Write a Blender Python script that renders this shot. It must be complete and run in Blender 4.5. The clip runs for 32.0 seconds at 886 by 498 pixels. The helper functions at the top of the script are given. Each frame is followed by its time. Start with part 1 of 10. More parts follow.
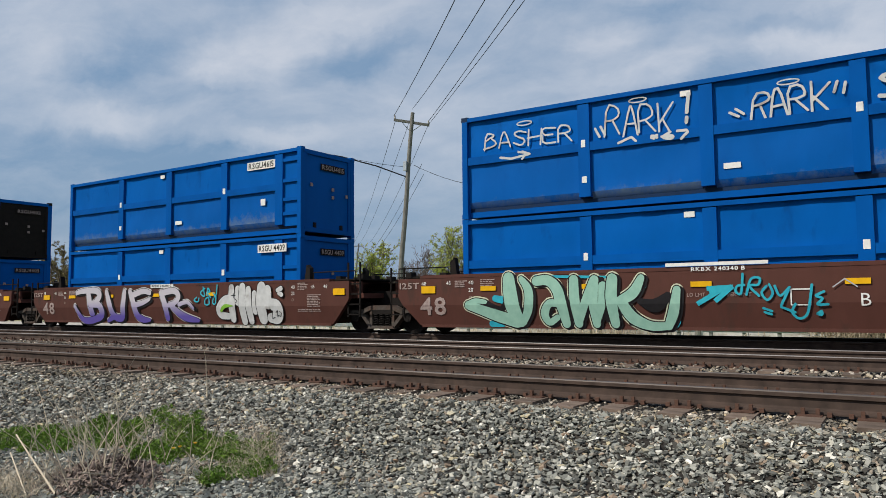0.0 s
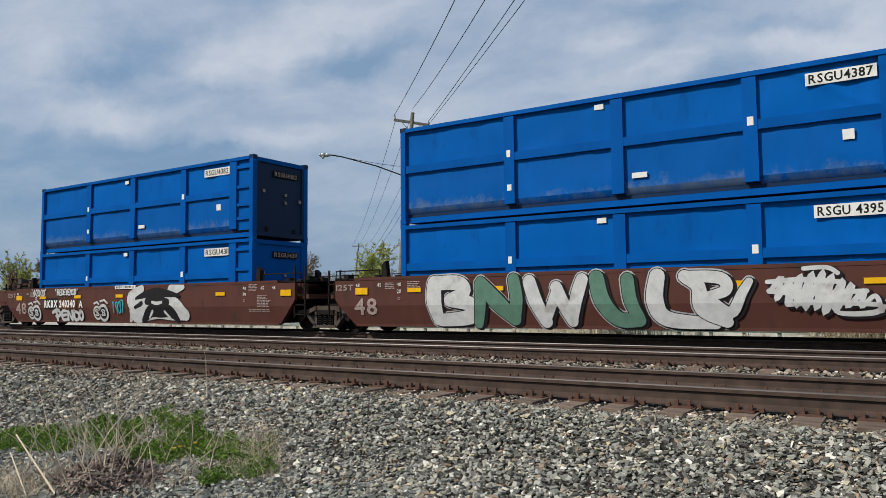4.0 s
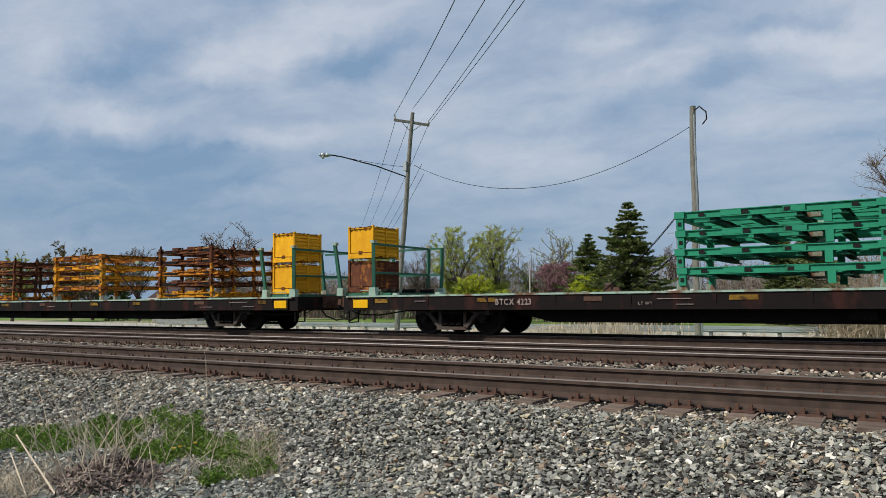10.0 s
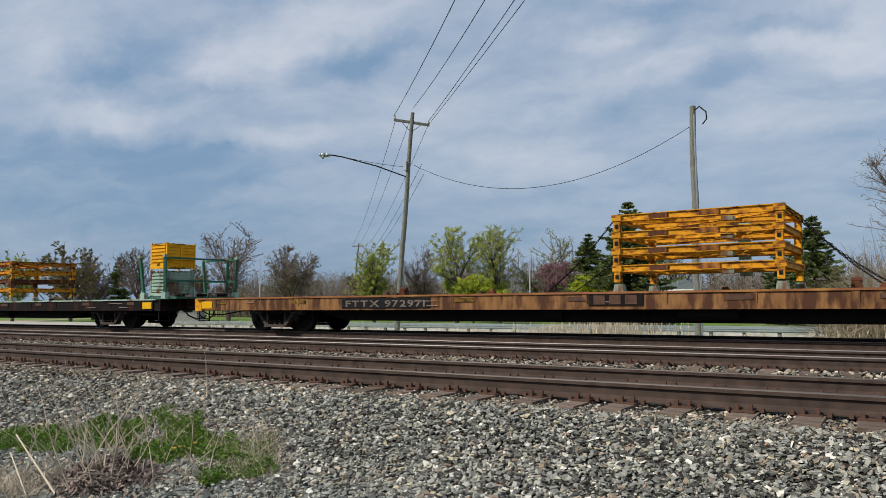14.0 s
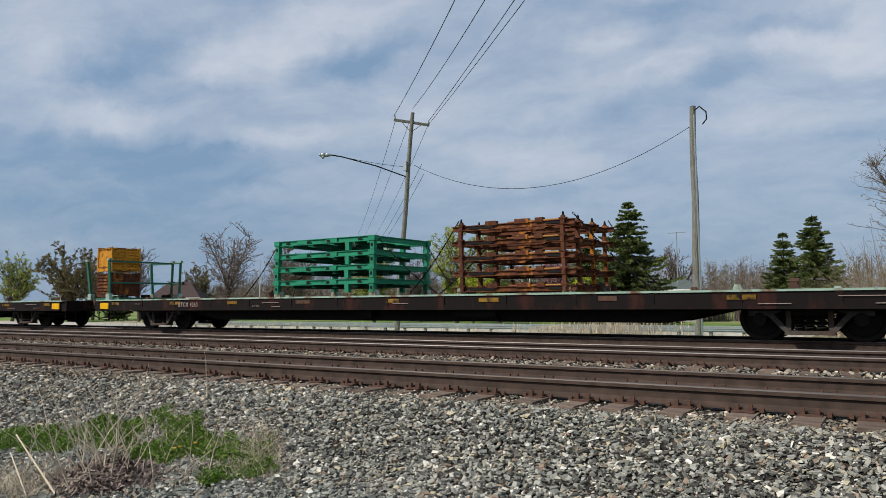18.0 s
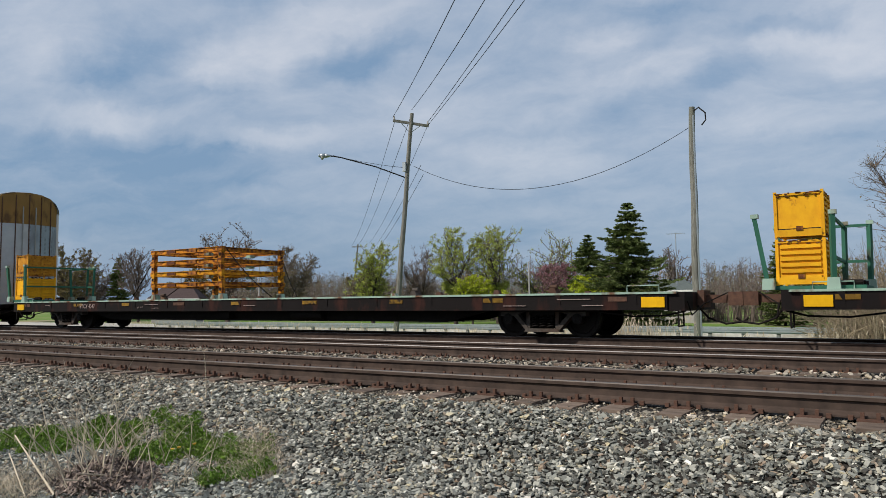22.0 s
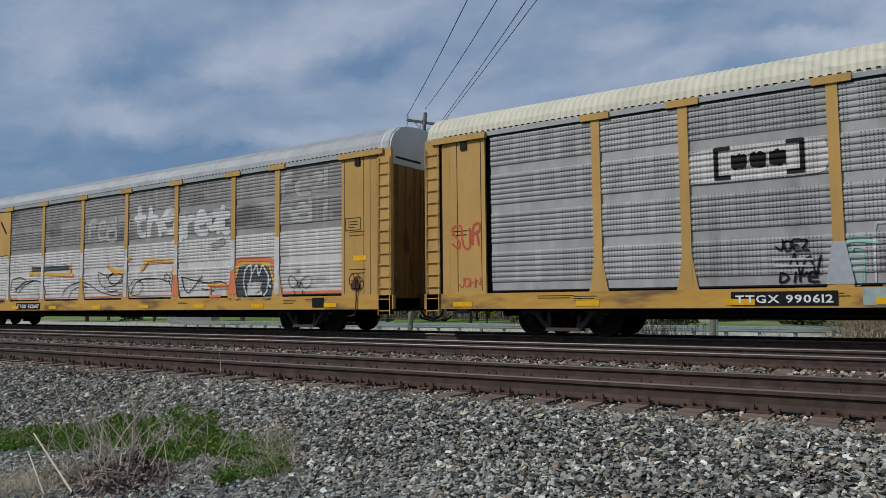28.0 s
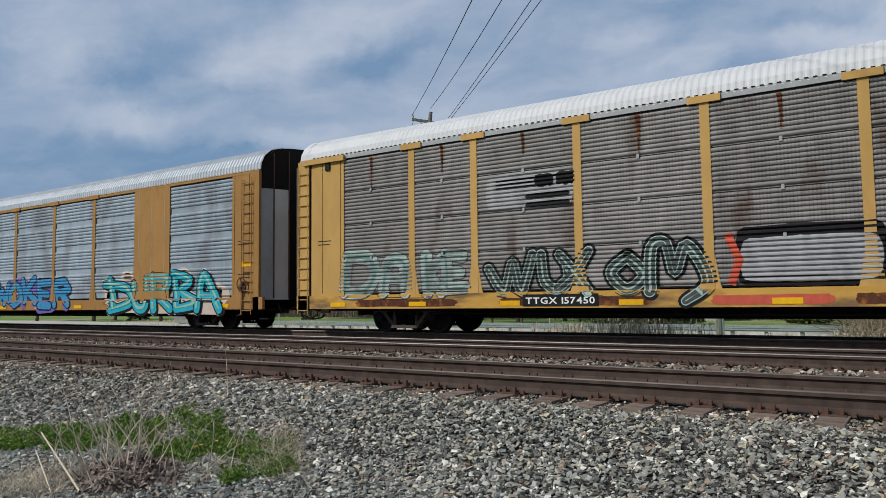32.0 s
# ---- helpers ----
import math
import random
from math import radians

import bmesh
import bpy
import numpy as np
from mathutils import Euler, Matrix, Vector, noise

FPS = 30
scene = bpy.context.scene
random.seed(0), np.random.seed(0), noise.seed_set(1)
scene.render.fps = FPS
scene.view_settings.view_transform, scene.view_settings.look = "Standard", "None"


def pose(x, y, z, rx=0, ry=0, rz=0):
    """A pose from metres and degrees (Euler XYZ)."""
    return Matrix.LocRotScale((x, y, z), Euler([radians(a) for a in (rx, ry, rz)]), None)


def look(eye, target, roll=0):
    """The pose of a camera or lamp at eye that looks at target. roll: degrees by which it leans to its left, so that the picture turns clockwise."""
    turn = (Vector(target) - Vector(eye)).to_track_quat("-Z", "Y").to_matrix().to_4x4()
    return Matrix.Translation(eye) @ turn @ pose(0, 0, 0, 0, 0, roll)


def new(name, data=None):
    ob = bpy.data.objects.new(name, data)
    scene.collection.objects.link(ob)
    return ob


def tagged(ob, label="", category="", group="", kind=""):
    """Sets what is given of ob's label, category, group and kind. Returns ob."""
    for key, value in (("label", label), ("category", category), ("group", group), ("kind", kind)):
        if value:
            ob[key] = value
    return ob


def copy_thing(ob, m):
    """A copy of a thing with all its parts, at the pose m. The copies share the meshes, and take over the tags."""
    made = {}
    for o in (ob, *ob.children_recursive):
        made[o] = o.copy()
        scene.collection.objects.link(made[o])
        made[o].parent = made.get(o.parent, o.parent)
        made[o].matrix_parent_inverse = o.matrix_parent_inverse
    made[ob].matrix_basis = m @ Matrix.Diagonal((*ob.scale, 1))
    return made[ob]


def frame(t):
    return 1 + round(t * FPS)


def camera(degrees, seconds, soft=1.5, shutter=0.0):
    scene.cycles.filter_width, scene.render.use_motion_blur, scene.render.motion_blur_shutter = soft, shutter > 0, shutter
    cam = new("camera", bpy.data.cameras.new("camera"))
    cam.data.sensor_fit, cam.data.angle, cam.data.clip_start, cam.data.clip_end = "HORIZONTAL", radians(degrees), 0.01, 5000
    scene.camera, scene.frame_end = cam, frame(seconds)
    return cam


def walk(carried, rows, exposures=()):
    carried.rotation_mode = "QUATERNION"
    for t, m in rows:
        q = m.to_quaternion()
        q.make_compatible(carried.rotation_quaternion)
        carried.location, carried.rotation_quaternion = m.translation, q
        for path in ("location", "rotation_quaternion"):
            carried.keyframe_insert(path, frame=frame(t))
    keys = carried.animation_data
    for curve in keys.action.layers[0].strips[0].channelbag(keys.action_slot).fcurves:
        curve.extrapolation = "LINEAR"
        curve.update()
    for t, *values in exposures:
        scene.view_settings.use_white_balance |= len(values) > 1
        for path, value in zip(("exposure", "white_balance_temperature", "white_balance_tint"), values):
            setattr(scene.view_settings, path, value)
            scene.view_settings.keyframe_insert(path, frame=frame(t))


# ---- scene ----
cam = camera(62.4, 32.0, soft=0.6)
EYE = (0.0, 0.0, 0.844)


def aim(yaw, pitch, roll):
    a, p = radians(yaw), radians(pitch)
    way = Vector((-math.sin(a) * math.cos(p), math.cos(a) * math.cos(p), math.sin(p)))
    return look(EYE, Vector(EYE) + way * 10, roll)


walk(cam, [(0.0, aim(33.052, 4.122, -0.548)), (10.0, aim(33.052, 4.122, -0.548)), (21.4, aim(33.052, 4.122, -0.548)),
           (22.0, aim(32.994, 4.183, -0.546)), (22.5, aim(32.923, 4.245, -0.538)), (23.0, aim(32.945, 4.248, -0.540)),
           (23.5, aim(33.032, 4.190, -0.560)), (24.0, aim(33.127, 4.180, -0.552)), (24.5, aim(33.235, 4.148, -0.530)),
           (25.0, aim(33.310, 4.146, -0.525)), (25.5, aim(33.426, 4.150, -0.530)), (27.5, aim(33.990, 4.129, -0.560)),
           (28.0, aim(34.070, 4.125, -0.590)), (28.5, aim(34.135, 4.114, -0.640)), (29.0, aim(34.172, 4.110, -0.660)),
           (30.0, aim(34.220, 4.115, -0.650)), (31.0, aim(34.321, 4.117, -0.665)), (31.5, aim(34.385, 4.110, -0.670)),
           (32.0, aim(34.504, 4.080, -0.645))],
     exposures=[(0.0, 0.0, 6500, 10), (22.5, 0.0, 6500, 10), (24.0, -0.2, 6150, 10), (25.0, -0.34, 6000, 10), (28.0, -0.50, 5900, 10), (29.0, -0.28, 6150, 10), (30.0, -0.20, 6150, 10), (31.0, -0.17, 6150, 10), (32.0, -0.19, 6150, 10)])

# ---- sky and sun ----
SUN_AT = Vector((-0.46, -0.66, 0.72)).normalized()
world = bpy.data.worlds.new("world")
scene.world = world
world.use_nodes = True
wn, wl = world.node_tree.nodes, world.node_tree.links
wn.clear()


def wnode(kind, **kw):
    n = wn.new(kind)
    for k, v in kw.items():
        n.inputs[k].default_value = v
    return n


w_out = wn.new("ShaderNodeOutputWorld")
w_bg = wnode("ShaderNodeBackground", Strength=1.0)
w_sky = wn.new("ShaderNodeTexSky")
w_sky.sky_type = "NISHITA"
w_sky.sun_disc = False
w_sky.sun_elevation = math.asin(SUN_AT.z)
w_sky.sun_rotation = math.atan2(SUN_AT.x, SUN_AT.y)
w_sky.air_density, w_sky.dust_density, w_sky.ozone_density = 1.2, 2.0, 1.5
w_dim = wn.new("ShaderNodeVectorMath")
w_dim.operation = "SCALE"
w_dim.inputs["Scale"].default_value = 0.105
w_co = wn.new("ShaderNodeTexCoord")
w_sep = wn.new("ShaderNodeSeparateXYZ")
w_up = wn.new("ShaderNodeMath")
w_up.operation = "ADD"
w_up.inputs[1].default_value = 0.26
w_flat = wn.new("ShaderNodeVectorMath")
w_flat.operation = "DIVIDE"
w_comb = wn.new("ShaderNodeCombineXYZ")
wl.new(w_co.outputs["Generated"], w_sep.inputs[0])
wl.new(w_sep.outputs["Z"], w_up.inputs[0])
for axis in "XYZ":
    wl.new(w_up.outputs[0], w_comb.inputs[axis])
wl.new(w_co.outputs["Generated"], w_flat.inputs[0])
wl.new(w_comb.outputs[0], w_flat.inputs[1])
w_map = wn.new("ShaderNodeMapping")
w_map.inputs["Scale"].default_value = (0.75, 1.0, 0.0)
w_map.inputs["Rotation"].default_value = (0, 0, radians(30))
w_map.inputs["Location"].default_value = (1.7, 0.4, 0.0)
wl.new(w_flat.outputs[0], w_map.inputs[0])
w_n1 = wnode("ShaderNodeTexNoise", Scale=1.15, Detail=7.0, Roughness=0.52, Distortion=0.35)
w_n2 = wnode("ShaderNodeTexNoise", Scale=4.2, Detail=6.0, Roughness=0.6, Distortion=0.5)
wl.new(w_map.outputs[0], w_n1.inputs["Vector"])
wl.new(w_map.outputs[0], w_n2.inputs["Vector"])
w_low = wn.new("ShaderNodeMapRange")
for sock, value in (("From Min", 0.05), ("From Max", 0.26), ("To Min", 0.30), ("To Max", 1.0)):
    w_low.inputs[sock].default_value = value
wl.new(w_sep.outputs["Z"], w_low.inputs["Value"])


def wmath(op, a, b=0.0, c=0.0, clamp=False):
    n = wn.new("ShaderNodeMath")
    n.operation, n.use_clamp = op, clamp
    for k, v in enumerate((a, b, c)):
        if isinstance(v, (int, float)):
            n.inputs[k].default_value = v
        else:
            wl.new(v, n.inputs[k])
    return n.outputs[0]


def wdot(v):
    n = wn.new("ShaderNodeVectorMath")
    n.operation = "DOT_PRODUCT"
    n.inputs[1].default_value = v
    wl.new(w_co.outputs["Generated"], n.inputs[0])
    return n.outputs["Value"]


# a chart of the north-western sky: one unit across or up is about 4.4 degrees
CHART = aim(33.052, 4.122, 0.0).to_3x3()
w_ahead = wmath("MAXIMUM", wdot(-CHART.col[2]), 0.2)
w_u = wmath("MULTIPLY", wmath("DIVIDE", wdot(CHART.col[0]), w_ahead), 12.946)
w_v = wmath("MULTIPLY", wmath("DIVIDE", wdot(CHART.col[1]), w_ahead), 12.946)
w_chart = wn.new("ShaderNodeCombineXYZ")
wl.new(w_u, w_chart.inputs[0])
wl.new(w_v, w_chart.inputs[1])
w_curl = wnode("ShaderNodeTexNoise", Scale=0.62, Detail=5.0, Roughness=0.6, Distortion=0.2)
wl.new(w_chart.outputs[0], w_curl.inputs["Vector"])
w_warp = wn.new("ShaderNodeVectorMath")
w_warp.operation = "MULTIPLY_ADD"
w_warp.inputs[1].default_value = (2.2, 1.1, 0.0)
wl.new(w_curl.outputs["Color"], w_warp.inputs[0])
wl.new(w_chart.outputs[0], w_warp.inputs[2])
# cloud banks and gaps: place across and up, half-sizes, tilt, density
CLOUDS = [(-2.8, 3.7, 1.9, 0.62, 14, 0.34), (-7.2, 3.9, 1.2, 1.1, 0, 0.22), (-5.9, 2.4, 1.6, 0.26, 3, 0.34), (-3.1, 1.96, 1.0, 0.16, 3, 0.22), (-5.4, 2.85, 0.7, 0.35, 10, 0.14),
          (-1.3, 4.2, 1.2, 0.5, 10, 0.18), (-3.3, 1.0, 1.1, 0.15, 0, 0.14), (1.5, 1.5, 1.5, 0.34, 4, 0.34), (2.95, 3.75, 0.55, 0.32, 10, 0.26), (6.4, 3.55, 0.8, 0.26, 8, 0.24),
          (7.6, 3.35, 0.7, 0.3, 8, 0.2), (7.5, 3.95, 0.8, 0.3, 10, 0.16), (1.8, 2.7, 2.2, 0.5, 8, 0.18), (5.5, 2.2, 2.4, 0.38, 5, 0.16), (4.0, 3.3, 0.9, 0.25, 12, 0.16),
          (4.7, 1.45, 1.0, 0.2, 8, 0.14), (-0.8, 2.1, 1.8, 0.9, 0, 0.10), (-7.0, 0.7, 1.2, 0.2, 2, 0.10), (2.2, 0.75, 1.2, 0.2, 3, 0.16),
          (-1.6, 3.45, 1.1, 0.48, 14, -0.36), (-5.3, 3.5, 1.3, 0.6, 14, -0.30), (-4.4, 2.8, 1.0, 0.3, 8, -0.18), (-6.1, 1.75, 2.8, 0.42, -4, -0.24), (-4.5, 1.4, 1.9, 0.5, 0, -0.18),
          (-6.6, 0.9, 2.6, 0.35, 0, -0.16), (-4.9, 0.6, 1.8, 0.42, 0, -0.22), (0.4, 2.25, 0.8, 0.3, 0, -0.10), (3.5, 4.1, 1.2, 0.28, 8, -0.16), (6.0, 3.9, 1.1, 0.18, 14, -0.18),
          (4.8, 2.95, 1.9, 0.22, 16, -0.18), (6.6, 1.8, 1.5, 0.25, 4, -0.12), (0.9, 1.3, 0.8, 0.15, 2, -0.12), (7.0, 0.9, 1.6, 0.4, 0, -0.10)]
w_sum = wmath("MULTIPLY_ADD", w_n1.outputs["Fac"], 0.85, -0.425)
w_sum = wmath("MULTIPLY_ADD", w_n2.outputs["Fac"], 0.80, wmath("ADD", w_sum, -0.40))
for cx, cy, sx, sy, tilt, dense in CLOUDS:
    m = wn.new("ShaderNodeMapping")
    m.vector_type = "TEXTURE"
    m.inputs["Location"].default_value = (cx + 1.1, cy + 0.55, 0.0)
    m.inputs["Rotation"].default_value = (0, 0, radians(tilt))
    m.inputs["Scale"].default_value = (sx * 1.7, sy * 1.7, 1.0)
    wl.new(w_warp.outputs[0], m.inputs[0])
    n = wn.new("ShaderNodeVectorMath")
    n.operation = "LENGTH"
    wl.new(m.outputs[0], n.inputs[0])
    r = wn.new("ShaderNodeMapRange")
    r.interpolation_type = "SMOOTHERSTEP"
    r.inputs["To Min"].default_value, r.inputs["To Max"].default_value = 1.0, 0.0
    wl.new(n.outputs["Value"], r.inputs["Value"])
    w_sum = wmath("MULTIPLY_ADD", r.outputs[0], dense, w_sum)
w_east = wmath("MULTIPLY_ADD", w_sep.outputs["X"], 0.16, 0.44)
w_cover = wn.new("ShaderNodeMath")
w_cover.operation, w_cover.use_clamp = "MULTIPLY", True
wl.new(wmath("ADD", w_sum, w_east), w_cover.inputs[0])
wl.new(w_low.outputs[0], w_cover.inputs[1])
w_tint = wn.new("ShaderNodeMix")
w_tint.data_type = "RGBA"
w_tint.inputs["A"].default_value = (0.20, 0.325, 0.50, 1)
w_tint.inputs["B"].default_value = (0.74, 0.76, 0.82, 1)
w_long = wn.new("ShaderNodeMapping")
w_long.inputs["Scale"].default_value = (0.42, 1.9, 1.0)
w_long.inputs["Rotation"].default_value = (0, 0, radians(-5))
wl.new(w_warp.outputs[0], w_long.inputs[0])
w_n3 = wnode("ShaderNodeTexNoise", Scale=1.0, Detail=6.0, Roughness=0.62, Distortion=0.3)
wl.new(w_long.outputs[0], w_n3.inputs["Vector"])
wl.new(wmath("ADD", w_cover.outputs[0], wmath("MULTIPLY_ADD", w_n3.outputs["Fac"], 0.42, -0.19), clamp=True), w_tint.inputs["Factor"])
w_mix = wn.new("ShaderNodeMix")
w_mix.data_type = "RGBA"
w_mix.inputs["Factor"].default_value = 0.85
wl.new(w_sky.outputs[0], w_dim.inputs[0])
wl.new(w_dim.outputs[0], w_mix.inputs["A"])
wl.new(w_tint.outputs["Result"], w_mix.inputs["B"])
wl.new(w_mix.outputs["Result"], w_bg.inputs["Color"])
wl.new(w_bg.outputs[0], w_out.inputs[0])

sun = new("sun", bpy.data.lights.new("sun", "SUN"))
sun.data.energy, sun.data.angle, sun.data.color = 4.4, radians(1.2), (1.0, 0.93, 0.83)
sun.matrix_world = look((0, 0, 60), Vector((0, 0, 60)) - SUN_AT)


# ---- materials ----
def mat(name, c1, c2=None, rough=0.7, metal=0.0, scale=6.0, bump=0.15, stain=None, amount=0.5, sscale=1.2, stretch=(1, 1, 1), island=0.0, obj=0.0, bscale=None, coat=0.0, spec=0.12, wander=False):
    """Two tones broken up by noise; stain: a second colour in patches; island, obj: brightness change from piece to piece."""
    m = bpy.data.materials.new(name)
    m.use_nodes = True
    n, l = m.node_tree.nodes, m.node_tree.links
    b = n["Principled BSDF"]
    b.inputs["Metallic"].default_value = metal
    b.inputs["Specular IOR Level"].default_value = spec
    b.inputs["Coat Weight"].default_value = coat
    co = n.new("ShaderNodeTexCoord")
    mp = n.new("ShaderNodeMapping")
    mp.inputs["Scale"].default_value = stretch
    l.new(co.outputs["Object"], mp.inputs[0])
    if wander:
        info, far = n.new("ShaderNodeObjectInfo"), n.new("ShaderNodeVectorMath")
        far.operation = "SCALE"
        far.inputs[0].default_value = (37.0, 11.0, 23.0)
        l.new(info.outputs["Random"], far.inputs["Scale"])
        l.new(far.outputs[0], mp.inputs["Location"])

    def noise_tex(s, d=5.0, r=0.6):
        t = n.new("ShaderNodeTexNoise")
        t.inputs["Scale"].default_value, t.inputs["Detail"].default_value, t.inputs["Roughness"].default_value = s, d, r
        l.new(mp.outputs[0], t.inputs["Vector"])
        return t

    def mix(fac, a, bb):
        x = n.new("ShaderNodeMix")
        x.data_type = "RGBA"
        for sock, v in (("Factor", fac), ("A", a), ("B", bb)):
            if isinstance(v, (tuple, float)):
                x.inputs[sock].default_value = v
            else:
                l.new(v, x.inputs[sock])
        return x.outputs["Result"]

    def ramp(sock, lo, hi):
        r = n.new("ShaderNodeMapRange")
        r.inputs["From Min"].default_value, r.inputs["From Max"].default_value = lo, hi
        l.new(sock, r.inputs["Value"])
        return r.outputs[0]

    c2 = c2 or tuple(v * 0.72 for v in c1)
    fine = noise_tex(scale)
    big = noise_tex(sscale, 4.0, 0.55)
    col = mix(ramp(fine.outputs["Fac"], 0.3, 0.7), (*c1, 1.0), (*c2, 1.0))
    if stain:
        col = mix(ramp(big.outputs["Fac"], 0.72 - 0.5 * amount, 0.86 - 0.5 * amount), col, (*stain, 1.0))
    for strength, node, sock in ((island, "ShaderNodeNewGeometry", "Random Per Island"), (obj, "ShaderNodeObjectInfo", "Random")):
        if strength:
            g = n.new(node)
            k = n.new("ShaderNodeMapRange")
            k.inputs["To Min"].default_value, k.inputs["To Max"].default_value = 1 - strength, 1 + strength
            l.new(g.outputs[sock], k.inputs["Value"])
            s = n.new("ShaderNodeVectorMath")
            s.operation = "SCALE"
            l.new(col, s.inputs[0])
            l.new(k.outputs[0], s.inputs["Scale"])
            col = s.outputs[0]
    l.new(col, b.inputs["Base Color"])
    rr = n.new("ShaderNodeMapRange")
    rr.inputs["To Min"].default_value, rr.inputs["To Max"].default_value = max(rough - 0.12, 0.05), min(rough + 0.12, 1)
    l.new(big.outputs["Fac"], rr.inputs["Value"])
    l.new(rr.outputs[0], b.inputs["Roughness"])
    if bump:
        t = noise_tex(bscale or scale * 2.5)
        bp = n.new("ShaderNodeBump")
        bp.inputs["Strength"].default_value, bp.inputs["Distance"].default_value = bump, 0.02
        l.new(t.outputs["Fac"], bp.inputs["Height"])
        l.new(bp.outputs[0], b.inputs["Normal"])
    return m


def paint(name, c, rough=0.5, wear=0.3, rust=(0.10, 0.045, 0.022), scale=3.0, metal=0.0, obj=0.06, spec=0.12):
    """Weathered paint on steel, streaked downwards."""
    return mat(name, c, tuple(v * 0.8 for v in c), rough, metal, scale, 0.06, rust, wear, 2.6, (1, 1, 0.45), 0, obj, spec=spec)


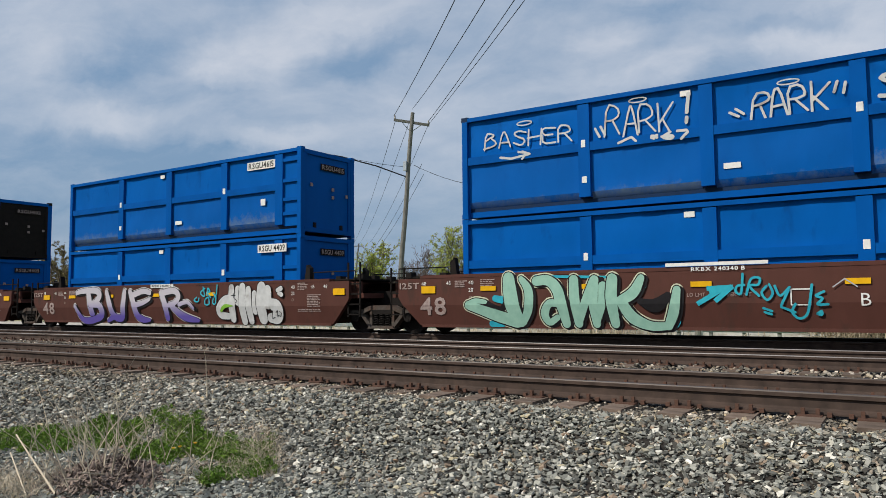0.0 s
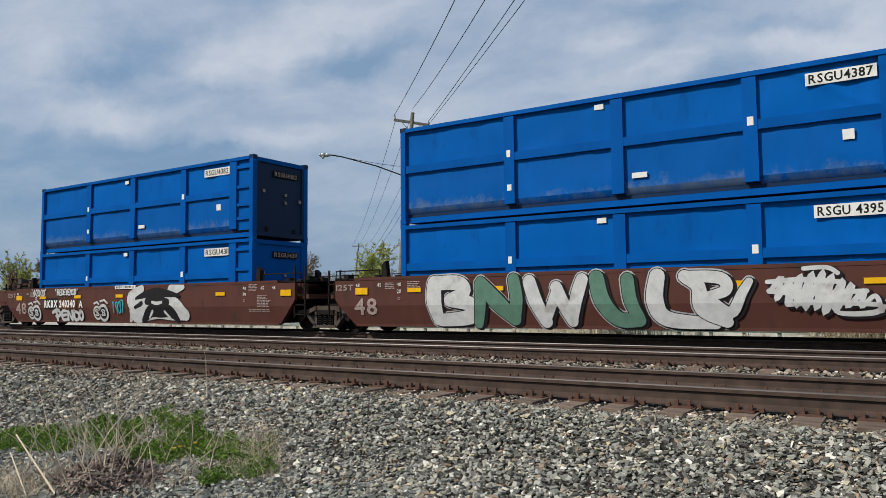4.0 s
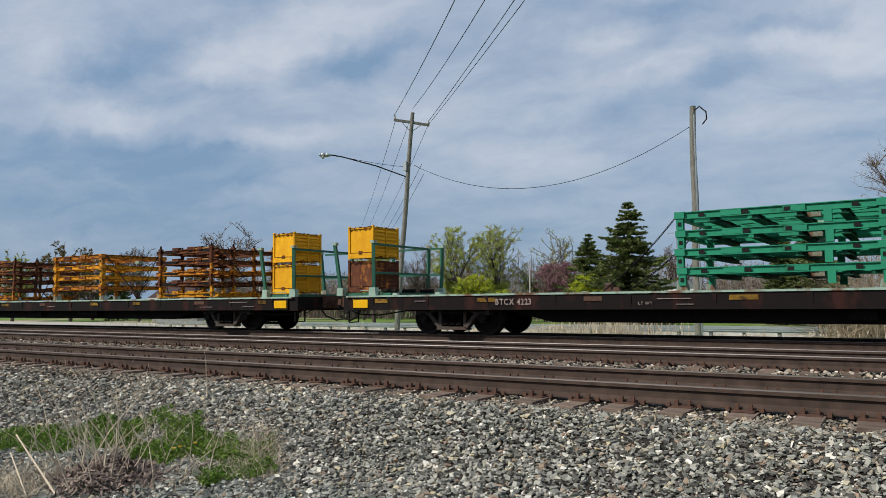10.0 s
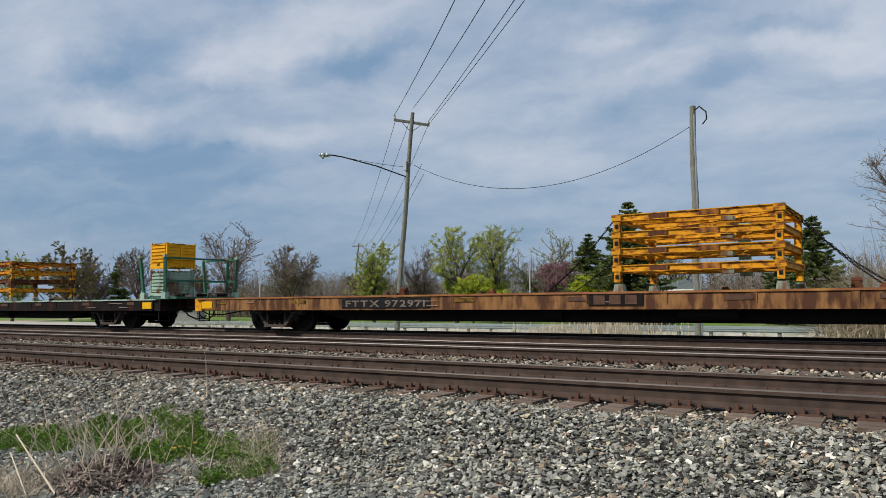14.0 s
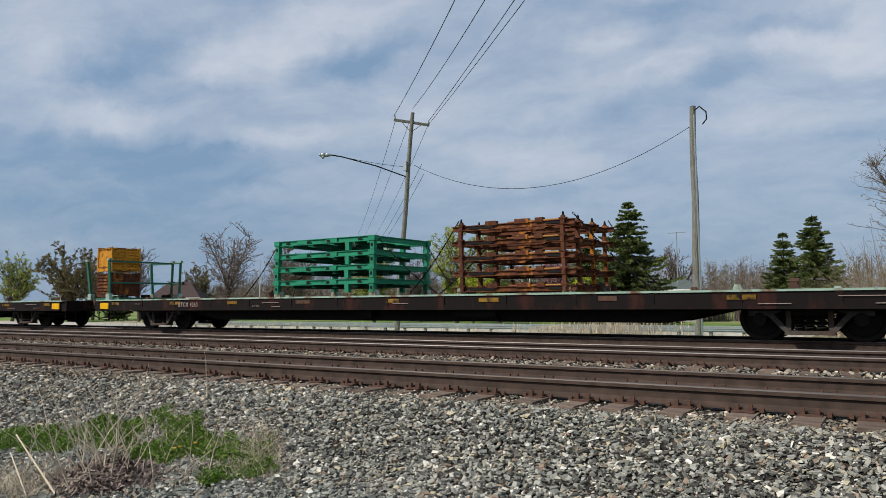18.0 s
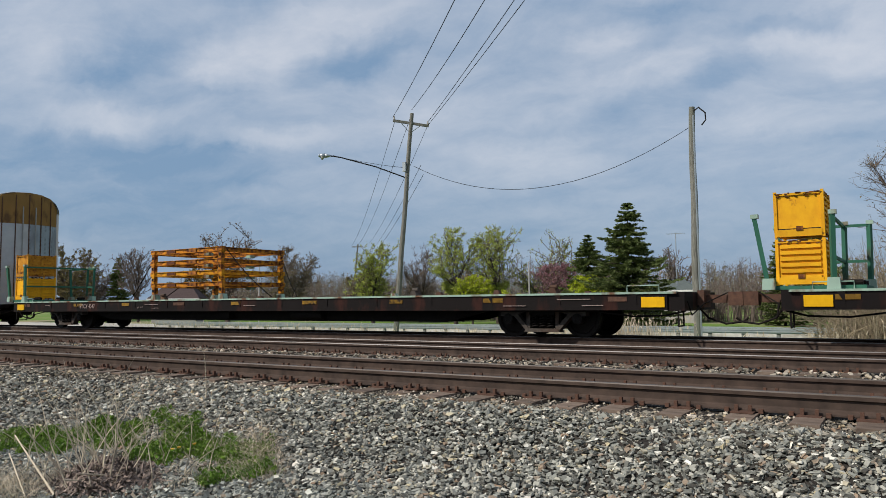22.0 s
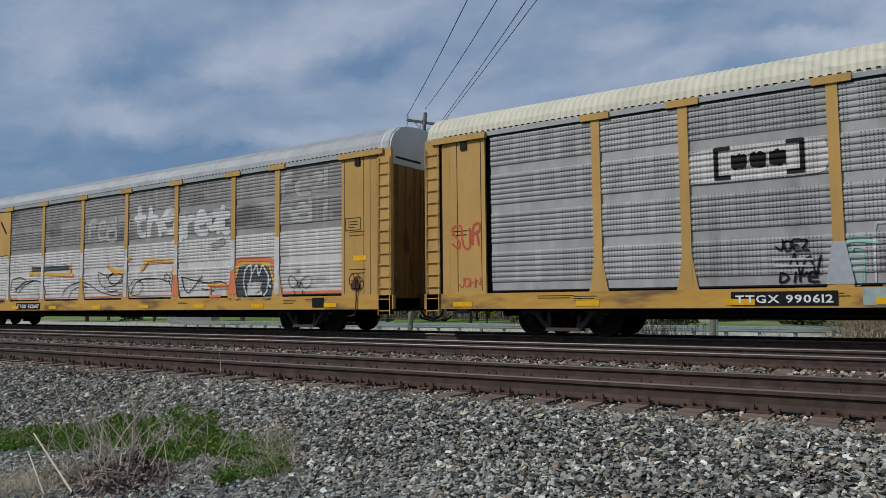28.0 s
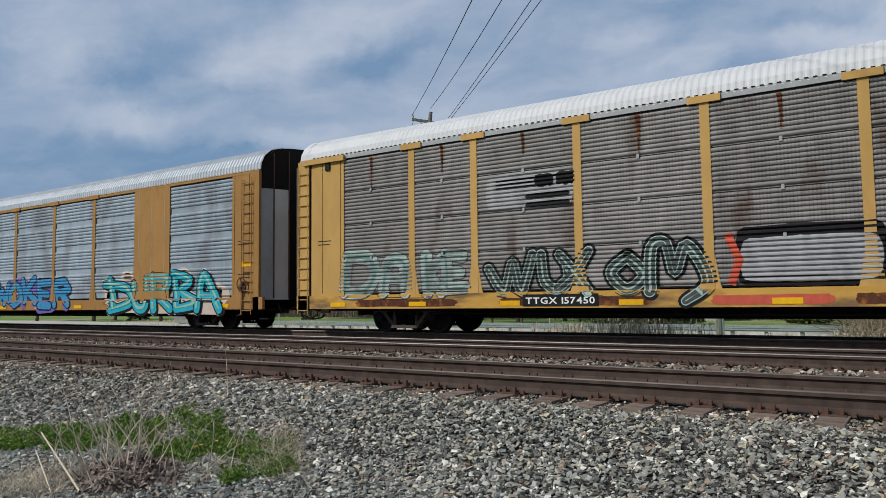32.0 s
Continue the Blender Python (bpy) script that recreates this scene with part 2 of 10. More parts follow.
M = {
    "blue": paint("container_blue", (0.0008, 0.097, 0.385), 0.5, 0.25, (0.001, 0.062, 0.25), 1.2, spec=0.03),
    "bluescuff": paint("container_blue_scuffed", (0.0008, 0.092, 0.365), 0.5, 0.25, (0.001, 0.066, 0.27), 1.2, spec=0.05),
    "blue_frame": paint("container_blue_frame", (0.0008, 0.082, 0.335), 0.5, 0.10, (0.002, 0.066, 0.26), 1.5, spec=0.03),
    "navy": paint("container_end", (0.006, 0.022, 0.062), 0.5, 0.15, (0.02, 0.03, 0.05)),
    "well": paint("well_car_brown", (0.085, 0.034, 0.026), 0.6, 0.28, (0.05, 0.028, 0.022), 2.0),
    "dark": mat("dark_steel", (0.008, 0.007, 0.0065), (0.014, 0.011, 0.0095), 0.8, 0, 8, 0.2),
    "truck": mat("truck_steel", (0.085, 0.073, 0.063), (0.045, 0.038, 0.033), 0.75, 0, 9, 0.25, (0.07, 0.04, 0.028), 0.5),
    "wheel": mat("wheel_steel", (0.016, 0.0135, 0.012), (0.010, 0.0085, 0.008), 0.6, 0.2, 7, 0.1),
    "deckdark": paint("flatcar_dark", (0.009, 0.007, 0.007), 0.75, 0.42, (0.034, 0.013, 0.010), 2.2),
    "deckrust": mat("flatcar_rust_yellow", (0.285, 0.15, 0.058), (0.155, 0.072, 0.029), 0.8, 0, 7.0, 0.15, (0.075, 0.034, 0.020), 0.56, 3.2, (1.2, 1, 0.30), 0, 0.06),
    "rustedge": mat("rusted_deck_edge", (0.30, 0.13, 0.055), (0.15, 0.055, 0.028), 0.8, 0, 4.0, 0.15, (0.38, 0.20, 0.06), 0.4, 2.0, (0.5, 1, 1)),
    "deckwood": mat("deck_boards", (0.13, 0.10, 0.08), (0.08, 0.06, 0.05), 0.85, 0, 7, 0.3),
    "mint": paint("mint_paint", (0.30, 0.42, 0.35), 0.65, 0.45, (0.14, 0.08, 0.05), 4.0),
    "green": paint("green_paint", (0.024, 0.235, 0.135), 0.55, 0.16, (0.02, 0.10, 0.06), 3.0),
    # darker copy of the green: the shade inside the piles is painted in
    "greenshade": paint("green_shaded_paint", (0.012, 0.075, 0.048), 0.65, 0.4, (0.012, 0.03, 0.02), 4.0),
    "green_post": paint("green_post_paint", (0.035, 0.125, 0.085), 0.6, 0.3, (0.05, 0.05, 0.035), 4.0),
    "yellow": mat("yellow_paint", (0.64, 0.31, 0.016), (0.42, 0.165, 0.010), 0.6, 0, 6.0, 0.12, (0.17, 0.058, 0.014), 0.46, 7.5, (0.7, 1, 1.4), 0, 0.16),
    "orange": mat("orange_paint", (0.52, 0.215, 0.020), (0.30, 0.10, 0.010), 0.65, 0, 6.0, 0.15, (0.11, 0.036, 0.014), 0.52, 7.5, (0.7, 1, 1.4), 0, 0.2),
    "rustframe": mat("rusted_brown", (0.125, 0.048, 0.026), (0.055, 0.022, 0.014), 0.85, 0, 6.0, 0.2, (0.34, 0.13, 0.028), 0.34, 4.0, (1, 1, 0.6), 0, 0.25),
    "binyellow": mat("bin_yellow", (0.72, 0.38, 0.014), (0.60, 0.28, 0.012), 0.6, 0, 5.0, 0.12, (0.26, 0.10, 0.016), 0.17, 9.0, (1, 1, 0.7), 0, 0.12, wander=True),
    "binorange": mat("bin_orange", (0.56, 0.27, 0.03), (0.40, 0.16, 0.015), 0.65, 0, 5.0, 0.12, (0.16, 0.055, 0.018), 0.34, 8.0, (1, 1, 0.7), 0, 0.12, wander=True),
    "bluegrey": paint("blue_grey_paint", (0.04, 0.10, 0.15), 0.6, 0.3, (0.09, 0.06, 0.04), 5.0),
    "patch": paint("reflector_yellow", (0.72, 0.40, 0.01), 0.4, 0.12, (0.35, 0.2, 0.05), 6.0),
    "faded": mat("faded_lettering", (0.36, 0.29, 0.27), (0.22, 0.16, 0.145), 0.7, 0, 12, 0),
    "oldletter": mat("dirty_lettering", (0.20, 0.165, 0.14), (0.09, 0.07, 0.06), 0.7, 0, 9, 0),
    "white": mat("white_lettering", (0.70, 0.70, 0.68), (0.6, 0.6, 0.58), 0.6, 0, 12, 0),
    "black": mat("black_paint", (0.012, 0.012, 0.013), None, 0.6, 0, 12, 0),
    "rackwhite": paint("rack_white", (0.57, 0.565, 0.565), 0.45, 0.06, (0.40, 0.37, 0.34), 1.5),
    "rackyellow": paint("rack_yellow", (0.475, 0.29, 0.092), 0.55, 0.22, (0.40, 0.225, 0.075), 1.8),
    "rackcream": paint("rack_roof_cream", (0.56, 0.53, 0.42), 0.6, 0.12, (0.40, 0.36, 0.27), 1.5),
    "rackend": paint("rack_end_brown", (0.25, 0.145, 0.05), 0.7, 0.4, (0.11, 0.065, 0.032), 2.0),
    "galv": mat("galvanised_panel", (0.305, 0.36, 0.41), (0.235, 0.285, 0.33), 0.6, 0.08, 3.0, 0.08, (0.20, 0.22, 0.25), 0.45, 0.9, (1, 1, 0.5), 0, 0.08),
    "galvold": mat("weathered_panel", (0.36, 0.355, 0.35), (0.26, 0.256, 0.252), 0.65, 0.05, 3.0, 0.12, (0.20, 0.19, 0.18), 0.22, 1.3, (1, 1, 0.4), 0, 0.10),
    "galvmid": mat("grey_weathered_panel", (0.30, 0.285, 0.275), (0.205, 0.195, 0.188), 0.65, 0.05, 3.0, 0.12, (0.13, 0.125, 0.12), 0.34, 0.7, (0.6, 1, 1.4), 0, 0.12),
    "rackamber": mat("rack_sill_amber", (0.50, 0.30, 0.065), (0.40, 0.225, 0.05), 0.6, 0, 3.0, 0.1, (0.16, 0.10, 0.05), 0.36, 1.1, (0.5, 1, 2.0)),
    "galvdark": mat("dark_weathered_panel", (0.27, 0.255, 0.245), (0.18, 0.170, 0.163), 0.68, 0.05, 3.0, 0.12, (0.12, 0.09, 0.075), 0.28, 1.3, (1, 1, 0.4), 0, 0.10),
    "rackorange": paint("rack_orange", (0.33, 0.18, 0.058), 0.6, 0.3, (0.26, 0.13, 0.045), 1.8),
    "dullsilver": mat("dull_silver_spray", (0.33, 0.33, 0.335), (0.25, 0.25, 0.26), 0.6, 0.1, 5.0, 0.05, (0.20, 0.20, 0.205), 0.35, 1.4, (1, 1, 0.4)),
    "buffed": mat("buffed_grey_paint", (0.55, 0.525, 0.505), (0.46, 0.438, 0.42), 0.7, 0, 4.0, 0.05, (0.40, 0.38, 0.36), 0.35, 1.0, (1, 1, 0.5)),
    "roofgalv": mat("galvanised_roof", (0.44, 0.47, 0.50), (0.34, 0.37, 0.40), 0.48, 0.3, 2.0, 0.05),
    "roofwhite": mat("white_roof", (0.50, 0.51, 0.52), (0.43, 0.44, 0.45), 0.6, 0.1, 2.0, 0.05),
    "roofgrey": mat("grey_roof", (0.33, 0.34, 0.345), (0.26, 0.265, 0.27), 0.6, 0.2, 2.0, 0.05),
    "rail": mat("rail_web_rust", (0.082, 0.057, 0.046), (0.036, 0.027, 0.023), 0.8, 0, 5, 0.15),
    "raildull": mat("rail_head_dull", (0.12, 0.105, 0.095), (0.07, 0.058, 0.05), 0.55, 0.4, 3, 0.03, None, 0.5, 1, (0.2, 4, 1)),
    "railtop": mat("rail_head_polished", (0.24, 0.23, 0.225), (0.15, 0.135, 0.125), 0.5, 0.6, 3, 0.03, None, 0.5, 1, (0.2, 4, 1)),
    "tie": mat("tie_wood", (0.19, 0.145, 0.115), (0.08, 0.058, 0.046), 0.9, 0, 6, 0.5, None, 0.5, 1, (0.6, 1.5, 1), 0, 0.25),
    "plate": mat("tie_plate_rust", (0.115, 0.062, 0.044), (0.06, 0.036, 0.028), 0.85, 0, 10, 0.2),
    # fines darkened to near black: the shade between the stones is in this colour
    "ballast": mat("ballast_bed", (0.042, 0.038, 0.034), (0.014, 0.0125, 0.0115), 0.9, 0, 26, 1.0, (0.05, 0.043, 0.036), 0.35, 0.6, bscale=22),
    "grass": mat("grass_ground", (0.095, 0.175, 0.026), (0.13, 0.185, 0.045), 0.95, 0, 1.4, 0.5, (0.25, 0.225, 0.13), 0.40, 0.07),
    "barrier": mat("barrier_concrete", (0.56, 0.55, 0.53), (0.42, 0.41, 0.39), 0.85, 0, 3.0, 0.1, (0.33, 0.31, 0.28), 0.4, 0.8),
    "road": mat("concrete_road", (0.42, 0.40, 0.36), (0.34, 0.325, 0.29), 0.85, 0, 2.0, 0.1),
    "wood": mat("pole_wood", (0.23, 0.225, 0.205), (0.10, 0.096, 0.085), 0.85, 0, 14, 0.5, (0.13, 0.14, 0.115), 0.40, 1.2, (2.2, 2.2, 0.22)),
    "postgrey": mat("post_wood", (0.20, 0.21, 0.20), (0.13, 0.135, 0.13), 0.85, 0, 10, 0.2),
    "galvrail": mat("guard_rail_steel", (0.36, 0.40, 0.43), (0.28, 0.31, 0.34), 0.45, 0.6, 3, 0.03),
    "wire": mat("wire_black", (0.02, 0.02, 0.022), None, 0.6, 0, 5, 0),
    "bark": mat("bark", (0.085, 0.068, 0.058), (0.05, 0.04, 0.034), 0.9, 0, 8, 0.4),
    "twig": mat("twig", (0.175, 0.14, 0.12), (0.115, 0.092, 0.08), 0.9, 0, 8, 0, None, 0.5, 1, (1, 1, 1), 0.3),
    "leafgreen": mat("spring_leaf", (0.36, 0.40, 0.08), (0.27, 0.32, 0.06), 0.7, 0, 3, 0, None, 0.5, 1, (1, 1, 1), 0.35),
    "leafolive": mat("budding_leaf", (0.20, 0.165, 0.075), (0.145, 0.12, 0.06), 0.8, 0, 3, 0, None, 0.5, 1, (1, 1, 1), 0.35),
    "leafhaze": mat("hazy_buds", (0.215, 0.195, 0.12), (0.165, 0.155, 0.10), 0.8, 0, 3, 0, None, 0.5, 1, (1, 1, 1), 0.4),
    "leafyellow": mat("shrub_leaf", (0.36, 0.40, 0.025), (0.26, 0.33, 0.02), 0.7, 0, 3, 0, None, 0.5, 1, (1, 1, 1), 0.35),
    "blossom": mat("pink_blossom", (0.30, 0.145, 0.175), (0.21, 0.11, 0.12), 0.8, 0, 3, 0, None, 0.5, 1, (1, 1, 1), 0.35),
    "needle": mat("spruce_needle", (0.095, 0.13, 0.042), (0.16, 0.195, 0.066), 0.8, 0, 3, 0, None, 0.5, 1, (1, 1, 1), 0.45),
    "amber": mat("dirty_amber_reflector", (0.24, 0.135, 0.018), (0.12, 0.068, 0.014), 0.6, 0, 9, 0.05, (0.022, 0.016, 0.013), 0.45, 5.0, (1, 1, 1), 0, 0.35, wander=True),
    "blade": mat("grass_blade", (0.058, 0.135, 0.014), (0.135, 0.20, 0.034), 0.7, 0, 3, 0, None, 0.5, 1, (1, 1, 1), 0.4),
    "straw": mat("dry_straw", (0.52, 0.45, 0.34), (0.33, 0.28, 0.215), 0.85, 0, 3, 0, None, 0.5, 1, (1, 1, 1), 0.35),
    "deadleaf": mat("dead_leaf", (0.27, 0.215, 0.18), (0.10, 0.075, 0.065), 0.85, 0, 3, 0, None, 0.5, 1, (1, 1, 1), 0.5),
    "slate": mat("slate_shingle", (0.11, 0.13, 0.125), (0.08, 0.095, 0.09), 0.9, 0, 9, 0.3),
    "brush": mat("dry_brush", (0.27, 0.215, 0.15), (0.18, 0.145, 0.105), 0.9, 0, 3, 0, None, 0.5, 1, (1, 1, 1), 0.35),
    "shingle": mat("roof_shingle", (0.082, 0.058, 0.055), (0.056, 0.041, 0.040), 0.9, 0, 9, 0.3),
    "siding": mat("house_wall", (0.42, 0.40, 0.38), None, 0.8, 0, 5, 0.1),
}


def stones(name, tone=1.0, tint=(1.0, 1.0, 0.97)):
    """Crushed stone: each piece its own grey, a few nearly white or brown."""
    m = mat(name, (0.2, 0.2, 0.2), None, 0.85, 0, 16, 0.35)
    tone = [tone * v for v in tint]
    n, l = m.node_tree.nodes, m.node_tree.links
    g = n.new("ShaderNodeNewGeometry")
    r = n.new("ShaderNodeValToRGB")
    e = r.color_ramp.elements
    e[0].position, e[0].color = 0.0, tuple(v * w for v, w in zip((0.055, 0.052, 0.047), tone)) + (1,)
    e[1].position, e[1].color = 1.0, tuple(v * w for v, w in zip((0.64, 0.615, 0.56), tone)) + (1,)
    for p, c in ((0.30, (0.150, 0.152, 0.140)), (0.60, (0.235, 0.238, 0.217)), (0.65, (0.235, 0.165, 0.115)), (0.70, (0.265, 0.262, 0.238)), (0.82, (0.30, 0.30, 0.272)), (0.86, (0.39, 0.335, 0.225)), (0.90, (0.34, 0.33, 0.30)), (0.97, (0.52, 0.505, 0.455))):
        c = tuple(v * w for v, w in zip(c, tone)) + (1,)
        x = e.new(p)
        x.color = c
    l.new(g.outputs["Random Per Island"], r.inputs[0])
    t = n.new("ShaderNodeTexNoise")
    t.inputs["Scale"].default_value, t.inputs["Detail"].default_value = 30.0, 5.0
    k = n.new("ShaderNodeMapRange")
    k.inputs["To Min"].default_value, k.inputs["To Max"].default_value = 0.65, 1.35
    l.new(t.outputs["Fac"], k.inputs["Value"])
    v = n.new("ShaderNodeVectorMath")
    v.operation = "SCALE"
    l.new(r.outputs[0], v.inputs[0])
    l.new(k.outputs[0], v.inputs["Scale"])
    l.new(v.outputs[0], n["Principled BSDF"].inputs["Base Color"])
    return m


def scrape(m, low, high, colour):
    """Scraped and dusty towards the lower edge, in uneven upright streaks, more on one panel than on the next."""
    n, l = m.node_tree.nodes, m.node_tree.links
    b = n["Principled BSDF"]
    src = b.inputs["Base Color"].links[0].from_socket
    co, sep, info = n.new("ShaderNodeTexCoord"), n.new("ShaderNodeSeparateXYZ"), n.new("ShaderNodeObjectInfo")
    l.new(co.outputs["Object"], sep.inputs[0])
    rise = n.new("ShaderNodeMapRange")
    rise.inputs["From Min"].default_value, rise.inputs["From Max"].default_value = high, low
    l.new(sep.outputs["Z"], rise.inputs["Value"])
    mp = n.new("ShaderNodeMapping")
    mp.inputs["Scale"].default_value = (1.5, 1.0, 1.0)
    l.new(co.outputs["Object"], mp.inputs[0])
    t = n.new("ShaderNodeTexNoise")
    t.noise_dimensions = "4D"
    t.inputs["Scale"].default_value, t.inputs["Detail"].default_value, t.inputs["Roughness"].default_value = 2.4, 12.0, 0.78
    l.new(mp.outputs[0], t.inputs["Vector"])
    w = n.new("ShaderNodeMath")
    w.operation, w.inputs[1].default_value = "MULTIPLY", 40.0
    l.new(info.outputs["Random"], w.inputs[0])
    l.new(w.outputs[0], t.inputs["W"])
    worn = n.new("ShaderNodeMath")
    worn.operation = "MULTIPLY_ADD"
    worn.inputs[1].default_value = 0.50
    l.new(rise.outputs[0], worn.inputs[0])
    l.new(t.outputs["Fac"], worn.inputs[2])
    shy = n.new("ShaderNodeMath")
    shy.operation, shy.inputs[1].default_value = "MULTIPLY_ADD", -0.26
    l.new(info.outputs["Random"], shy.inputs[0])
    l.new(worn.outputs[0], shy.inputs[2])
    k = n.new("ShaderNodeMapRange")
    k.inputs["From Min"].default_value, k.inputs["From Max"].default_value, k.inputs["To Max"].default_value = 0.70, 0.98, 0.8
    l.new(shy.outputs[0], k.inputs["Value"])
    x = n.new("ShaderNodeMix")
    x.data_type = "RGBA"
    x.inputs["B"].default_value = (*colour, 1.0)
    l.new(k.outputs[0], x.inputs["Factor"])
    l.new(src, x.inputs["A"])
    l.new(x.outputs["Result"], b.inputs["Base Color"])


scrape(M["bluescuff"], 0.30, 1.05, (0.125, 0.175, 0.235))
M["stone"] = stones("ballast_stone", 1.1)
M["footstone"] = stones("dusty_ballast_stone", 1.0, (0.965, 1.0, 0.975))
M["ruststone"] = stones("rust_stained_ballast_stone", 0.96, (1.09, 0.98, 0.88))


def perforate(m, strength):
    """Rows of punched slots: darker dashes at a fixed pitch along and up the sheet."""
    n, l = m.node_tree.nodes, m.node_tree.links
    b = n["Principled BSDF"]
    src = b.inputs["Base Color"].links[0].from_socket
    co, sp = n.new("ShaderNodeTexCoord"), n.new("ShaderNodeSeparateXYZ")
    l.new(co.outputs["Object"], sp.inputs[0])

    def step(sock, pitch, share):
        a = n.new("ShaderNodeMath")
        a.operation, a.inputs[1].default_value = "DIVIDE", pitch
        l.new(sock, a.inputs[0])
        f = n.new("ShaderNodeMath")
        f.operation = "FRACT"
        l.new(a.outputs[0], f.inputs[0])
        c = n.new("ShaderNodeMath")
        c.operation, c.inputs[1].default_value = "LESS_THAN", share
        l.new(f.outputs[0], c.inputs[0])
        return c.outputs[0]

    both = n.new("ShaderNodeMath")
    both.operation = "MULTIPLY"
    cols = n.new("ShaderNodeMath")
    cols.operation = "MULTIPLY"
    l.new(step(sp.outputs["X"], 0.068, 0.36), cols.inputs[0])
    l.new(step(sp.outputs["X"], 0.55, 0.80), cols.inputs[1])
    l.new(cols.outputs[0], both.inputs[0])
    rows = n.new("ShaderNodeMath")
    rows.operation = "MULTIPLY"
    l.new(step(sp.outputs["Z"], 0.058, 0.5), rows.inputs[0])
    lift = n.new("ShaderNodeMath")        # the flat strips between the bands of waves have no slots
    lift.operation, lift.inputs[1].default_value = "SUBTRACT", 1.10 + 0.95 * 0.2 - 9.5
    l.new(sp.outputs["Z"], lift.inputs[0])
    l.new(step(lift.outputs[0], 0.95, 0.79), rows.inputs[1])
    l.new(rows.outputs[0], both.inputs[1])
    k = n.new("ShaderNodeMapRange")
    k.inputs["To Min"].default_value, k.inputs["To Max"].default_value = 1.0, 1 - strength
    l.new(both.outputs[0], k.inputs["Value"])
    v = n.new("ShaderNodeVectorMath")
    v.operation = "SCALE"
    l.new(src, v.inputs[0])
    l.new(k.outputs[0], v.inputs["Scale"])
    l.new(v.outputs[0], b.inputs["Base Color"])


for key, strength in (("galv", 0.4), ("galvold", 0.72), ("galvmid", 0.7), ("galvdark", 0.42), ("buffed", 0.6)):
    perforate(M[key], strength)


# ---- building helpers ----
def part(name, bm, material, parent=None, label="", smooth=False):
    """Links a bmesh (or takes over a mesh) as one object, under a thing or a part."""
    if isinstance(bm, bpy.types.Mesh):
        me = bm
    else:
        me = bpy.data.meshes.new(name)
        bm.to_mesh(me)
        bm.free()
        me.materials.append(material if isinstance(material, bpy.types.Material) else M[material])
        if smooth:
            me.shade_smooth()
    ob = new(name, me)
    if parent:
        ob.parent = parent
    if label:
        ob["label"] = label
    return ob


CUBE = ((-1, -1, -1), (1, -1, -1), (1, 1, -1), (-1, 1, -1), (-1, -1, 1), (1, -1, 1), (1, 1, 1), (-1, 1, 1))
CUBE_F = ((0, 3, 2, 1), (4, 5, 6, 7), (0, 1, 5, 4), (1, 2, 6, 5), (2, 3, 7, 6), (3, 0, 4, 7))


def box(bm, x0, x1, y0, y1, z0, z1, m=None):
    c, h = Vector(((x0 + x1) / 2, (y0 + y1) / 2, (z0 + z1) / 2)), Vector(((x1 - x0) / 2, (y1 - y0) / 2, (z1 - z0) / 2))
    vs = []
    for d in CUBE:
        p = c + Vector((d[0] * h.x, d[1] * h.y, d[2] * h.z))
        vs.append(bm.verts.new(m @ p if m else p))
    for f in CUBE_F:
        bm.faces.new([vs[i] for i in f])
    return bm


def rod(bm, a, b, r, seg=6, r2=None):
    a, b = Vector(a), Vector(b)
    d = b - a
    if d.length < 1e-6:
        return bm
    q = d.to_track_quat("Z", "Y").to_matrix()
    rings = []
    for p, rr in ((a, r), (b, r if r2 is None else r2)):
        rings.append([bm.verts.new(p + q @ Vector((rr * math.cos(k * math.tau / seg), rr * math.sin(k * math.tau / seg), 0))) for k in range(seg)])
    for k in range(seg):
        bm.faces.new((rings[0][k], rings[0][(k + 1) % seg], rings[1][(k + 1) % seg], rings[1][k]))
    bm.faces.new(rings[0][::-1])
    bm.faces.new(rings[1])
    return bm


def bar(bm, a, b, w, h):
    """A square bar from a to b, w across and h high."""
    a, b = Vector(a), Vector(b)
    d = b - a
    q = d.to_track_quat("X", "Z").to_matrix().to_4x4()
    box(bm, 0, d.length, -w / 2, w / 2, -h / 2, h / 2, Matrix.Translation(a) @ q)
    return bm


def prism(bm, pts, y0, y1):
    """A polygon in x and z, pushed through from y0 to y1."""
    a = [bm.verts.new((x, y0, z)) for x, z in pts]
    b = [bm.verts.new((x, y1, z)) for x, z in pts]
    n = len(pts)
    bm.faces.new(a)
    bm.faces.new(b[::-1])
    for k in range(n):
        bm.faces.new((a[(k + 1) % n], a[k], b[k], b[(k + 1) % n]))
    bmesh.ops.recalc_face_normals(bm, faces=bm.faces)
    return bm


def B():
    return bmesh.new()


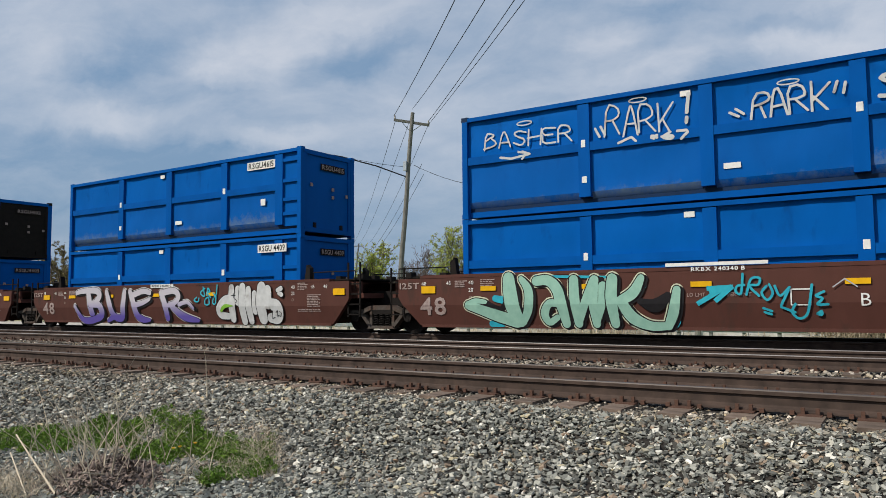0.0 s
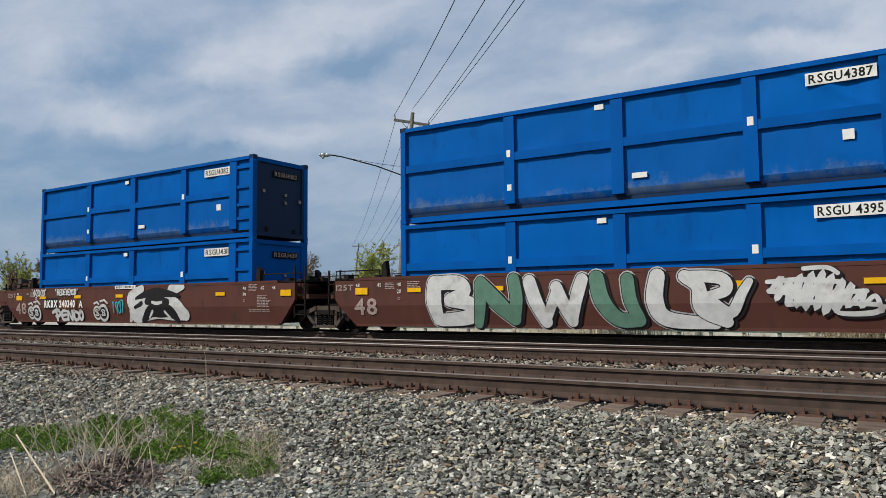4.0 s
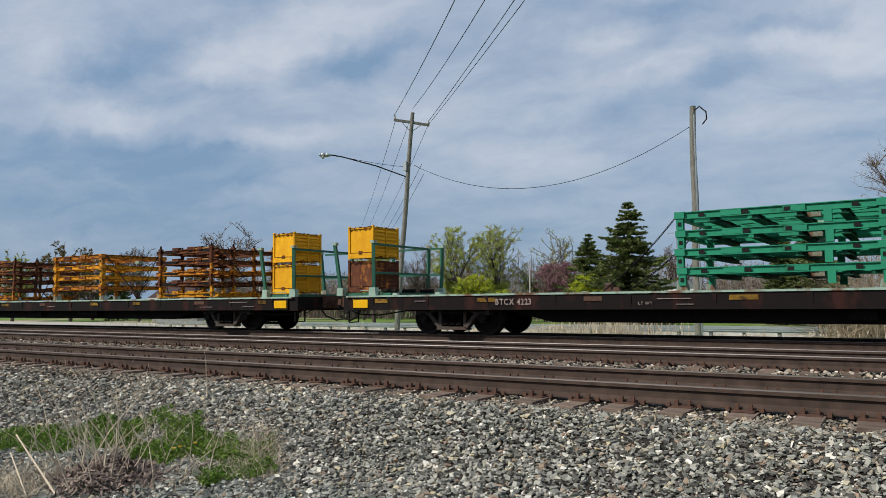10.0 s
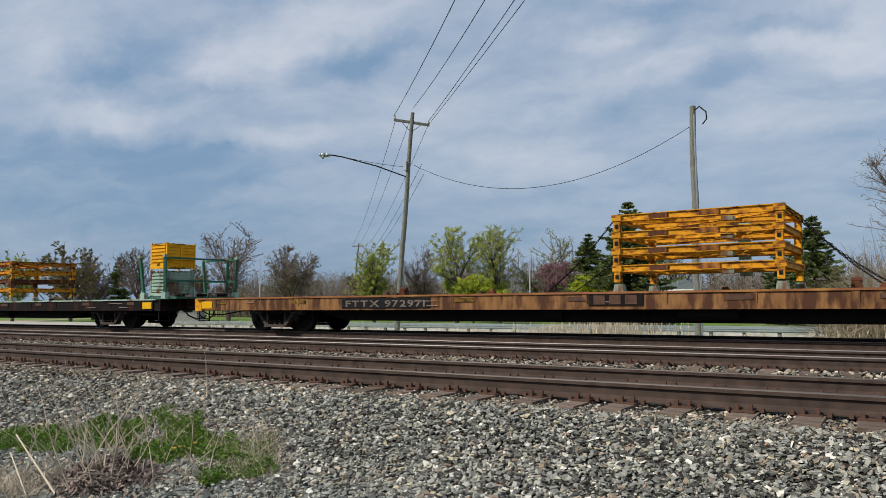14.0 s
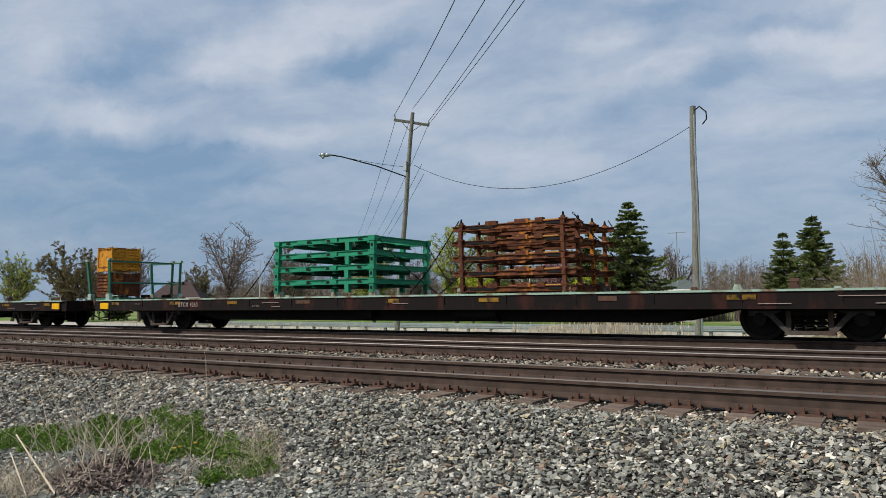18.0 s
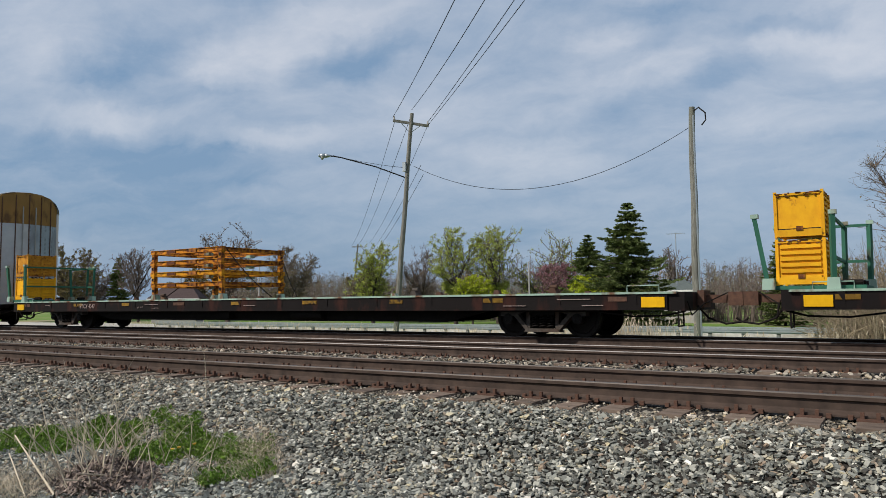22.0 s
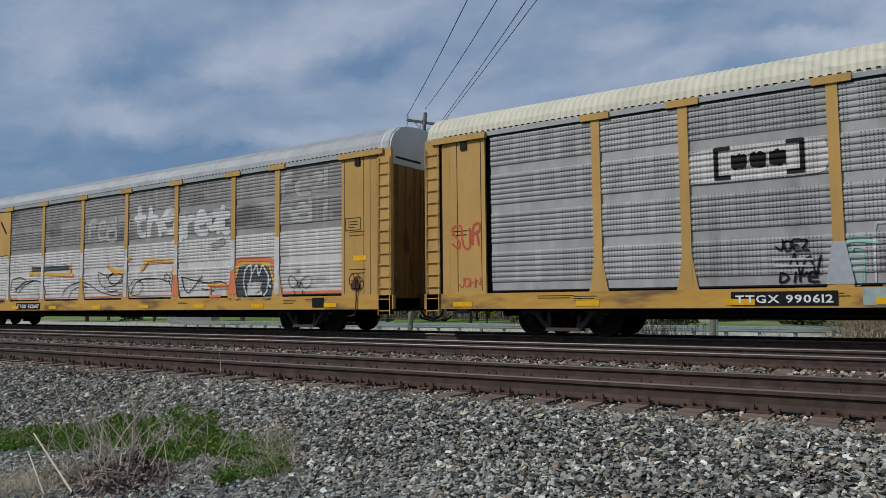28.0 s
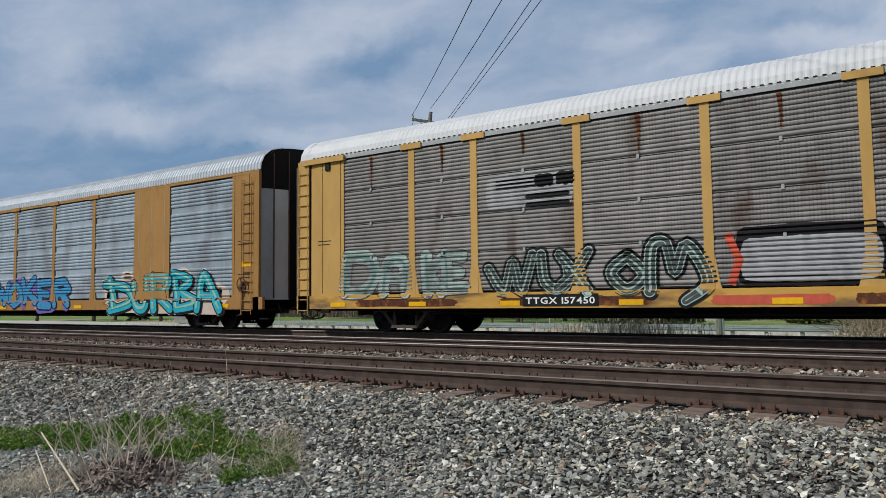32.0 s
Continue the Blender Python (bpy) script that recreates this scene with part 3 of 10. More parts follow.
def tube(pts, r, seg=6, r_end=None):
    """A bent round bar: one skin along the points."""
    pts = [Vector(p) for p in pts]
    bm = B()
    rings = []
    n = len(pts)
    for k, p in enumerate(pts):
        d = (pts[min(k + 1, n - 1)] - pts[max(k - 1, 0)]).normalized()
        q = d.to_track_quat("Z", "Y").to_matrix()
        rr = r if r_end is None else r + (r_end - r) * k / (n - 1)
        ring = [p + q @ Vector((rr * math.cos(i * math.tau / seg), rr * math.sin(i * math.tau / seg), 0)) for i in range(seg)]
        if rings:
            last = [v.co for v in rings[-1]]
            shift = min(range(seg), key=lambda s: sum((ring[(i + s) % seg] - last[i]).length for i in range(seg)))
            ring = [ring[(i + shift) % seg] for i in range(seg)]
        rings.append([bm.verts.new(v) for v in ring])
    for a, c in zip(rings, rings[1:]):
        for i in range(seg):
            bm.faces.new((a[i], a[(i + 1) % seg], c[(i + 1) % seg], c[i]))
    bm.faces.new(rings[0][::-1])
    bm.faces.new(rings[-1])
    return bm


def sag(a, b, drop, n=16):
    a, b = Vector(a), Vector(b)
    return [a.lerp(b, k / n) - Vector((0, 0, drop * 4 * (k / n) * (1 - k / n))) for k in range(n + 1)]


GLYPHS, TEXTS = {}, {}
BOLDS = (0.0, 0.02, 0.045, 0.08, 0.14)


def make_glyphs():
    """Every character that is lettered anywhere, one unit high, in five weights."""
    made = []
    for ch in 'ABCDEFGHIJKLMNOPQRSTUVWXYZ0123456789!"aefghlmnrt':
        for b in BOLDS:
            cu = bpy.data.curves.new("glyph", "FONT")
            cu.body, cu.size, cu.offset, cu.resolution_u = ch, 1.0, b, 2
            made.append((ch, b, new("glyph", cu)))
    graph = bpy.context.evaluated_depsgraph_get()
    for ch, b, ob in made:
        me = bpy.data.meshes.new_from_object(ob.evaluated_get(graph))
        v = np.array([p.co[:2] for p in me.vertices])
        v[:, 0] -= v[:, 0].min()
        GLYPHS[ch, b] = (v, [tuple(p.vertices) for p in me.polygons])
        bpy.data.meshes.remove(me)
    for ch, b, ob in made:
        cu = ob.data
        bpy.data.objects.remove(ob)
        bpy.data.curves.remove(cu)


make_glyphs()


def letters(s, size, material, parent, x, y, z, name="lettering", bold=0.0, width=0.0, label=""):
    """Lettering that faces the near side, its lower left corner at x, z. width: the length it is pressed into."""
    b = min(BOLDS, key=lambda v: abs(v - bold / size))
    key = (s, size, material, b, width)
    if key not in TEXTS:
        vs, fs, at = [], [], 0.0
        for ch in s:
            if ch == " ":
                at += 0.32
                continue
            v, f = GLYPHS[ch, b]
            n = len(vs)
            vs += [(p[0] + at, 0.0, p[1]) for p in v]
            fs += [tuple(i + n for i in q) for q in f]
            at += v[:, 0].max() + 0.09
        co = np.array(vs)
        co[:, 2] *= size
        co[:, 0] *= width / co[:, 0].max() if width else size
        me = bpy.data.meshes.new("lettering")
        me.from_pydata(co.tolist(), [], fs)
        me.materials.append(M[material])
        TEXTS[key] = me
    ob = part(name, TEXTS[key], None, parent, label)
    ob["kind"] = "stuff"
    ob.location = (x, y, z)
    return ob


MOVERS = []     # things of the train with their place along it


def rides(ob, x, y=0.0, z=0.0):
    MOVERS.append((ob, x, y, z))
    return ob

# ---- ground, tracks ----
YT, YM, YN = 16.92, 12.71, 8.13     # centre lines of the three tracks


def sheet(name, profile, xs, material, label, kind="structure", category="ground", lump=0.0):
    rnd = random.Random(4)
    vs, fs = [], []
    for x in xs:
        for y, z in profile:
            vs.append((x, y, z + (rnd.uniform(-lump, lump) if abs(x) < 60 and y < 40 else 0)))
    n = len(profile)
    for i in range(len(xs) - 1):
        for j in range(n - 1):
            fs.append((i * n + j, (i + 1) * n + j, (i + 1) * n + j + 1, i * n + j + 1))
    me = bpy.data.meshes.new(name)
    me.from_pydata(vs, [], fs)
    me.materials.append(M[material])
    return tagged(new(name, me), label, category, "", kind)


near_x = [-3000, -900, -300, -120] + [-60 + 0.8 * k for k in range(90)] + [20, 60, 200, 900, 3000]
sheet("ground", [(-3000, -0.9), (-200, -0.9), (-20, -0.9), (0, -0.88)] + [(0.4 * k, -0.90) for k in range(1, 14)] +
      [(5.9, -0.85), (6.4, -0.65), (7.4, -0.5), (18.5, -0.45), (20.2, -0.75), (24, -0.85), (32, -0.9), (42, -1.35), (46, -1.58), (60, -1.58), (64, -1.5), (110, -1.5), (250, -1.2), (600, 0.0), (3000, 0.5)],
      near_x, "grass", "grassy ground with dry patches beside the railway", lump=0.012)
BED = [(1.0, -0.845), (4.6, -0.835), (5.2, -0.80), (5.6, -0.70), (6.0, -0.53), (6.3, -0.38), (6.6, -0.262), (6.8, -0.236), (7.3, -0.228), (9.0, -0.228), (9.5, -0.24), (10.6, -0.29), (11.2, -0.25), (11.5, -0.225),
       (13.7, -0.225), (14.3, -0.28), (15.3, -0.28), (15.9, -0.23), (17.9, -0.23), (18.6, -0.32), (20.0, -0.80)]
sheet("ballast_bed", BED, [-900, -300, -120] + [-60 + 0.5 * k for k in range(150)] + [20, 60, 300, 900], "ballast", "dark crushed-stone bed under three railway tracks, gap shade in its colour", category="ballast", lump=0.015)
sheet("road", [(47.0, -1.53), (50, -1.50), (56, -1.50), (59.0, -1.53)], [-900, -60, 0, 60, 900], "road", "pale concrete road beyond the railway", category="road")


def bed_z(y):
    for (a, za), (b, zb) in zip(BED, BED[1:]):
        if a <= y <= b:
            return za + (zb - za) * (y - a) / (b - a)
    return -0.85


def rail_profile():
    return [(-0.076, -0.186), (0.076, -0.186), (0.076, -0.172), (0.018, -0.150), (0.010, -0.135), (0.010, -0.055), (0.036, -0.044), (0.037, -0.010), (0.030, 0.0),
            (-0.030, 0.0), (-0.037, -0.010), (-0.036, -0.044), (-0.010, -0.055), (-0.010, -0.135), (-0.018, -0.150), (-0.076, -0.172)]


def rail(parent, y, head="railtop"):
    pts = rail_profile()
    me = bpy.data.meshes.new("rail")
    n = len(pts)
    xs = [-700, 300]
    me.from_pydata([(x, py, pz) for x in xs for py, pz in pts], [], [(k, (k + 1) % n, n + (k + 1) % n, n + k) for k in range(n)] + [tuple(range(n))[::-1], tuple(range(n, 2 * n))])
    me.materials.append(M["rail"])
    me.materials.append(M[head])
    for k in (7, 8, 9):
        me.polygons[k].material_index = 1
    ob = part("rail", me, None, parent, "steel rail with a polished head and rusty web")
    ob.location = (0, y, 0)


def tie_mesh():
    bm = box(B(), -0.115, 0.115, -1.30, 1.30, -0.36, -0.196)
    bmesh.ops.bevel(bm, geom=bm.edges[:], offset=0.012, segments=1)
    me = bpy.data.meshes.new("tie")
    bm.to_mesh(me)
    me.materials.append(M["tie"])
    return me


def plate_mesh():
    bm = B()
    for s in (-1, 1):
        y = s * 0.755
        box(bm, -0.10, 0.10, y - 0.19, y + 0.19, -0.196, -0.184)
        for dx, dy in ((-0.06, -0.10), (0.06, -0.10), (0.06, 0.10), (-0.06, 0.10)):
            box(bm, dx - 0.016, dx + 0.016, y + dy - 0.018, y + dy + 0.018, -0.19, -0.128)
        for k in (-1, 1):        # anchors clipped to the rail beside the tie
            box(bm, k * 0.15 - 0.02, k * 0.15 + 0.02, y - 0.095, y + 0.095, -0.20, -0.162)
    me = bpy.data.meshes.new("tie_plate")
    bm.to_mesh(me)
    me.materials.append(M["plate"])
    return me


TIE, PLATE = tie_mesh(), plate_mesh()
trk_rnd = random.Random(11)
TRACKS = []
for yc, label in ((YN, "near railway track on wooden ties"), (YM, "middle railway track on wooden ties"), (YT, "railway track that carries the freight train")):
    t = tagged(new("railway_track"), label, "railway track", "railway tracks", "structure")
    t.location = (0, yc, 0)
    for s in (-1, 1):
        rail(t, s * 0.755, "raildull" if yc == YN else "railtop")
    TRACKS.append(t)

# ---- running gear ----
WHEEL_R = 0.44
WHEELS = []


def lathe(prof, seg=20):
    """Turns a profile of (radius, y) about the y axis."""
    bm = B()
    rings = [[bm.verts.new((r * math.cos(k * math.tau / seg), y, r * math.sin(k * math.tau / seg))) for k in range(seg)] for r, y in prof]
    for a, b in zip(rings, rings[1:]):
        for k in range(seg):
            bm.faces.new((a[k], a[(k + 1) % seg], b[(k + 1) % seg], b[k]))
    bm.faces.new(rings[0])
    bm.faces.new(rings[-1][::-1])
    bmesh.ops.recalc_face_normals(bm, faces=bm.faces)
    return bm


def wheelset_meshes():
    bm = B()
    for s in (-1, 1):
        w = lathe([(0.10, -0.10), (0.12, -0.07), (0.33, -0.035), (0.36, -0.07), (WHEEL_R, -0.07), (WHEEL_R, 0.035), (WHEEL_R + 0.025, 0.065), (0.36, 0.07), (0.33, 0.03), (0.12, 0.06)], 28)
        for v in w.verts:
            v.co.y = (0.755 + (-v.co.y if s > 0 else -v.co.y)) * 1.0 if s > 0 else -(0.755 - v.co.y)
        tmp = bpy.data.meshes.new("w")
        w.to_mesh(tmp)
        w.free()
        bm.from_mesh(tmp)
        bpy.data.meshes.remove(tmp)
    rod(bm, (0, -1.06, 0), (0, 1.06, 0), 0.085, 10)
    for s in (-1, 1):            # bearing end caps with three bolts
        rod(bm, (0, s * 0.93, 0), (0, s * 1.13, 0), 0.125, 12)
        for k in range(3):
            a = k * math.tau / 3
            rod(bm, (0.07 * math.cos(a), s * 1.12, 0.07 * math.sin(a)), (0.07 * math.cos(a), s * 1.155, 0.07 * math.sin(a)), 0.02, 6)
    bmesh.ops.recalc_face_normals(bm, faces=bm.faces)
    me = bpy.data.meshes.new("wheelset")
    bm.to_mesh(me)
    me.materials.append(M["wheel"])
    return me


def side_frame_mesh():
    bm = B()
    # cast arch: top chord, sloping legs, spring opening
    prism(bm, [(-1.10, 0.62), (-0.62, 0.66), (-0.38, 0.76), (0.38, 0.76), (0.62, 0.66), (1.10, 0.62), (1.10, 0.50), (0.74, 0.50), (0.36, 0.64), (-0.36, 0.64), (-0.74, 0.50), (-1.10, 0.50)], -0.11, 0.11)
    for s in (-1, 1):
        prism(bm, [(s * 0.80, 0.56), (s * 0.70, 0.60), (s * 0.32, 0.18), (s * 0.40, 0.13)], -0.10, 0.10)
        prism(bm, [(s * 0.42, 0.66), (s * 0.33, 0.66), (s * 0.33, 0.22), (s * 0.42, 0.22)], -0.08, 0.08)
    prism(bm, [(-0.46, 0.13), (0.46, 0.13), (0.40, 0.21), (-0.40, 0.21)], -0.14, 0.14)
    bmesh.ops.recalc_face_normals(bm, faces=bm.faces)
    me = bpy.data.meshes.new("side_frame")
    bm.to_mesh(me)
    me.materials.append(M["truck"])
    return me


def spring_mesh():
    bm = tube([(0.075 * math.cos(a), 0.06 * math.sin(a), 0.22 + 0.30 * a / (5 * math.tau)) for a in (k * math.tau / 7 for k in range(36))], 0.019, 4)
    me = bpy.data.meshes.new("spring")
    bm.to_mesh(me)
    me.materials.append(M["dark"])
    bm = box(B(), -0.32, 0.32, -0.12, 0.12, 0.52, 0.64)
    seat = bpy.data.meshes.new("spring_seat")
    bm.to_mesh(seat)
    seat.materials.append(M["dark"])
    return me, seat


WSET, SFRAME, SPRING = wheelset_meshes(), side_frame_mesh(), spring_mesh()
BOLSTER = None


def truck(parent, x, parent_x):
    """A three-piece freight truck under a car, its wheelsets ready to turn."""
    global BOLSTER
    if BOLSTER is None:
        bm = box(B(), -0.22, 0.22, -0.95, 0.95, 0.42, 0.68)
        box(bm, -0.75, 0.75, -0.06, 0.06, 0.30, 0.36)
        for s in (-1, 1):
            box(bm, s * 0.42 - 0.05, s * 0.42 + 0.05, -0.75, 0.75, 0.25, 0.45)
        BOLSTER = bpy.data.meshes.new("truck")
        bm.to_mesh(BOLSTER)
        BOLSTER.materials.append(M["dark"])
    tr = part("truck", BOLSTER, None, parent)
    tr.location = (x, 0, 0)
    for s in (-1, 1):
        part("side_frame", SFRAME, None, tr, "cast steel side frame").location = (0, s * 1.0, 0)
        part("spring_seat", SPRING[1], None, tr).location = (0, s * 1.0, 0)
        for cx in (-0.2, 0.0, 0.2):
            for row in (-0.07, 0.07) if s < 0 else (-0.07,):
                part("spring", SPRING[0], None, tr).location = (cx, s * 1.0 + row, 0)
        ws = part("wheelset", WSET, None, tr, "dark steel wheels on an axle")
        ws.location = (s * 0.89, 0, WHEEL_R)
        WHEELS.append((ws, s * 0.89, parent_x + x + s * 0.89))
    return tr


def coupler(parent, x, s, z=0.88):
    bm = box(B(), min(x, x + s * 0.75), max(x, x + s * 0.75), -0.09, 0.09, z - 0.10, z + 0.08)
    box(bm, min(x + s * 0.62, x + s * 0.92), max(x + s * 0.62, x + s * 0.92), -0.17, 0.15, z - 0.16, z + 0.14)
    box(bm, min(x, x + s * 0.14), max(x, x + s * 0.14), -0.30, 0.30, z - 0.20, z + 0.18)
    part("coupler", bm, "plate", parent, "rusty knuckle coupler")
    pts = [(x + s * 0.05, -0.5, z - 0.15), (x + s * 0.25, -0.42, z - 0.42), (x + s * 0.6, -0.35, z - 0.55), (x + s * 0.95, -0.3, z - 0.50), (x + s * 1.05, -0.3, z - 0.42)]
    part("air_hose", tube(pts, 0.025, 6), "dark", parent)
    part("cut_lever", tube([(x + s * 0.03, -1.25, z - 0.05), (x + s * 0.10, -1.2, z - 0.35), (x + s * 0.18, -0.5, z - 0.12), (x + s * 0.6, -0.1, z + 0.12)], 0.014, 5), "dark", parent)


# ---- shipping containers ----
POST_X = (-6.02, -2.82, -0.09, 2.71)     # side posts, from the rear


def dented(x0, x1, z0, z1, y, rnd, nx=6, nz=3, deep=0.042):
    """A steel sheet, pushed in and out by use."""
    bm = B()
    grid = [[bm.verts.new((x0 + (x1 - x0) * i / nx, y + (0 if i in (0, nx) or j in (0, nz) else rnd.uniform(-deep, deep)), z0 + (z1 - z0) * j / nz)) for j in range(nz + 1)] for i in range(nx + 1)]
    for i in range(nx):
        for j in range(nz):
            bm.faces.new((grid[i][j], grid[i + 1][j], grid[i + 1][j + 1], grid[i][j + 1]))
    return bm


def container(number, seed, end="navy", low=False, sign=3.75):
    """An open-top waste container, 12.19 m long, built standing on z = 0."""
    rnd = random.Random(seed)
    c = tagged(new("shipping_container"), "blue steel container with framed panels, " + ("set in a rail well" if low else "stacked on another container"), "container", "blue containers")
    part("floor_and_core", box(B(), -6.0, 6.0, -1.05, 1.05, 0.18, 2.50), "navy", c)
    for s in (-1, 1):
        for x in (-6.02, 6.02):
            part("corner_post", box(B(), x - 0.075, x + 0.075, s * 1.13 - 0.09, s * 1.13 + 0.09, 0.118, 2.482), "blue_frame", c)
            for z in (0.059, 2.541):
                part("corner_casting", box(B(), x - 0.09, x + 0.09, s * 1.135 - 0.085, s * 1.135 + 0.085, z - 0.059, z + 0.059), "blue_frame" if z < 1 else end, c)
        for x in POST_X[1:]:
            part("side_post", box(B(), x - 0.14, x + 0.14, s * 1.15 - 0.06, s * 1.15 + 0.06, 0.30, 2.45), "blue_frame", c)
        part("top_rail", box(B(), -5.94, 5.94, s * 1.16 - 0.06, s * 1.16 + 0.06, 2.47, 2.57), "blue_frame", c)
        part("middle_rail", box(B(), -5.94, 5.0, s * 1.15 - 0.05, s * 1.15 + 0.05, 1.36, 1.56), "blue_frame", c)
        part("bottom_rail", box(B(), -5.94, 5.94, s * 1.02 - 0.08, s * 1.02 + 0.08, 0.03, 0.17), "blue_frame", c)
        for k, x0 in enumerate(POST_X):
            x0 = x0 + 0.14 if k else -5.945
            x1 = POST_X[k + 1] - 0.14 if k < 3 else 5.0
            for z0, z1 in ((0.42, 1.36), (1.56, 2.47)):
                part("panel", dented(x0, x1, z0, z1, s * 1.125, rnd), "bluescuff" if z0 < 1 and not low else "blue", c, smooth=True)
            # lower edge of the side, rolled inwards
            bm = B()
            a = [bm.verts.new((x, s * 1.125, 0.42)) for x in (x0, x1)]
            b = [bm.verts.new((x, s * 1.06, 0.27)) for x in (x0, x1)]
            d = [bm.verts.new((x, s * 0.95, 0.20)) for x in (x0, x1)]
            bm.faces.new((a[0], a[1], b[1], b[0]))
            bm.faces.new((b[0], b[1], d[1], d[0]))
            part("rolled_edge", bm, "bluescuff" if not low else "blue", c, smooth=True)
        part("end_column", box(B(), 5.0, 5.32, s * 1.13 - 0.07, s * 1.13 + 0.07, 0.30, 2.47), "blue_frame", c)
        part("end_panel", box(B(), 5.32, 5.94, s * 1.075 - 0.05, s * 1.075 + 0.05, 0.25, 2.47), "blue", c)
        for z in (0.62, 1.05, 1.62, 2.25):
            part("hinge", box(B(), 5.34, 5.92, s * 1.14 - 0.05, s * 1.14 + 0.03, z - 0.05, z + 0.05), "blue_frame", c)
    # end doors
    for x, s in ((6.0, 1), (-6.0, -1)):
        part("end_door", box(B(), min(x, x + s * 0.05), max(x, x + s * 0.05), -1.04, 1.04, 0.20, 2.42), end, c)
        for y in (-1.0, 1.0):
            part("door_frame", box(B(), min(x, x + s * 0.09), max(x, x + s * 0.09), y - 0.06, y + 0.06, 0.16, 2.42), end, c)
        part("door_sill", box(B(), min(x, x + s * 0.11), max(x, x + s * 0.11), -1.05, 1.05, 0.06, 0.20), end, c)
        for y in (-0.6, 0.6):
            part("door_latch", box(B(), min(x, x + s * 0.10), max(x, x + s * 0.10), y - 0.05, y + 0.05, 0.20, 0.36), "dark", c)
        part("door_header", box(B(), min(x - s * 0.02, x + s * 0.10), max(x - s * 0.02, x + s * 0.10), -1.05, 1.05, 2.42, 2.55), "blue_frame", c)
    if number:
        x, z, w = sign, 2.12, 1.22
        sy = -1.172 if sign < 3.9 else -1.225
        part("number_sign", box(B(), x, x + w, sy, sy + 0.02, z - 0.03, z + 0.22), "white", c, "white sign with black marks")
        letters(number, 0.25, "black", c, x + 0.06, sy - 0.004, z + 0.01, bold=0.006, width=w - 0.12)
        part("number_sign", box(B(), 6.085, 6.10, -0.35, 0.75, 2.0, 2.2), "dark", c, "dark sign with pale marks")
        ob = letters(number, 0.2, "faded", c, 6.104, -0.3, 2.03, bold=0.005, width=1.0)
        ob.rotation_euler = (0, 0, math.pi / 2)
        for y, zz in ((0.2, 1.45), (0.2, 1.2), (0.85, 1.3), (-0.75, 1.5)):
            part("sticker", box(B(), 6.085, 6.10, y - 0.05, y + 0.05, zz - 0.05, zz + 0.05), "faded", c)
    for x, z, w, h in ((-2.88, 1.45, 0.10, 0.17), (-2.88, 0.62, 0.12, 0.15), (-0.62, 2.28, 0.22, 0.12), (0.22, 0.62, 0.34, 0.12), (4.35, 0.95, 0.2, 0.2), (2.66, 1.45, 0.12, 0.18)):
        sy = -1.218 if -3 < x < -2.7 or x > 2.6 and x < 2.8 else -1.165
        part("sticker", box(B(), x, x + w, sy, sy + 0.012, z, z + h), "white", c)
    return c


# rear-end places of the wells along the train
WELLS = [(-2.10, "240340 B"), (-20.00, "240340 C"), (-37.95, "240340 D"), (-55.85, ""), (-73.60, "240340 A")]


CREASE = 0.76


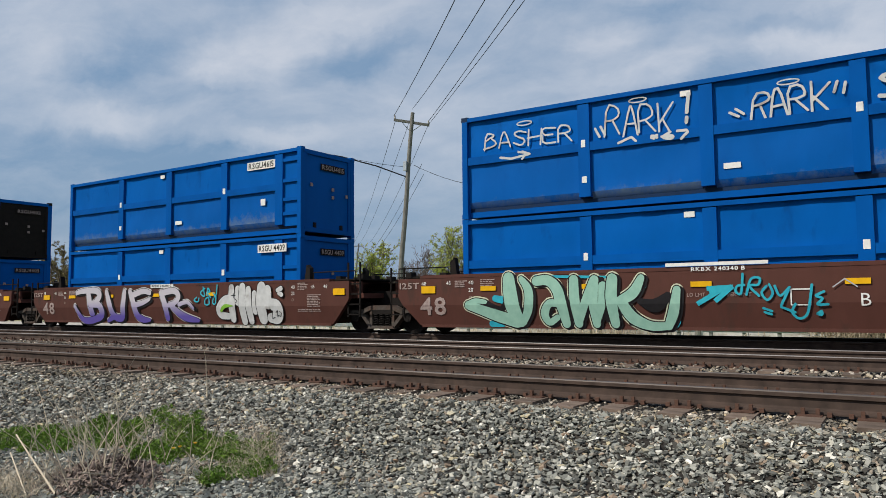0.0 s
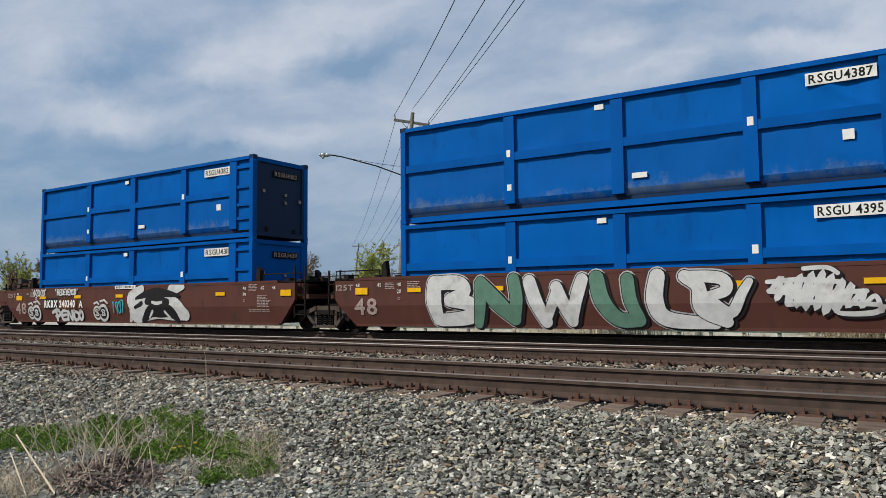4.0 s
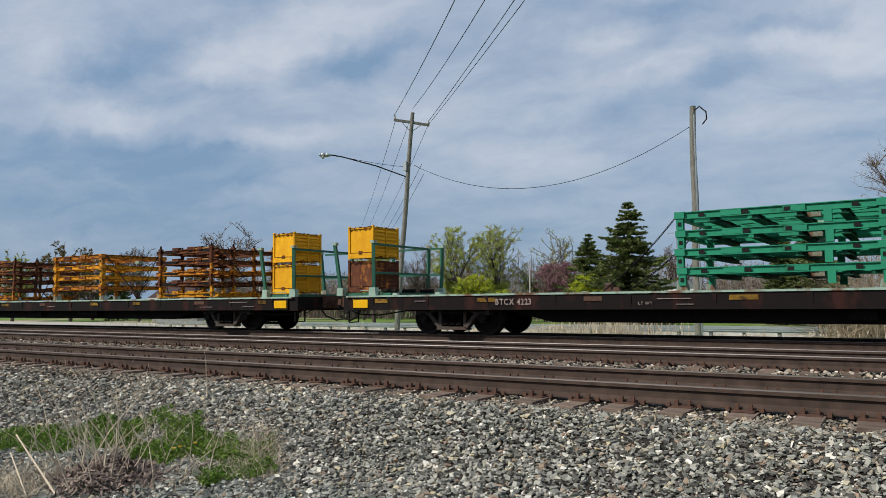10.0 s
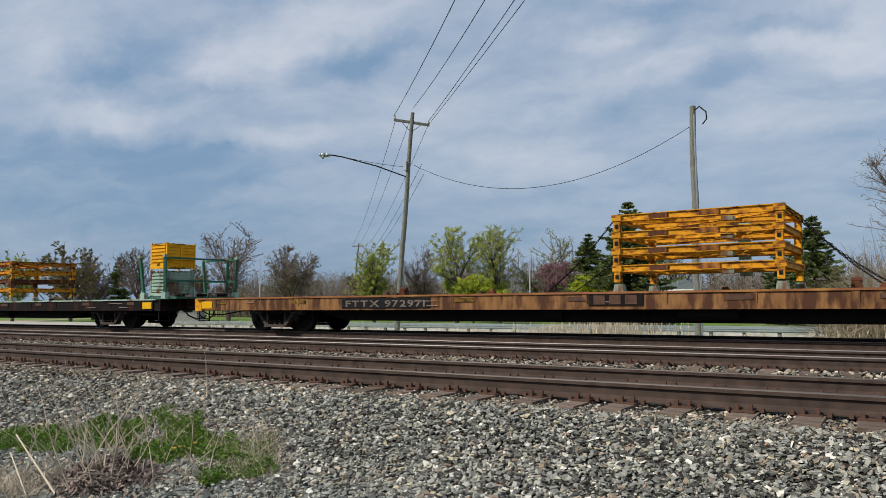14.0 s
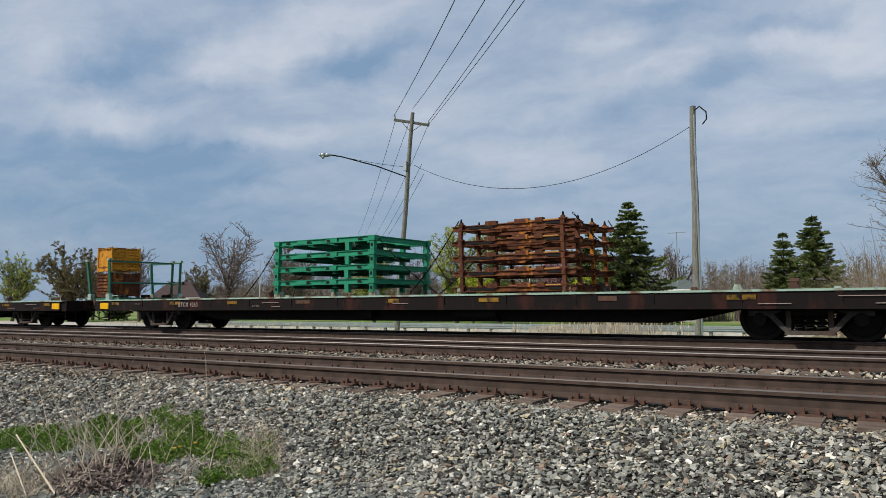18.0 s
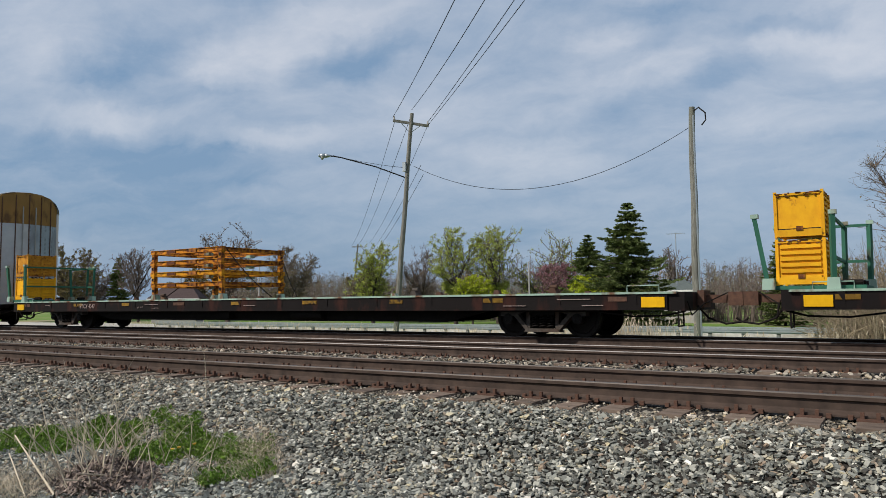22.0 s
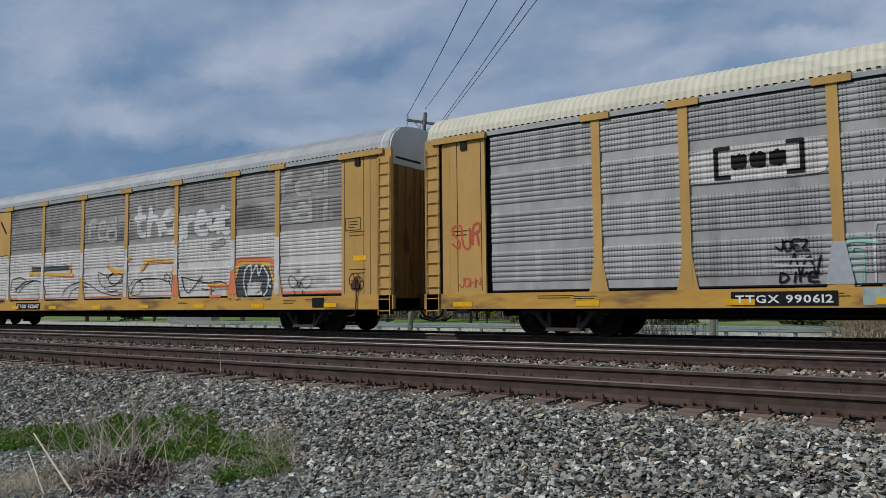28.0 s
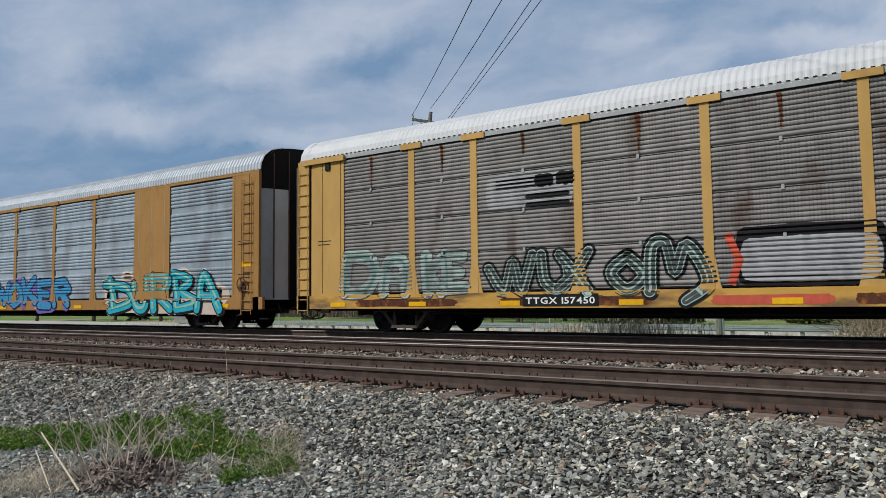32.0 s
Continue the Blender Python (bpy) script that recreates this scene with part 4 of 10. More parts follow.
def well_car(x, text, first=False, last=False):
    w = tagged(new("well_car"), "brown articulated well car with graffiti on its sides", "rail car", "well cars")
    w["x"] = x
    # well sides
    for s in (-1, 1):
        bm = B()
        for k, (half, z, dy) in enumerate(((7.45, 0.24, 0.095), (7.96, CREASE, 0.0), (8.1, 0.95, 0.0), (8.1, 1.44, 0.0))):
            row = [bm.verts.new((x_, s * (y_ - dy), z)) for x_, y_ in ((-half, 1.46), (half, 1.46), (half, 1.34), (-half, 1.34))]
            if k:
                for m in range(4):
                    bm.faces.new((under[m], under[(m + 1) % 4], row[(m + 1) % 4], row[m]))
            else:
                bm.faces.new(row)
            under = row
        bm.faces.new(under)
        bmesh.ops.recalc_face_normals(bm, faces=bm.faces)
        part("well_side", bm, "well", w, "brown steel side plate, creased along its middle")
        part("top_chord", box(B(), -7.4, 7.4, s * 1.36 - 0.11, s * 1.36 + 0.11, 1.44, 1.52), "well", w)
        part("bottom_chord", box(B(), -7.4, 7.4, s * 1.31 - 0.07, s * 1.31 + 0.07, 0.20, 0.27), "well", w)
        for xx in (-7.35, -5.6, -3.2, -0.6, 2.2, 4.7, 7.55):
            part("reflector", box(B(), xx, xx + 0.42, s * 1.478 - 0.012, s * 1.478 + 0.012, 1.06 if abs(xx) > 7 else 1.10, 1.24 if abs(xx) > 7 else 1.21), "patch", w)
    part("well_floor", box(B(), -6.4, 6.4, -1.3, 1.3, 0.22, 0.30), "dark", w)
    for s in (-1, 1):
        # platform over the truck, bulkhead, walkway, rails, ladder
        part("end_platform", box(B(), min(s * 6.55, s * 8.45), max(s * 6.55, s * 8.45), -1.25, 1.25, 0.96, 1.10), "well", w)
        part("bulkhead", box(B(), min(s * 6.42, s * 6.52), max(s * 6.42, s * 6.52), -1.34, 1.34, 0.25, 1.52), "well", w)
        part("walkway", box(B(), min(s * 6.6, s * 8.3), max(s * 6.6, s * 8.3), -1.2, 1.2, 1.47, 1.51), "dark", w)
        part("centre_beam", box(B(), min(s * 6.5, s * 8.95), max(s * 6.5, s * 8.95), -0.35, 0.35, 0.72, 1.16), "dark", w)
        for y in (-1.2, 1.2):
            part("corner_plate", box(B(), min(s * 7.1, s * 8.35), max(s * 7.1, s * 8.35), y - 0.04, y + 0.04, 1.10, 1.42), "well", w)
        part("guide_post", prism(B(), [(s * 6.35, 1.5), (s * 6.55, 1.5), (s * 6.55, 1.85), (s * 6.42, 1.95)], -1.36, -1.20), "dark", w)
        part("guide_post", prism(B(), [(s * 6.35, 1.5), (s * 6.55, 1.5), (s * 6.55, 1.85), (s * 6.42, 1.95)], 1.20, 1.36), "dark", w)
        for y in (-1.3, 1.3):
            rail_ = tube([(s * 6.65, y, 1.5), (s * 6.65, y, 1.72), (s * 8.2, y, 1.72), (s * 8.2, y, 1.2)], 0.018, 5)
            part("hand_rail", rail_, "dark", w)
        ladder = B()
        for y in (-1.38,):
            for xx in (8.0, 8.42):
                box(ladder, min(s * xx, s * xx + 0.04), max(s * xx, s * xx + 0.04), y - 0.02, y + 0.02, 0.45, 1.95 if s > 0 else 1.75)
            for z in (0.5, 0.78, 1.06, 1.34):
                box(ladder, min(s * 8.0, s * 8.44), max(s * 8.0, s * 8.44), y - 0.02, y + 0.02, z, z + 0.035)
        part("ladder", ladder, "dark", w)
        for k in range(9):
            xx, yy = s * (7.0 + 0.14 * k), (-0.9 + 0.22 * k) * (1 if k % 2 else -1)
            part("brake_valve", box(B(), xx - 0.09, xx + 0.09, yy - 0.12, yy + 0.12, 1.51, 1.58 + 0.03 * (k % 3)), "dark", w)
    # lettering of the near side
    letters("48", 0.62, "faded", w, -7.40, -1.478, 0.52, bold=0.010, width=0.78)
    letters("125T", 0.22, "faded", w, -8.05, -1.478, 1.18, bold=0.006, width=0.62)
    for xx, s_ in ((-7.35, "48"), (-6.6, "45"), (-5.95, "40"), (5.93, "40"), (6.71, "45"), (7.19, "48")):
        letters(s_, 0.14, "white", w, xx, -1.478, 1.26)
    for xx in (-5.95, 5.93):
        letters("20", 0.14, "white", w, xx, -1.478, 1.08)
        letters("O", 0.12, "faded", w, xx + 0.02, -1.478, 0.90)
    rnd = random.Random(int(-x * 10))
    for x0, z0, lines, wd in ((6.18, 1.22, 5, 0.36), (6.55, 0.74, 8, 0.5), (6.18, 0.60, 2, 1.05), (-6.35, 1.20, 4, 0.3), (-5.62, 1.22, 4, 0.35)):
        bm = B()
        for k in range(lines):
            at_x = x0
            while at_x < x0 + wd * rnd.uniform(0.75, 1.0):
                ln = rnd.uniform(0.05, 0.16)
                box(bm, at_x, at_x + ln, -1.472, -1.458, z0 + 0.046 * k, z0 + 0.046 * k + 0.024)
                at_x += ln + 0.022
        part("small_mark", bm, "faded", w, "block of small faded marks")["kind"] = "stuff"
    if text:
        part("number_sign", box(B(), -0.65, 0.55, -1.49, -1.475, 1.40, 1.52), "white", w) if not first else None
        letters("RKBX " + text, 0.11, "black" if not first else "white", w, -0.58, -1.495, 1.425, bold=0.003, width=1.05)
    if last:
        part("number_band", box(B(), -5.28, -4.32, -1.484, -1.470, 0.72, 1.12), "black", w)
        part("primer_patch", box(B(), -4.30, -3.05, -1.482, -1.470, 0.70, 1.14), "rustframe", w)
        letters("RKBX 240340", 0.36, "white", w, -5.25, -1.49, 0.78, bold=0.012, width=2.1)
        letters("A", 0.36, "white", w, -2.9, -1.49, 0.76, bold=0.006)
        coupler(w, -10.2, -1)
        ring = [(-9.15 + 0.30 * math.cos(k * math.tau / 18), -0.75, 2.0 + 0.30 * math.sin(k * math.tau / 18)) for k in range(19)]
        bm = B()
        for p, q in zip(ring, ring[1:]):
            bar(bm, p, q, 0.045, 0.045)
        for k in range(0, 18, 3):
            bar(bm, (-9.15, -0.75, 2.0), ring[k], 0.03, 0.03)
        rod(bm, (-9.15, -0.85, 2.0), (-9.15, -0.6, 2.0), 0.06, 8)
        part("brake_wheel", bm, "plate", w, "spoked iron brake wheel")
        for xx in (-10.4, -9.62):
            part("stanchion", bar(B(), (xx, -1.25, 1.0), (xx, -1.25, 2.12), 0.07, 0.07), "dark", w)
        part("end_step", box(B(), -10.5, -8.9, -1.3, 1.2, 0.98, 1.04), "dark", w)
        for k in range(9):
            xx = -9.0 + 0.21 * k
            bm = box(B(), xx, xx + 0.13, -1.05 + 0.12 * (k % 4), -0.82 + 0.12 * (k % 4), 1.6, 1.72 + 0.07 * ((k * 5) % 4))
            rod(bm, (xx + 0.06, -1.0, 1.68), (xx + 0.22, -0.9, 1.74), 0.03, 6)
            part("brake_valve", bm, "plate", w)
        part("brake_platform", box(B(), -9.4, -6.9, -1.0, 0.9, 1.52, 1.62), "dark", w)
        part("air_tank", rod(B(), (-7.9, -0.5, 1.78), (-6.9, -0.5, 1.78), 0.15, 14), "truck", w)
        part("brake_post", rod(B(), (-9.15, -0.75, 1.6), (-9.15, -0.75, 2.0), 0.05, 8), "dark", w)
        for y in (-1.36, 1.36):
            part("end_side_plate", prism(B(), [(-9.35, 1.46), (-7.5, 1.46), (-7.5, 0.90), (-8.0, 0.86), (-9.35, 0.86)], y - 0.04, y + 0.04), "well", w)
            part("plate_frame", box(B(), -8.75, -8.2, y - 0.055, y + 0.055, 1.0, 1.36), "well", w)
        for k in range(5):
            part("small_mark", box(B(), -8.05, -7.6 + 0.05 * (k % 2), -1.408, -1.401, 0.98 + 0.07 * k, 1.005 + 0.07 * k), "faded", w)
        for y, z in ((-0.95, 1.75), (-0.9, 1.95), (-0.3, 1.72), (0.2, 1.8), (0.5, 1.7)):
            part("brake_valve", box(B(), -8.45 + 0.3 * abs(y), -8.2 + 0.3 * abs(y), y - 0.12, y + 0.12, 1.6, z), "truck", w)
    return rides(w, x)


for i, (x, text) in enumerate(WELLS):
    car = well_car(x, text, i == 0, i == 4)
    truck(car, 8.95, x) if i else truck(car, 8.95, x)
    if i == 4:
        truck(car, -8.80, x)

# graffiti: outlined lettering sprayed on the well sides and panels
M["spraywhite"] = mat("spray_white", (0.52, 0.53, 0.525), (0.40, 0.41, 0.41), 0.6, 0, 5, 0, (0.30, 0.29, 0.28), 0.28, 2.2)
M["sprayblack"] = mat("spray_black", (0.015, 0.014, 0.016), None, 0.6, 0, 9, 0)
M["spraymint"] = mat("spray_mint", (0.27, 0.46, 0.37), (0.20, 0.37, 0.30), 0.6, 0, 5, 0)
M["sprayteal"] = mat("spray_teal", (0.03, 0.36, 0.44), (0.02, 0.26, 0.36), 0.6, 0, 5, 0)
M["spraygreen"] = mat("spray_green", (0.05, 0.42, 0.24), (0.04, 0.36, 0.20), 0.6, 0, 5, 0)
M["spraypurple"] = mat("spray_purple", (0.10, 0.075, 0.28), (0.16, 0.12, 0.36), 0.6, 0, 3, 0)
M["sprayghost"] = mat("spray_worn_grey", (0.40, 0.39, 0.38), (0.31, 0.30, 0.29), 0.7, 0, 4, 0, (0.25, 0.24, 0.23), 0.45, 1.6)
M["spraylilac"] = mat("spray_lilac", (0.24, 0.22, 0.33), (0.17, 0.16, 0.22), 0.6, 0, 5, 0)
M["sprayorange"] = mat("spray_orange", (0.60, 0.20, 0.09), (0.5, 0.15, 0.08), 0.6, 0, 5, 0)
M["spraysilver"] = mat("spray_silver", (0.42, 0.43, 0.45), (0.34, 0.35, 0.37), 0.45, 0.3, 6, 0)
M["sprayred"] = mat("spray_red", (0.50, 0.10, 0.06), None, 0.6, 0, 5, 0)
M["spraymoss"] = mat("spray_moss", (0.10, 0.20, 0.15), None, 0.6, 0, 5, 0)
M["spraypink"] = mat("spray_pink", (0.42, 0.22, 0.30), None, 0.6, 0, 5, 0)
M["spraygrey"] = mat("spray_grey_green", (0.15, 0.24, 0.22), None, 0.6, 0, 5, 0)
M["sprayash"] = mat("spray_ash", (0.07, 0.078, 0.078), None, 0.6, 0, 5, 0)
M["sprayforest"] = mat("spray_forest", (0.03, 0.20, 0.10), None, 0.6, 0, 5, 0)
M["spraydull"] = mat("spray_dull_mint", (0.33, 0.39, 0.365), (0.24, 0.29, 0.27), 0.6, 0, 5, 0, (0.16, 0.17, 0.165), 0.45, 1.5)
M["spraypeach"] = mat("spray_peach", (0.48, 0.24, 0.10), (0.40, 0.20, 0.10), 0.6, 0, 5, 0)
M["sprayleaf"] = mat("spray_leaf_green", (0.20, 0.42, 0.05), None, 0.6, 0, 5, 0)
M["sprayblue"] = mat("spray_blue", (0.05, 0.24, 0.44), None, 0.6, 0, 5, 0)
M["sprayamber"] = mat("spray_amber", (0.62, 0.38, 0.06), None, 0.6, 0, 5, 0)


M["sprayfade"] = mat("spray_silver_to_purple", (0.42, 0.40, 0.46), (0.36, 0.34, 0.42), 0.6, 0, 5, 0)
fade_n, fade_l = M["sprayfade"].node_tree.nodes, M["sprayfade"].node_tree.links
fade_co, fade_sep, fade_map, fade_mix = (fade_n.new("ShaderNode" + k) for k in ("TexCoord", "SeparateXYZ", "MapRange", "Mix"))
fade_mix.data_type = "RGBA"
fade_map.inputs["From Min"].default_value, fade_map.inputs["From Max"].default_value = 0.45, 1.0
fade_mix.inputs["A"].default_value, fade_mix.inputs["B"].default_value = (0.10, 0.075, 0.30, 1), (0.42, 0.40, 0.44, 1)
fade_l.new(fade_co.outputs["Object"], fade_sep.inputs[0])
fade_l.new(fade_sep.outputs["Z"], fade_map.inputs["Value"])
fade_l.new(fade_map.outputs[0], fade_mix.inputs["Factor"])
fade_l.new(fade_mix.outputs["Result"], fade_n["Principled BSDF"].inputs["Base Color"])
M["spraycream"] = mat("spray_cream", (0.55, 0.57, 0.42), None, 0.6, 0, 5, 0)
M["spraycloud"] = mat("spray_cloud_beige", (0.50, 0.42, 0.36), (0.42, 0.35, 0.30), 0.7, 0, 3, 0)
M["sprayfaint"] = mat("spray_faded_white", (0.58, 0.575, 0.56), (0.46, 0.455, 0.44), 0.7, 0, 4, 0, (0.34, 0.335, 0.325), 0.42, 1.6)
perforate(M["sprayfaint"], 0.3)
M["spraypale"] = mat("spray_pale_green", (0.33, 0.44, 0.39), (0.26, 0.36, 0.32), 0.6, 0, 5, 0)


def blob(x0, x1, z0, z1, seed, wave=0.06, n=26):
    """A flat patch with an uneven, sprayed outline."""
    rnd = random.Random(seed)
    bm = B()
    cx, cz, hx, hz = (x0 + x1) / 2, (z0 + z1) / 2, (x1 - x0) / 2, (z1 - z0) / 2
    vs = []
    for k in range(n):
        a = k * math.tau / n
        c, s = math.cos(a), math.sin(a)
        m = 1 / max(abs(c), abs(s)) ** 0.8
        vs.append(bm.verts.new((cx + hx * c * m * (1 - rnd.uniform(0, wave)), 0, cz + hz * s * m * (1 - rnd.uniform(0, 3 * wave)))))
    bm.faces.new(vs[::-1])
    return bm


def strokes(parent, lines, y, r, material, name="graffiti_line", round_=False):
    """Lines of paint of half-width r; round_: with full round ends and bends, as from a fat cap."""
    bm = B()
    i = 0
    for pts in lines:
        for (xa, za), (xb, zb) in zip(pts, pts[1:]):
            d = Vector((xb - xa, 0, zb - za))
            if d.length < 1e-5:
                continue
            i += 1
            up = Vector((0, -0.00004 * i, 0))
            nrm = Vector((-d.z, 0, d.x)).normalized() * r
            e = d.normalized() * r * (0.0 if round_ else 0.6)
            vs = [bm.verts.new(p + up) for p in (Vector((xa, y, za)) - nrm - e, Vector((xb, y, zb)) - nrm + e, Vector((xb, y, zb)) + nrm + e, Vector((xa, y, za)) + nrm - e)]
            bm.faces.new(vs)
        if round_:
            for x, z in pts:
                i += 1
                bm.faces.new([bm.verts.new((x + r * math.cos(k * math.tau / 9), y - 0.00004 * i, z + r * math.sin(k * math.tau / 9))) for k in range(9)])
    ob = part(name, bm, material, parent)
    ob["kind"] = "stuff"
    return ob


# hand lettering: each letter as strokes through points of a grid 4 wide and 6 high
HAND = {
    "A": "00 16 26 40|12 32", "B": "00 06 26 35 24 03|24 42 31 00", "C": "45 26 05 01 20 41", "D": "00 06 26 44 42 20 00", "E": "46 06 03 33|03 00 40", "F": "46 06 03 33|03 00", "G": "45 26 05 01 20 41 43 23",
    "H": "00 06|03 43|40 46", "I": "20 26", "J": "46 41 20 02", "K": "00 06|46 02|13 40", "L": "06 00 40", "M": "00 06 23 46 40", "N": "00 06 40 46", "O": "20 01 05 26 45 41 20", "P": "00 06 36 44 22 02", "R": "00 06 36 44 23 03|23 40",
    "S": "45 26 05 14 42 30 01", "T": "06 46|26 20", "j": "05 16 46|36 32 20 00 02", "U": "06 01 20 41 46", "V": "06 20 46", "W": "06 10 24 30 46", "X": "00 46|06 40", "Y": "06 23 46|23 20", "Z": "06 46 00 40", "Q": "20 01 05 26 45 41 20|31 50",
    "n": "04 00|02 24 42 40", "a": "44 14 02 20 43|44 40", "e": "03 43 35 15 02 10 40", "f": "00 05 16 36|04 34", "l": "06 00", "t": "16 11 20 30|04 34", "h": "06 00|03 24 42 40", "g": "44 14 02 20 43|44 40 19 09", "r": "04 00|02 14 34", "y": "04 22|44 20 09",
    "!": "26 22|20 21", "*": "13 35|15 33|23 25", "6": "36 03 11 30 42 33 03", "7": "06 46 20", "4": "36 02 42|46 30", "2": "05 26 45 00 40", "0": "20 01 05 26 45 41 20", "1": "15 26 20", "9": "32 14 05 26 45 30", "'": "15 16", "/": "00 46",
}


def hand_lines(word, x0, x1, z0, z1, seed, wild=0.05, tilt=0.0, smooth=1):
    """The strokes of a word, letter by letter, loosely drawn."""
    rnd = random.Random(seed)
    step = (x1 - x0) / len(word)
    out = []
    for k, ch in enumerate(word):
        if ch not in HAND:
            continue
        lean, lift = rnd.gauss(0.04, wild), rnd.gauss(0, wild * 0.6)
        for line in HAND[ch].split("|"):
            pts = []
            for g in line.split():
                u, v = int(g[0]) / 4, int(g[1]) / 6
                v = v - 1.85 if g[1] == "9" else v
                u, v = u + lean * v + rnd.gauss(0, wild * 0.5), v + rnd.gauss(0, wild * 0.4) + lift
                f = (k + 0.08 + 0.84 * u) / len(word)
                pts.append((x0 + step * (k + 0.08 + 0.84 * u), z0 + (z1 - z0) * v + tilt * f))
            for _ in range(smooth):
                if len(pts) > 2:
                    new_ = [pts[0]]
                    for p, q in zip(pts, pts[1:]):
                        new_ += [(p[0] * 0.75 + q[0] * 0.25, p[1] * 0.75 + q[1] * 0.25), (p[0] * 0.25 + q[0] * 0.75, p[1] * 0.25 + q[1] * 0.75)]
                    pts = new_ + [pts[-1]]
            out.append(pts)
    return out


def tag(parent, word, x0, x1, z0, z1, y, r, material, seed=0, wild=0.07, tilt=0.0):
    return strokes(parent, hand_lines(word, x0, x1, z0, z1, seed, wild, tilt), y, r, material, "graffiti_tag", True)


def throw(parent, word, x0, x1, z0, z1, y, r, fill, line="sprayblack", halo=None, edge=0.035, seed=0, wild=0.05, smooth=1, flare=0.0):
    """Fat rounded letters one over the other: an outline, a fill, and a halo round them all."""
    step = (x1 - x0) / len(word)
    if halo:
        strokes(parent, hand_lines(word, x0, x1, z0 + r, z1 - r, seed, wild, 0, smooth), y + 0.008, r + edge + 0.028, halo, "graffiti_halo", True)
    for k, ch in enumerate(word):
        lines = hand_lines(ch, x0 + step * k + r * 0.5, x0 + step * (k + 1) - r * 0.5, z0 + r, z1 - r, seed + 7 * k, wild, 0, smooth)
        strokes(parent, lines, y - 0.0046 * (k % 2), r + edge, line, "graffiti_outline", True)
        if flare:
            # pointed serifs across the ends of the strokes
            bm = B()
            for i, pts in enumerate(lines):
                for (xa, za), (xb, zb) in ((pts[0], pts[1]), (pts[-1], pts[-2])):
                    d = Vector((xa - xb, 0, za - zb)).normalized()
                    c, n_, up = Vector((xa, y - 0.0026 - 0.0046 * (k % 2) - 0.0001 * i, za)), Vector((-d.z, 0, d.x)), 1 if za > zb else -1
                    ring = [c - d * flare * 1.3 - n_ * r * 0.8, c + d * flare * 0.15 - n_ * flare * 1.25, c + d * flare * 0.45, c + d * flare * 0.7 + n_ * flare * 1.25 * up, c - d * flare * 1.3 + n_ * r * 0.8]
                    bm.faces.new([bm.verts.new(v) for v in ring])
            part("graffiti_serif", bm, fill, parent)["kind"] = "stuff"
        strokes(parent, lines, y - 0.0023 - 0.0046 * (k % 2), r, fill, "graffiti_letter", True)


def brush(parent, text, y, material, grow=0.0, name="graffiti_letter", dx=0.0, dz=0.0):
    """Brush strokes of changing width: points x,z,half-width in centimetres, strokes parted by |."""
    bm = B()
    i = 0
    for line in text.split("|"):
        pts = [Vector([float(v) / 100 for v in p.split(",")]) for p in line.split()]
        pts = [pts[0]] + pts + [pts[-1]]
        path = []
        for k in range(1, len(pts) - 2):
            a, b, c, d = pts[k - 1:k + 3]
            for m in range(6):
                u = m / 6
                path.append(0.5 * (2 * b + (c - a) * u + (2 * a - 5 * b + 4 * c - d) * u * u + (3 * b - a - 3 * c + d) * u ** 3))
        path.append(pts[-1])
        last = None
        for k, p in enumerate(path):
            d = path[min(k + 1, len(path) - 1)] - path[max(k - 1, 0)]
            n = Vector((-d.y, d.x)).normalized() * (max(p.z, 0.004) + grow)
            i += 1
            yy = y - 0.00002 * i
            pair = ((p.x + n.x + dx, yy, p.y + n.y + dz), (p.x - n.x + dx, yy, p.y - n.y + dz))
            if last:
                bm.faces.new([bm.verts.new(v) for v in (last[0], last[1], pair[1], pair[0])])
            last = pair
        for p in (path[0], path[-1]):
            r = max(p.z, 0.004) + grow
            if r > 0.02:
                bm.faces.new([bm.verts.new((p.x + dx + r * math.cos(k * math.tau / 12), y - 0.00002 * i, p.y + dz + r * math.sin(k * math.tau / 12))) for k in range(12)])
    ob = part(name, bm, material, parent)
    ob["kind"] = "stuff"
    return ob


def piece(parent, letters_, y, fill, line="sprayblack", edge=0.035, halo=None, wide=0.08, shadow=0.0, fat=0.0):
    """Letters one over the other, each with its outline; a halo and a cast shadow behind them all."""
    for k, text in enumerate(letters_):
        if halo:
            brush(parent, text, y + 0.011, halo, fat + edge + wide, "graffiti_halo")
        if shadow:
            brush(parent, text, y + 0.007, "sprayblack", fat + edge, "graffiti_shadow", shadow, -shadow * 0.5)
        brush(parent, text, y + 0.001 - 0.002 * k, line, fat + edge, "graffiti_outline")
        brush(parent, text, y - 0.002 * k, fill if isinstance(fill, str) else fill[k], fat, "graffiti_letter")


CARS = {ob["x"]: ob for ob, *_ in MOVERS if "x" in ob}

# containers in the wells: lower one in the well, upper one on top
CONTS = [(-2.25, "", "", "navy"), (-20.05, "RSGU4615", "RSGU 4409", "blue_frame"), (-37.98, "RSGU4102", "RSGU4603", "dark"), (-55.75, "RSGU4387", "RSGU 4395", "navy"), (-73.65, "RSGU4382", "RSGU4311", "navy")]
for i, (x, up, down, end) in enumerate(CONTS):
    low = rides(container(down, 20 + i, "blue_frame", True, 4.3 if i == 1 else 3.8), x, 0, 0.30)
    high = rides(container(up, 40 + i, end), x, 0, 2.91)
    if i == 2:
        TAGGED_HIGH = high
    if i == 0:
        TAGGED = high

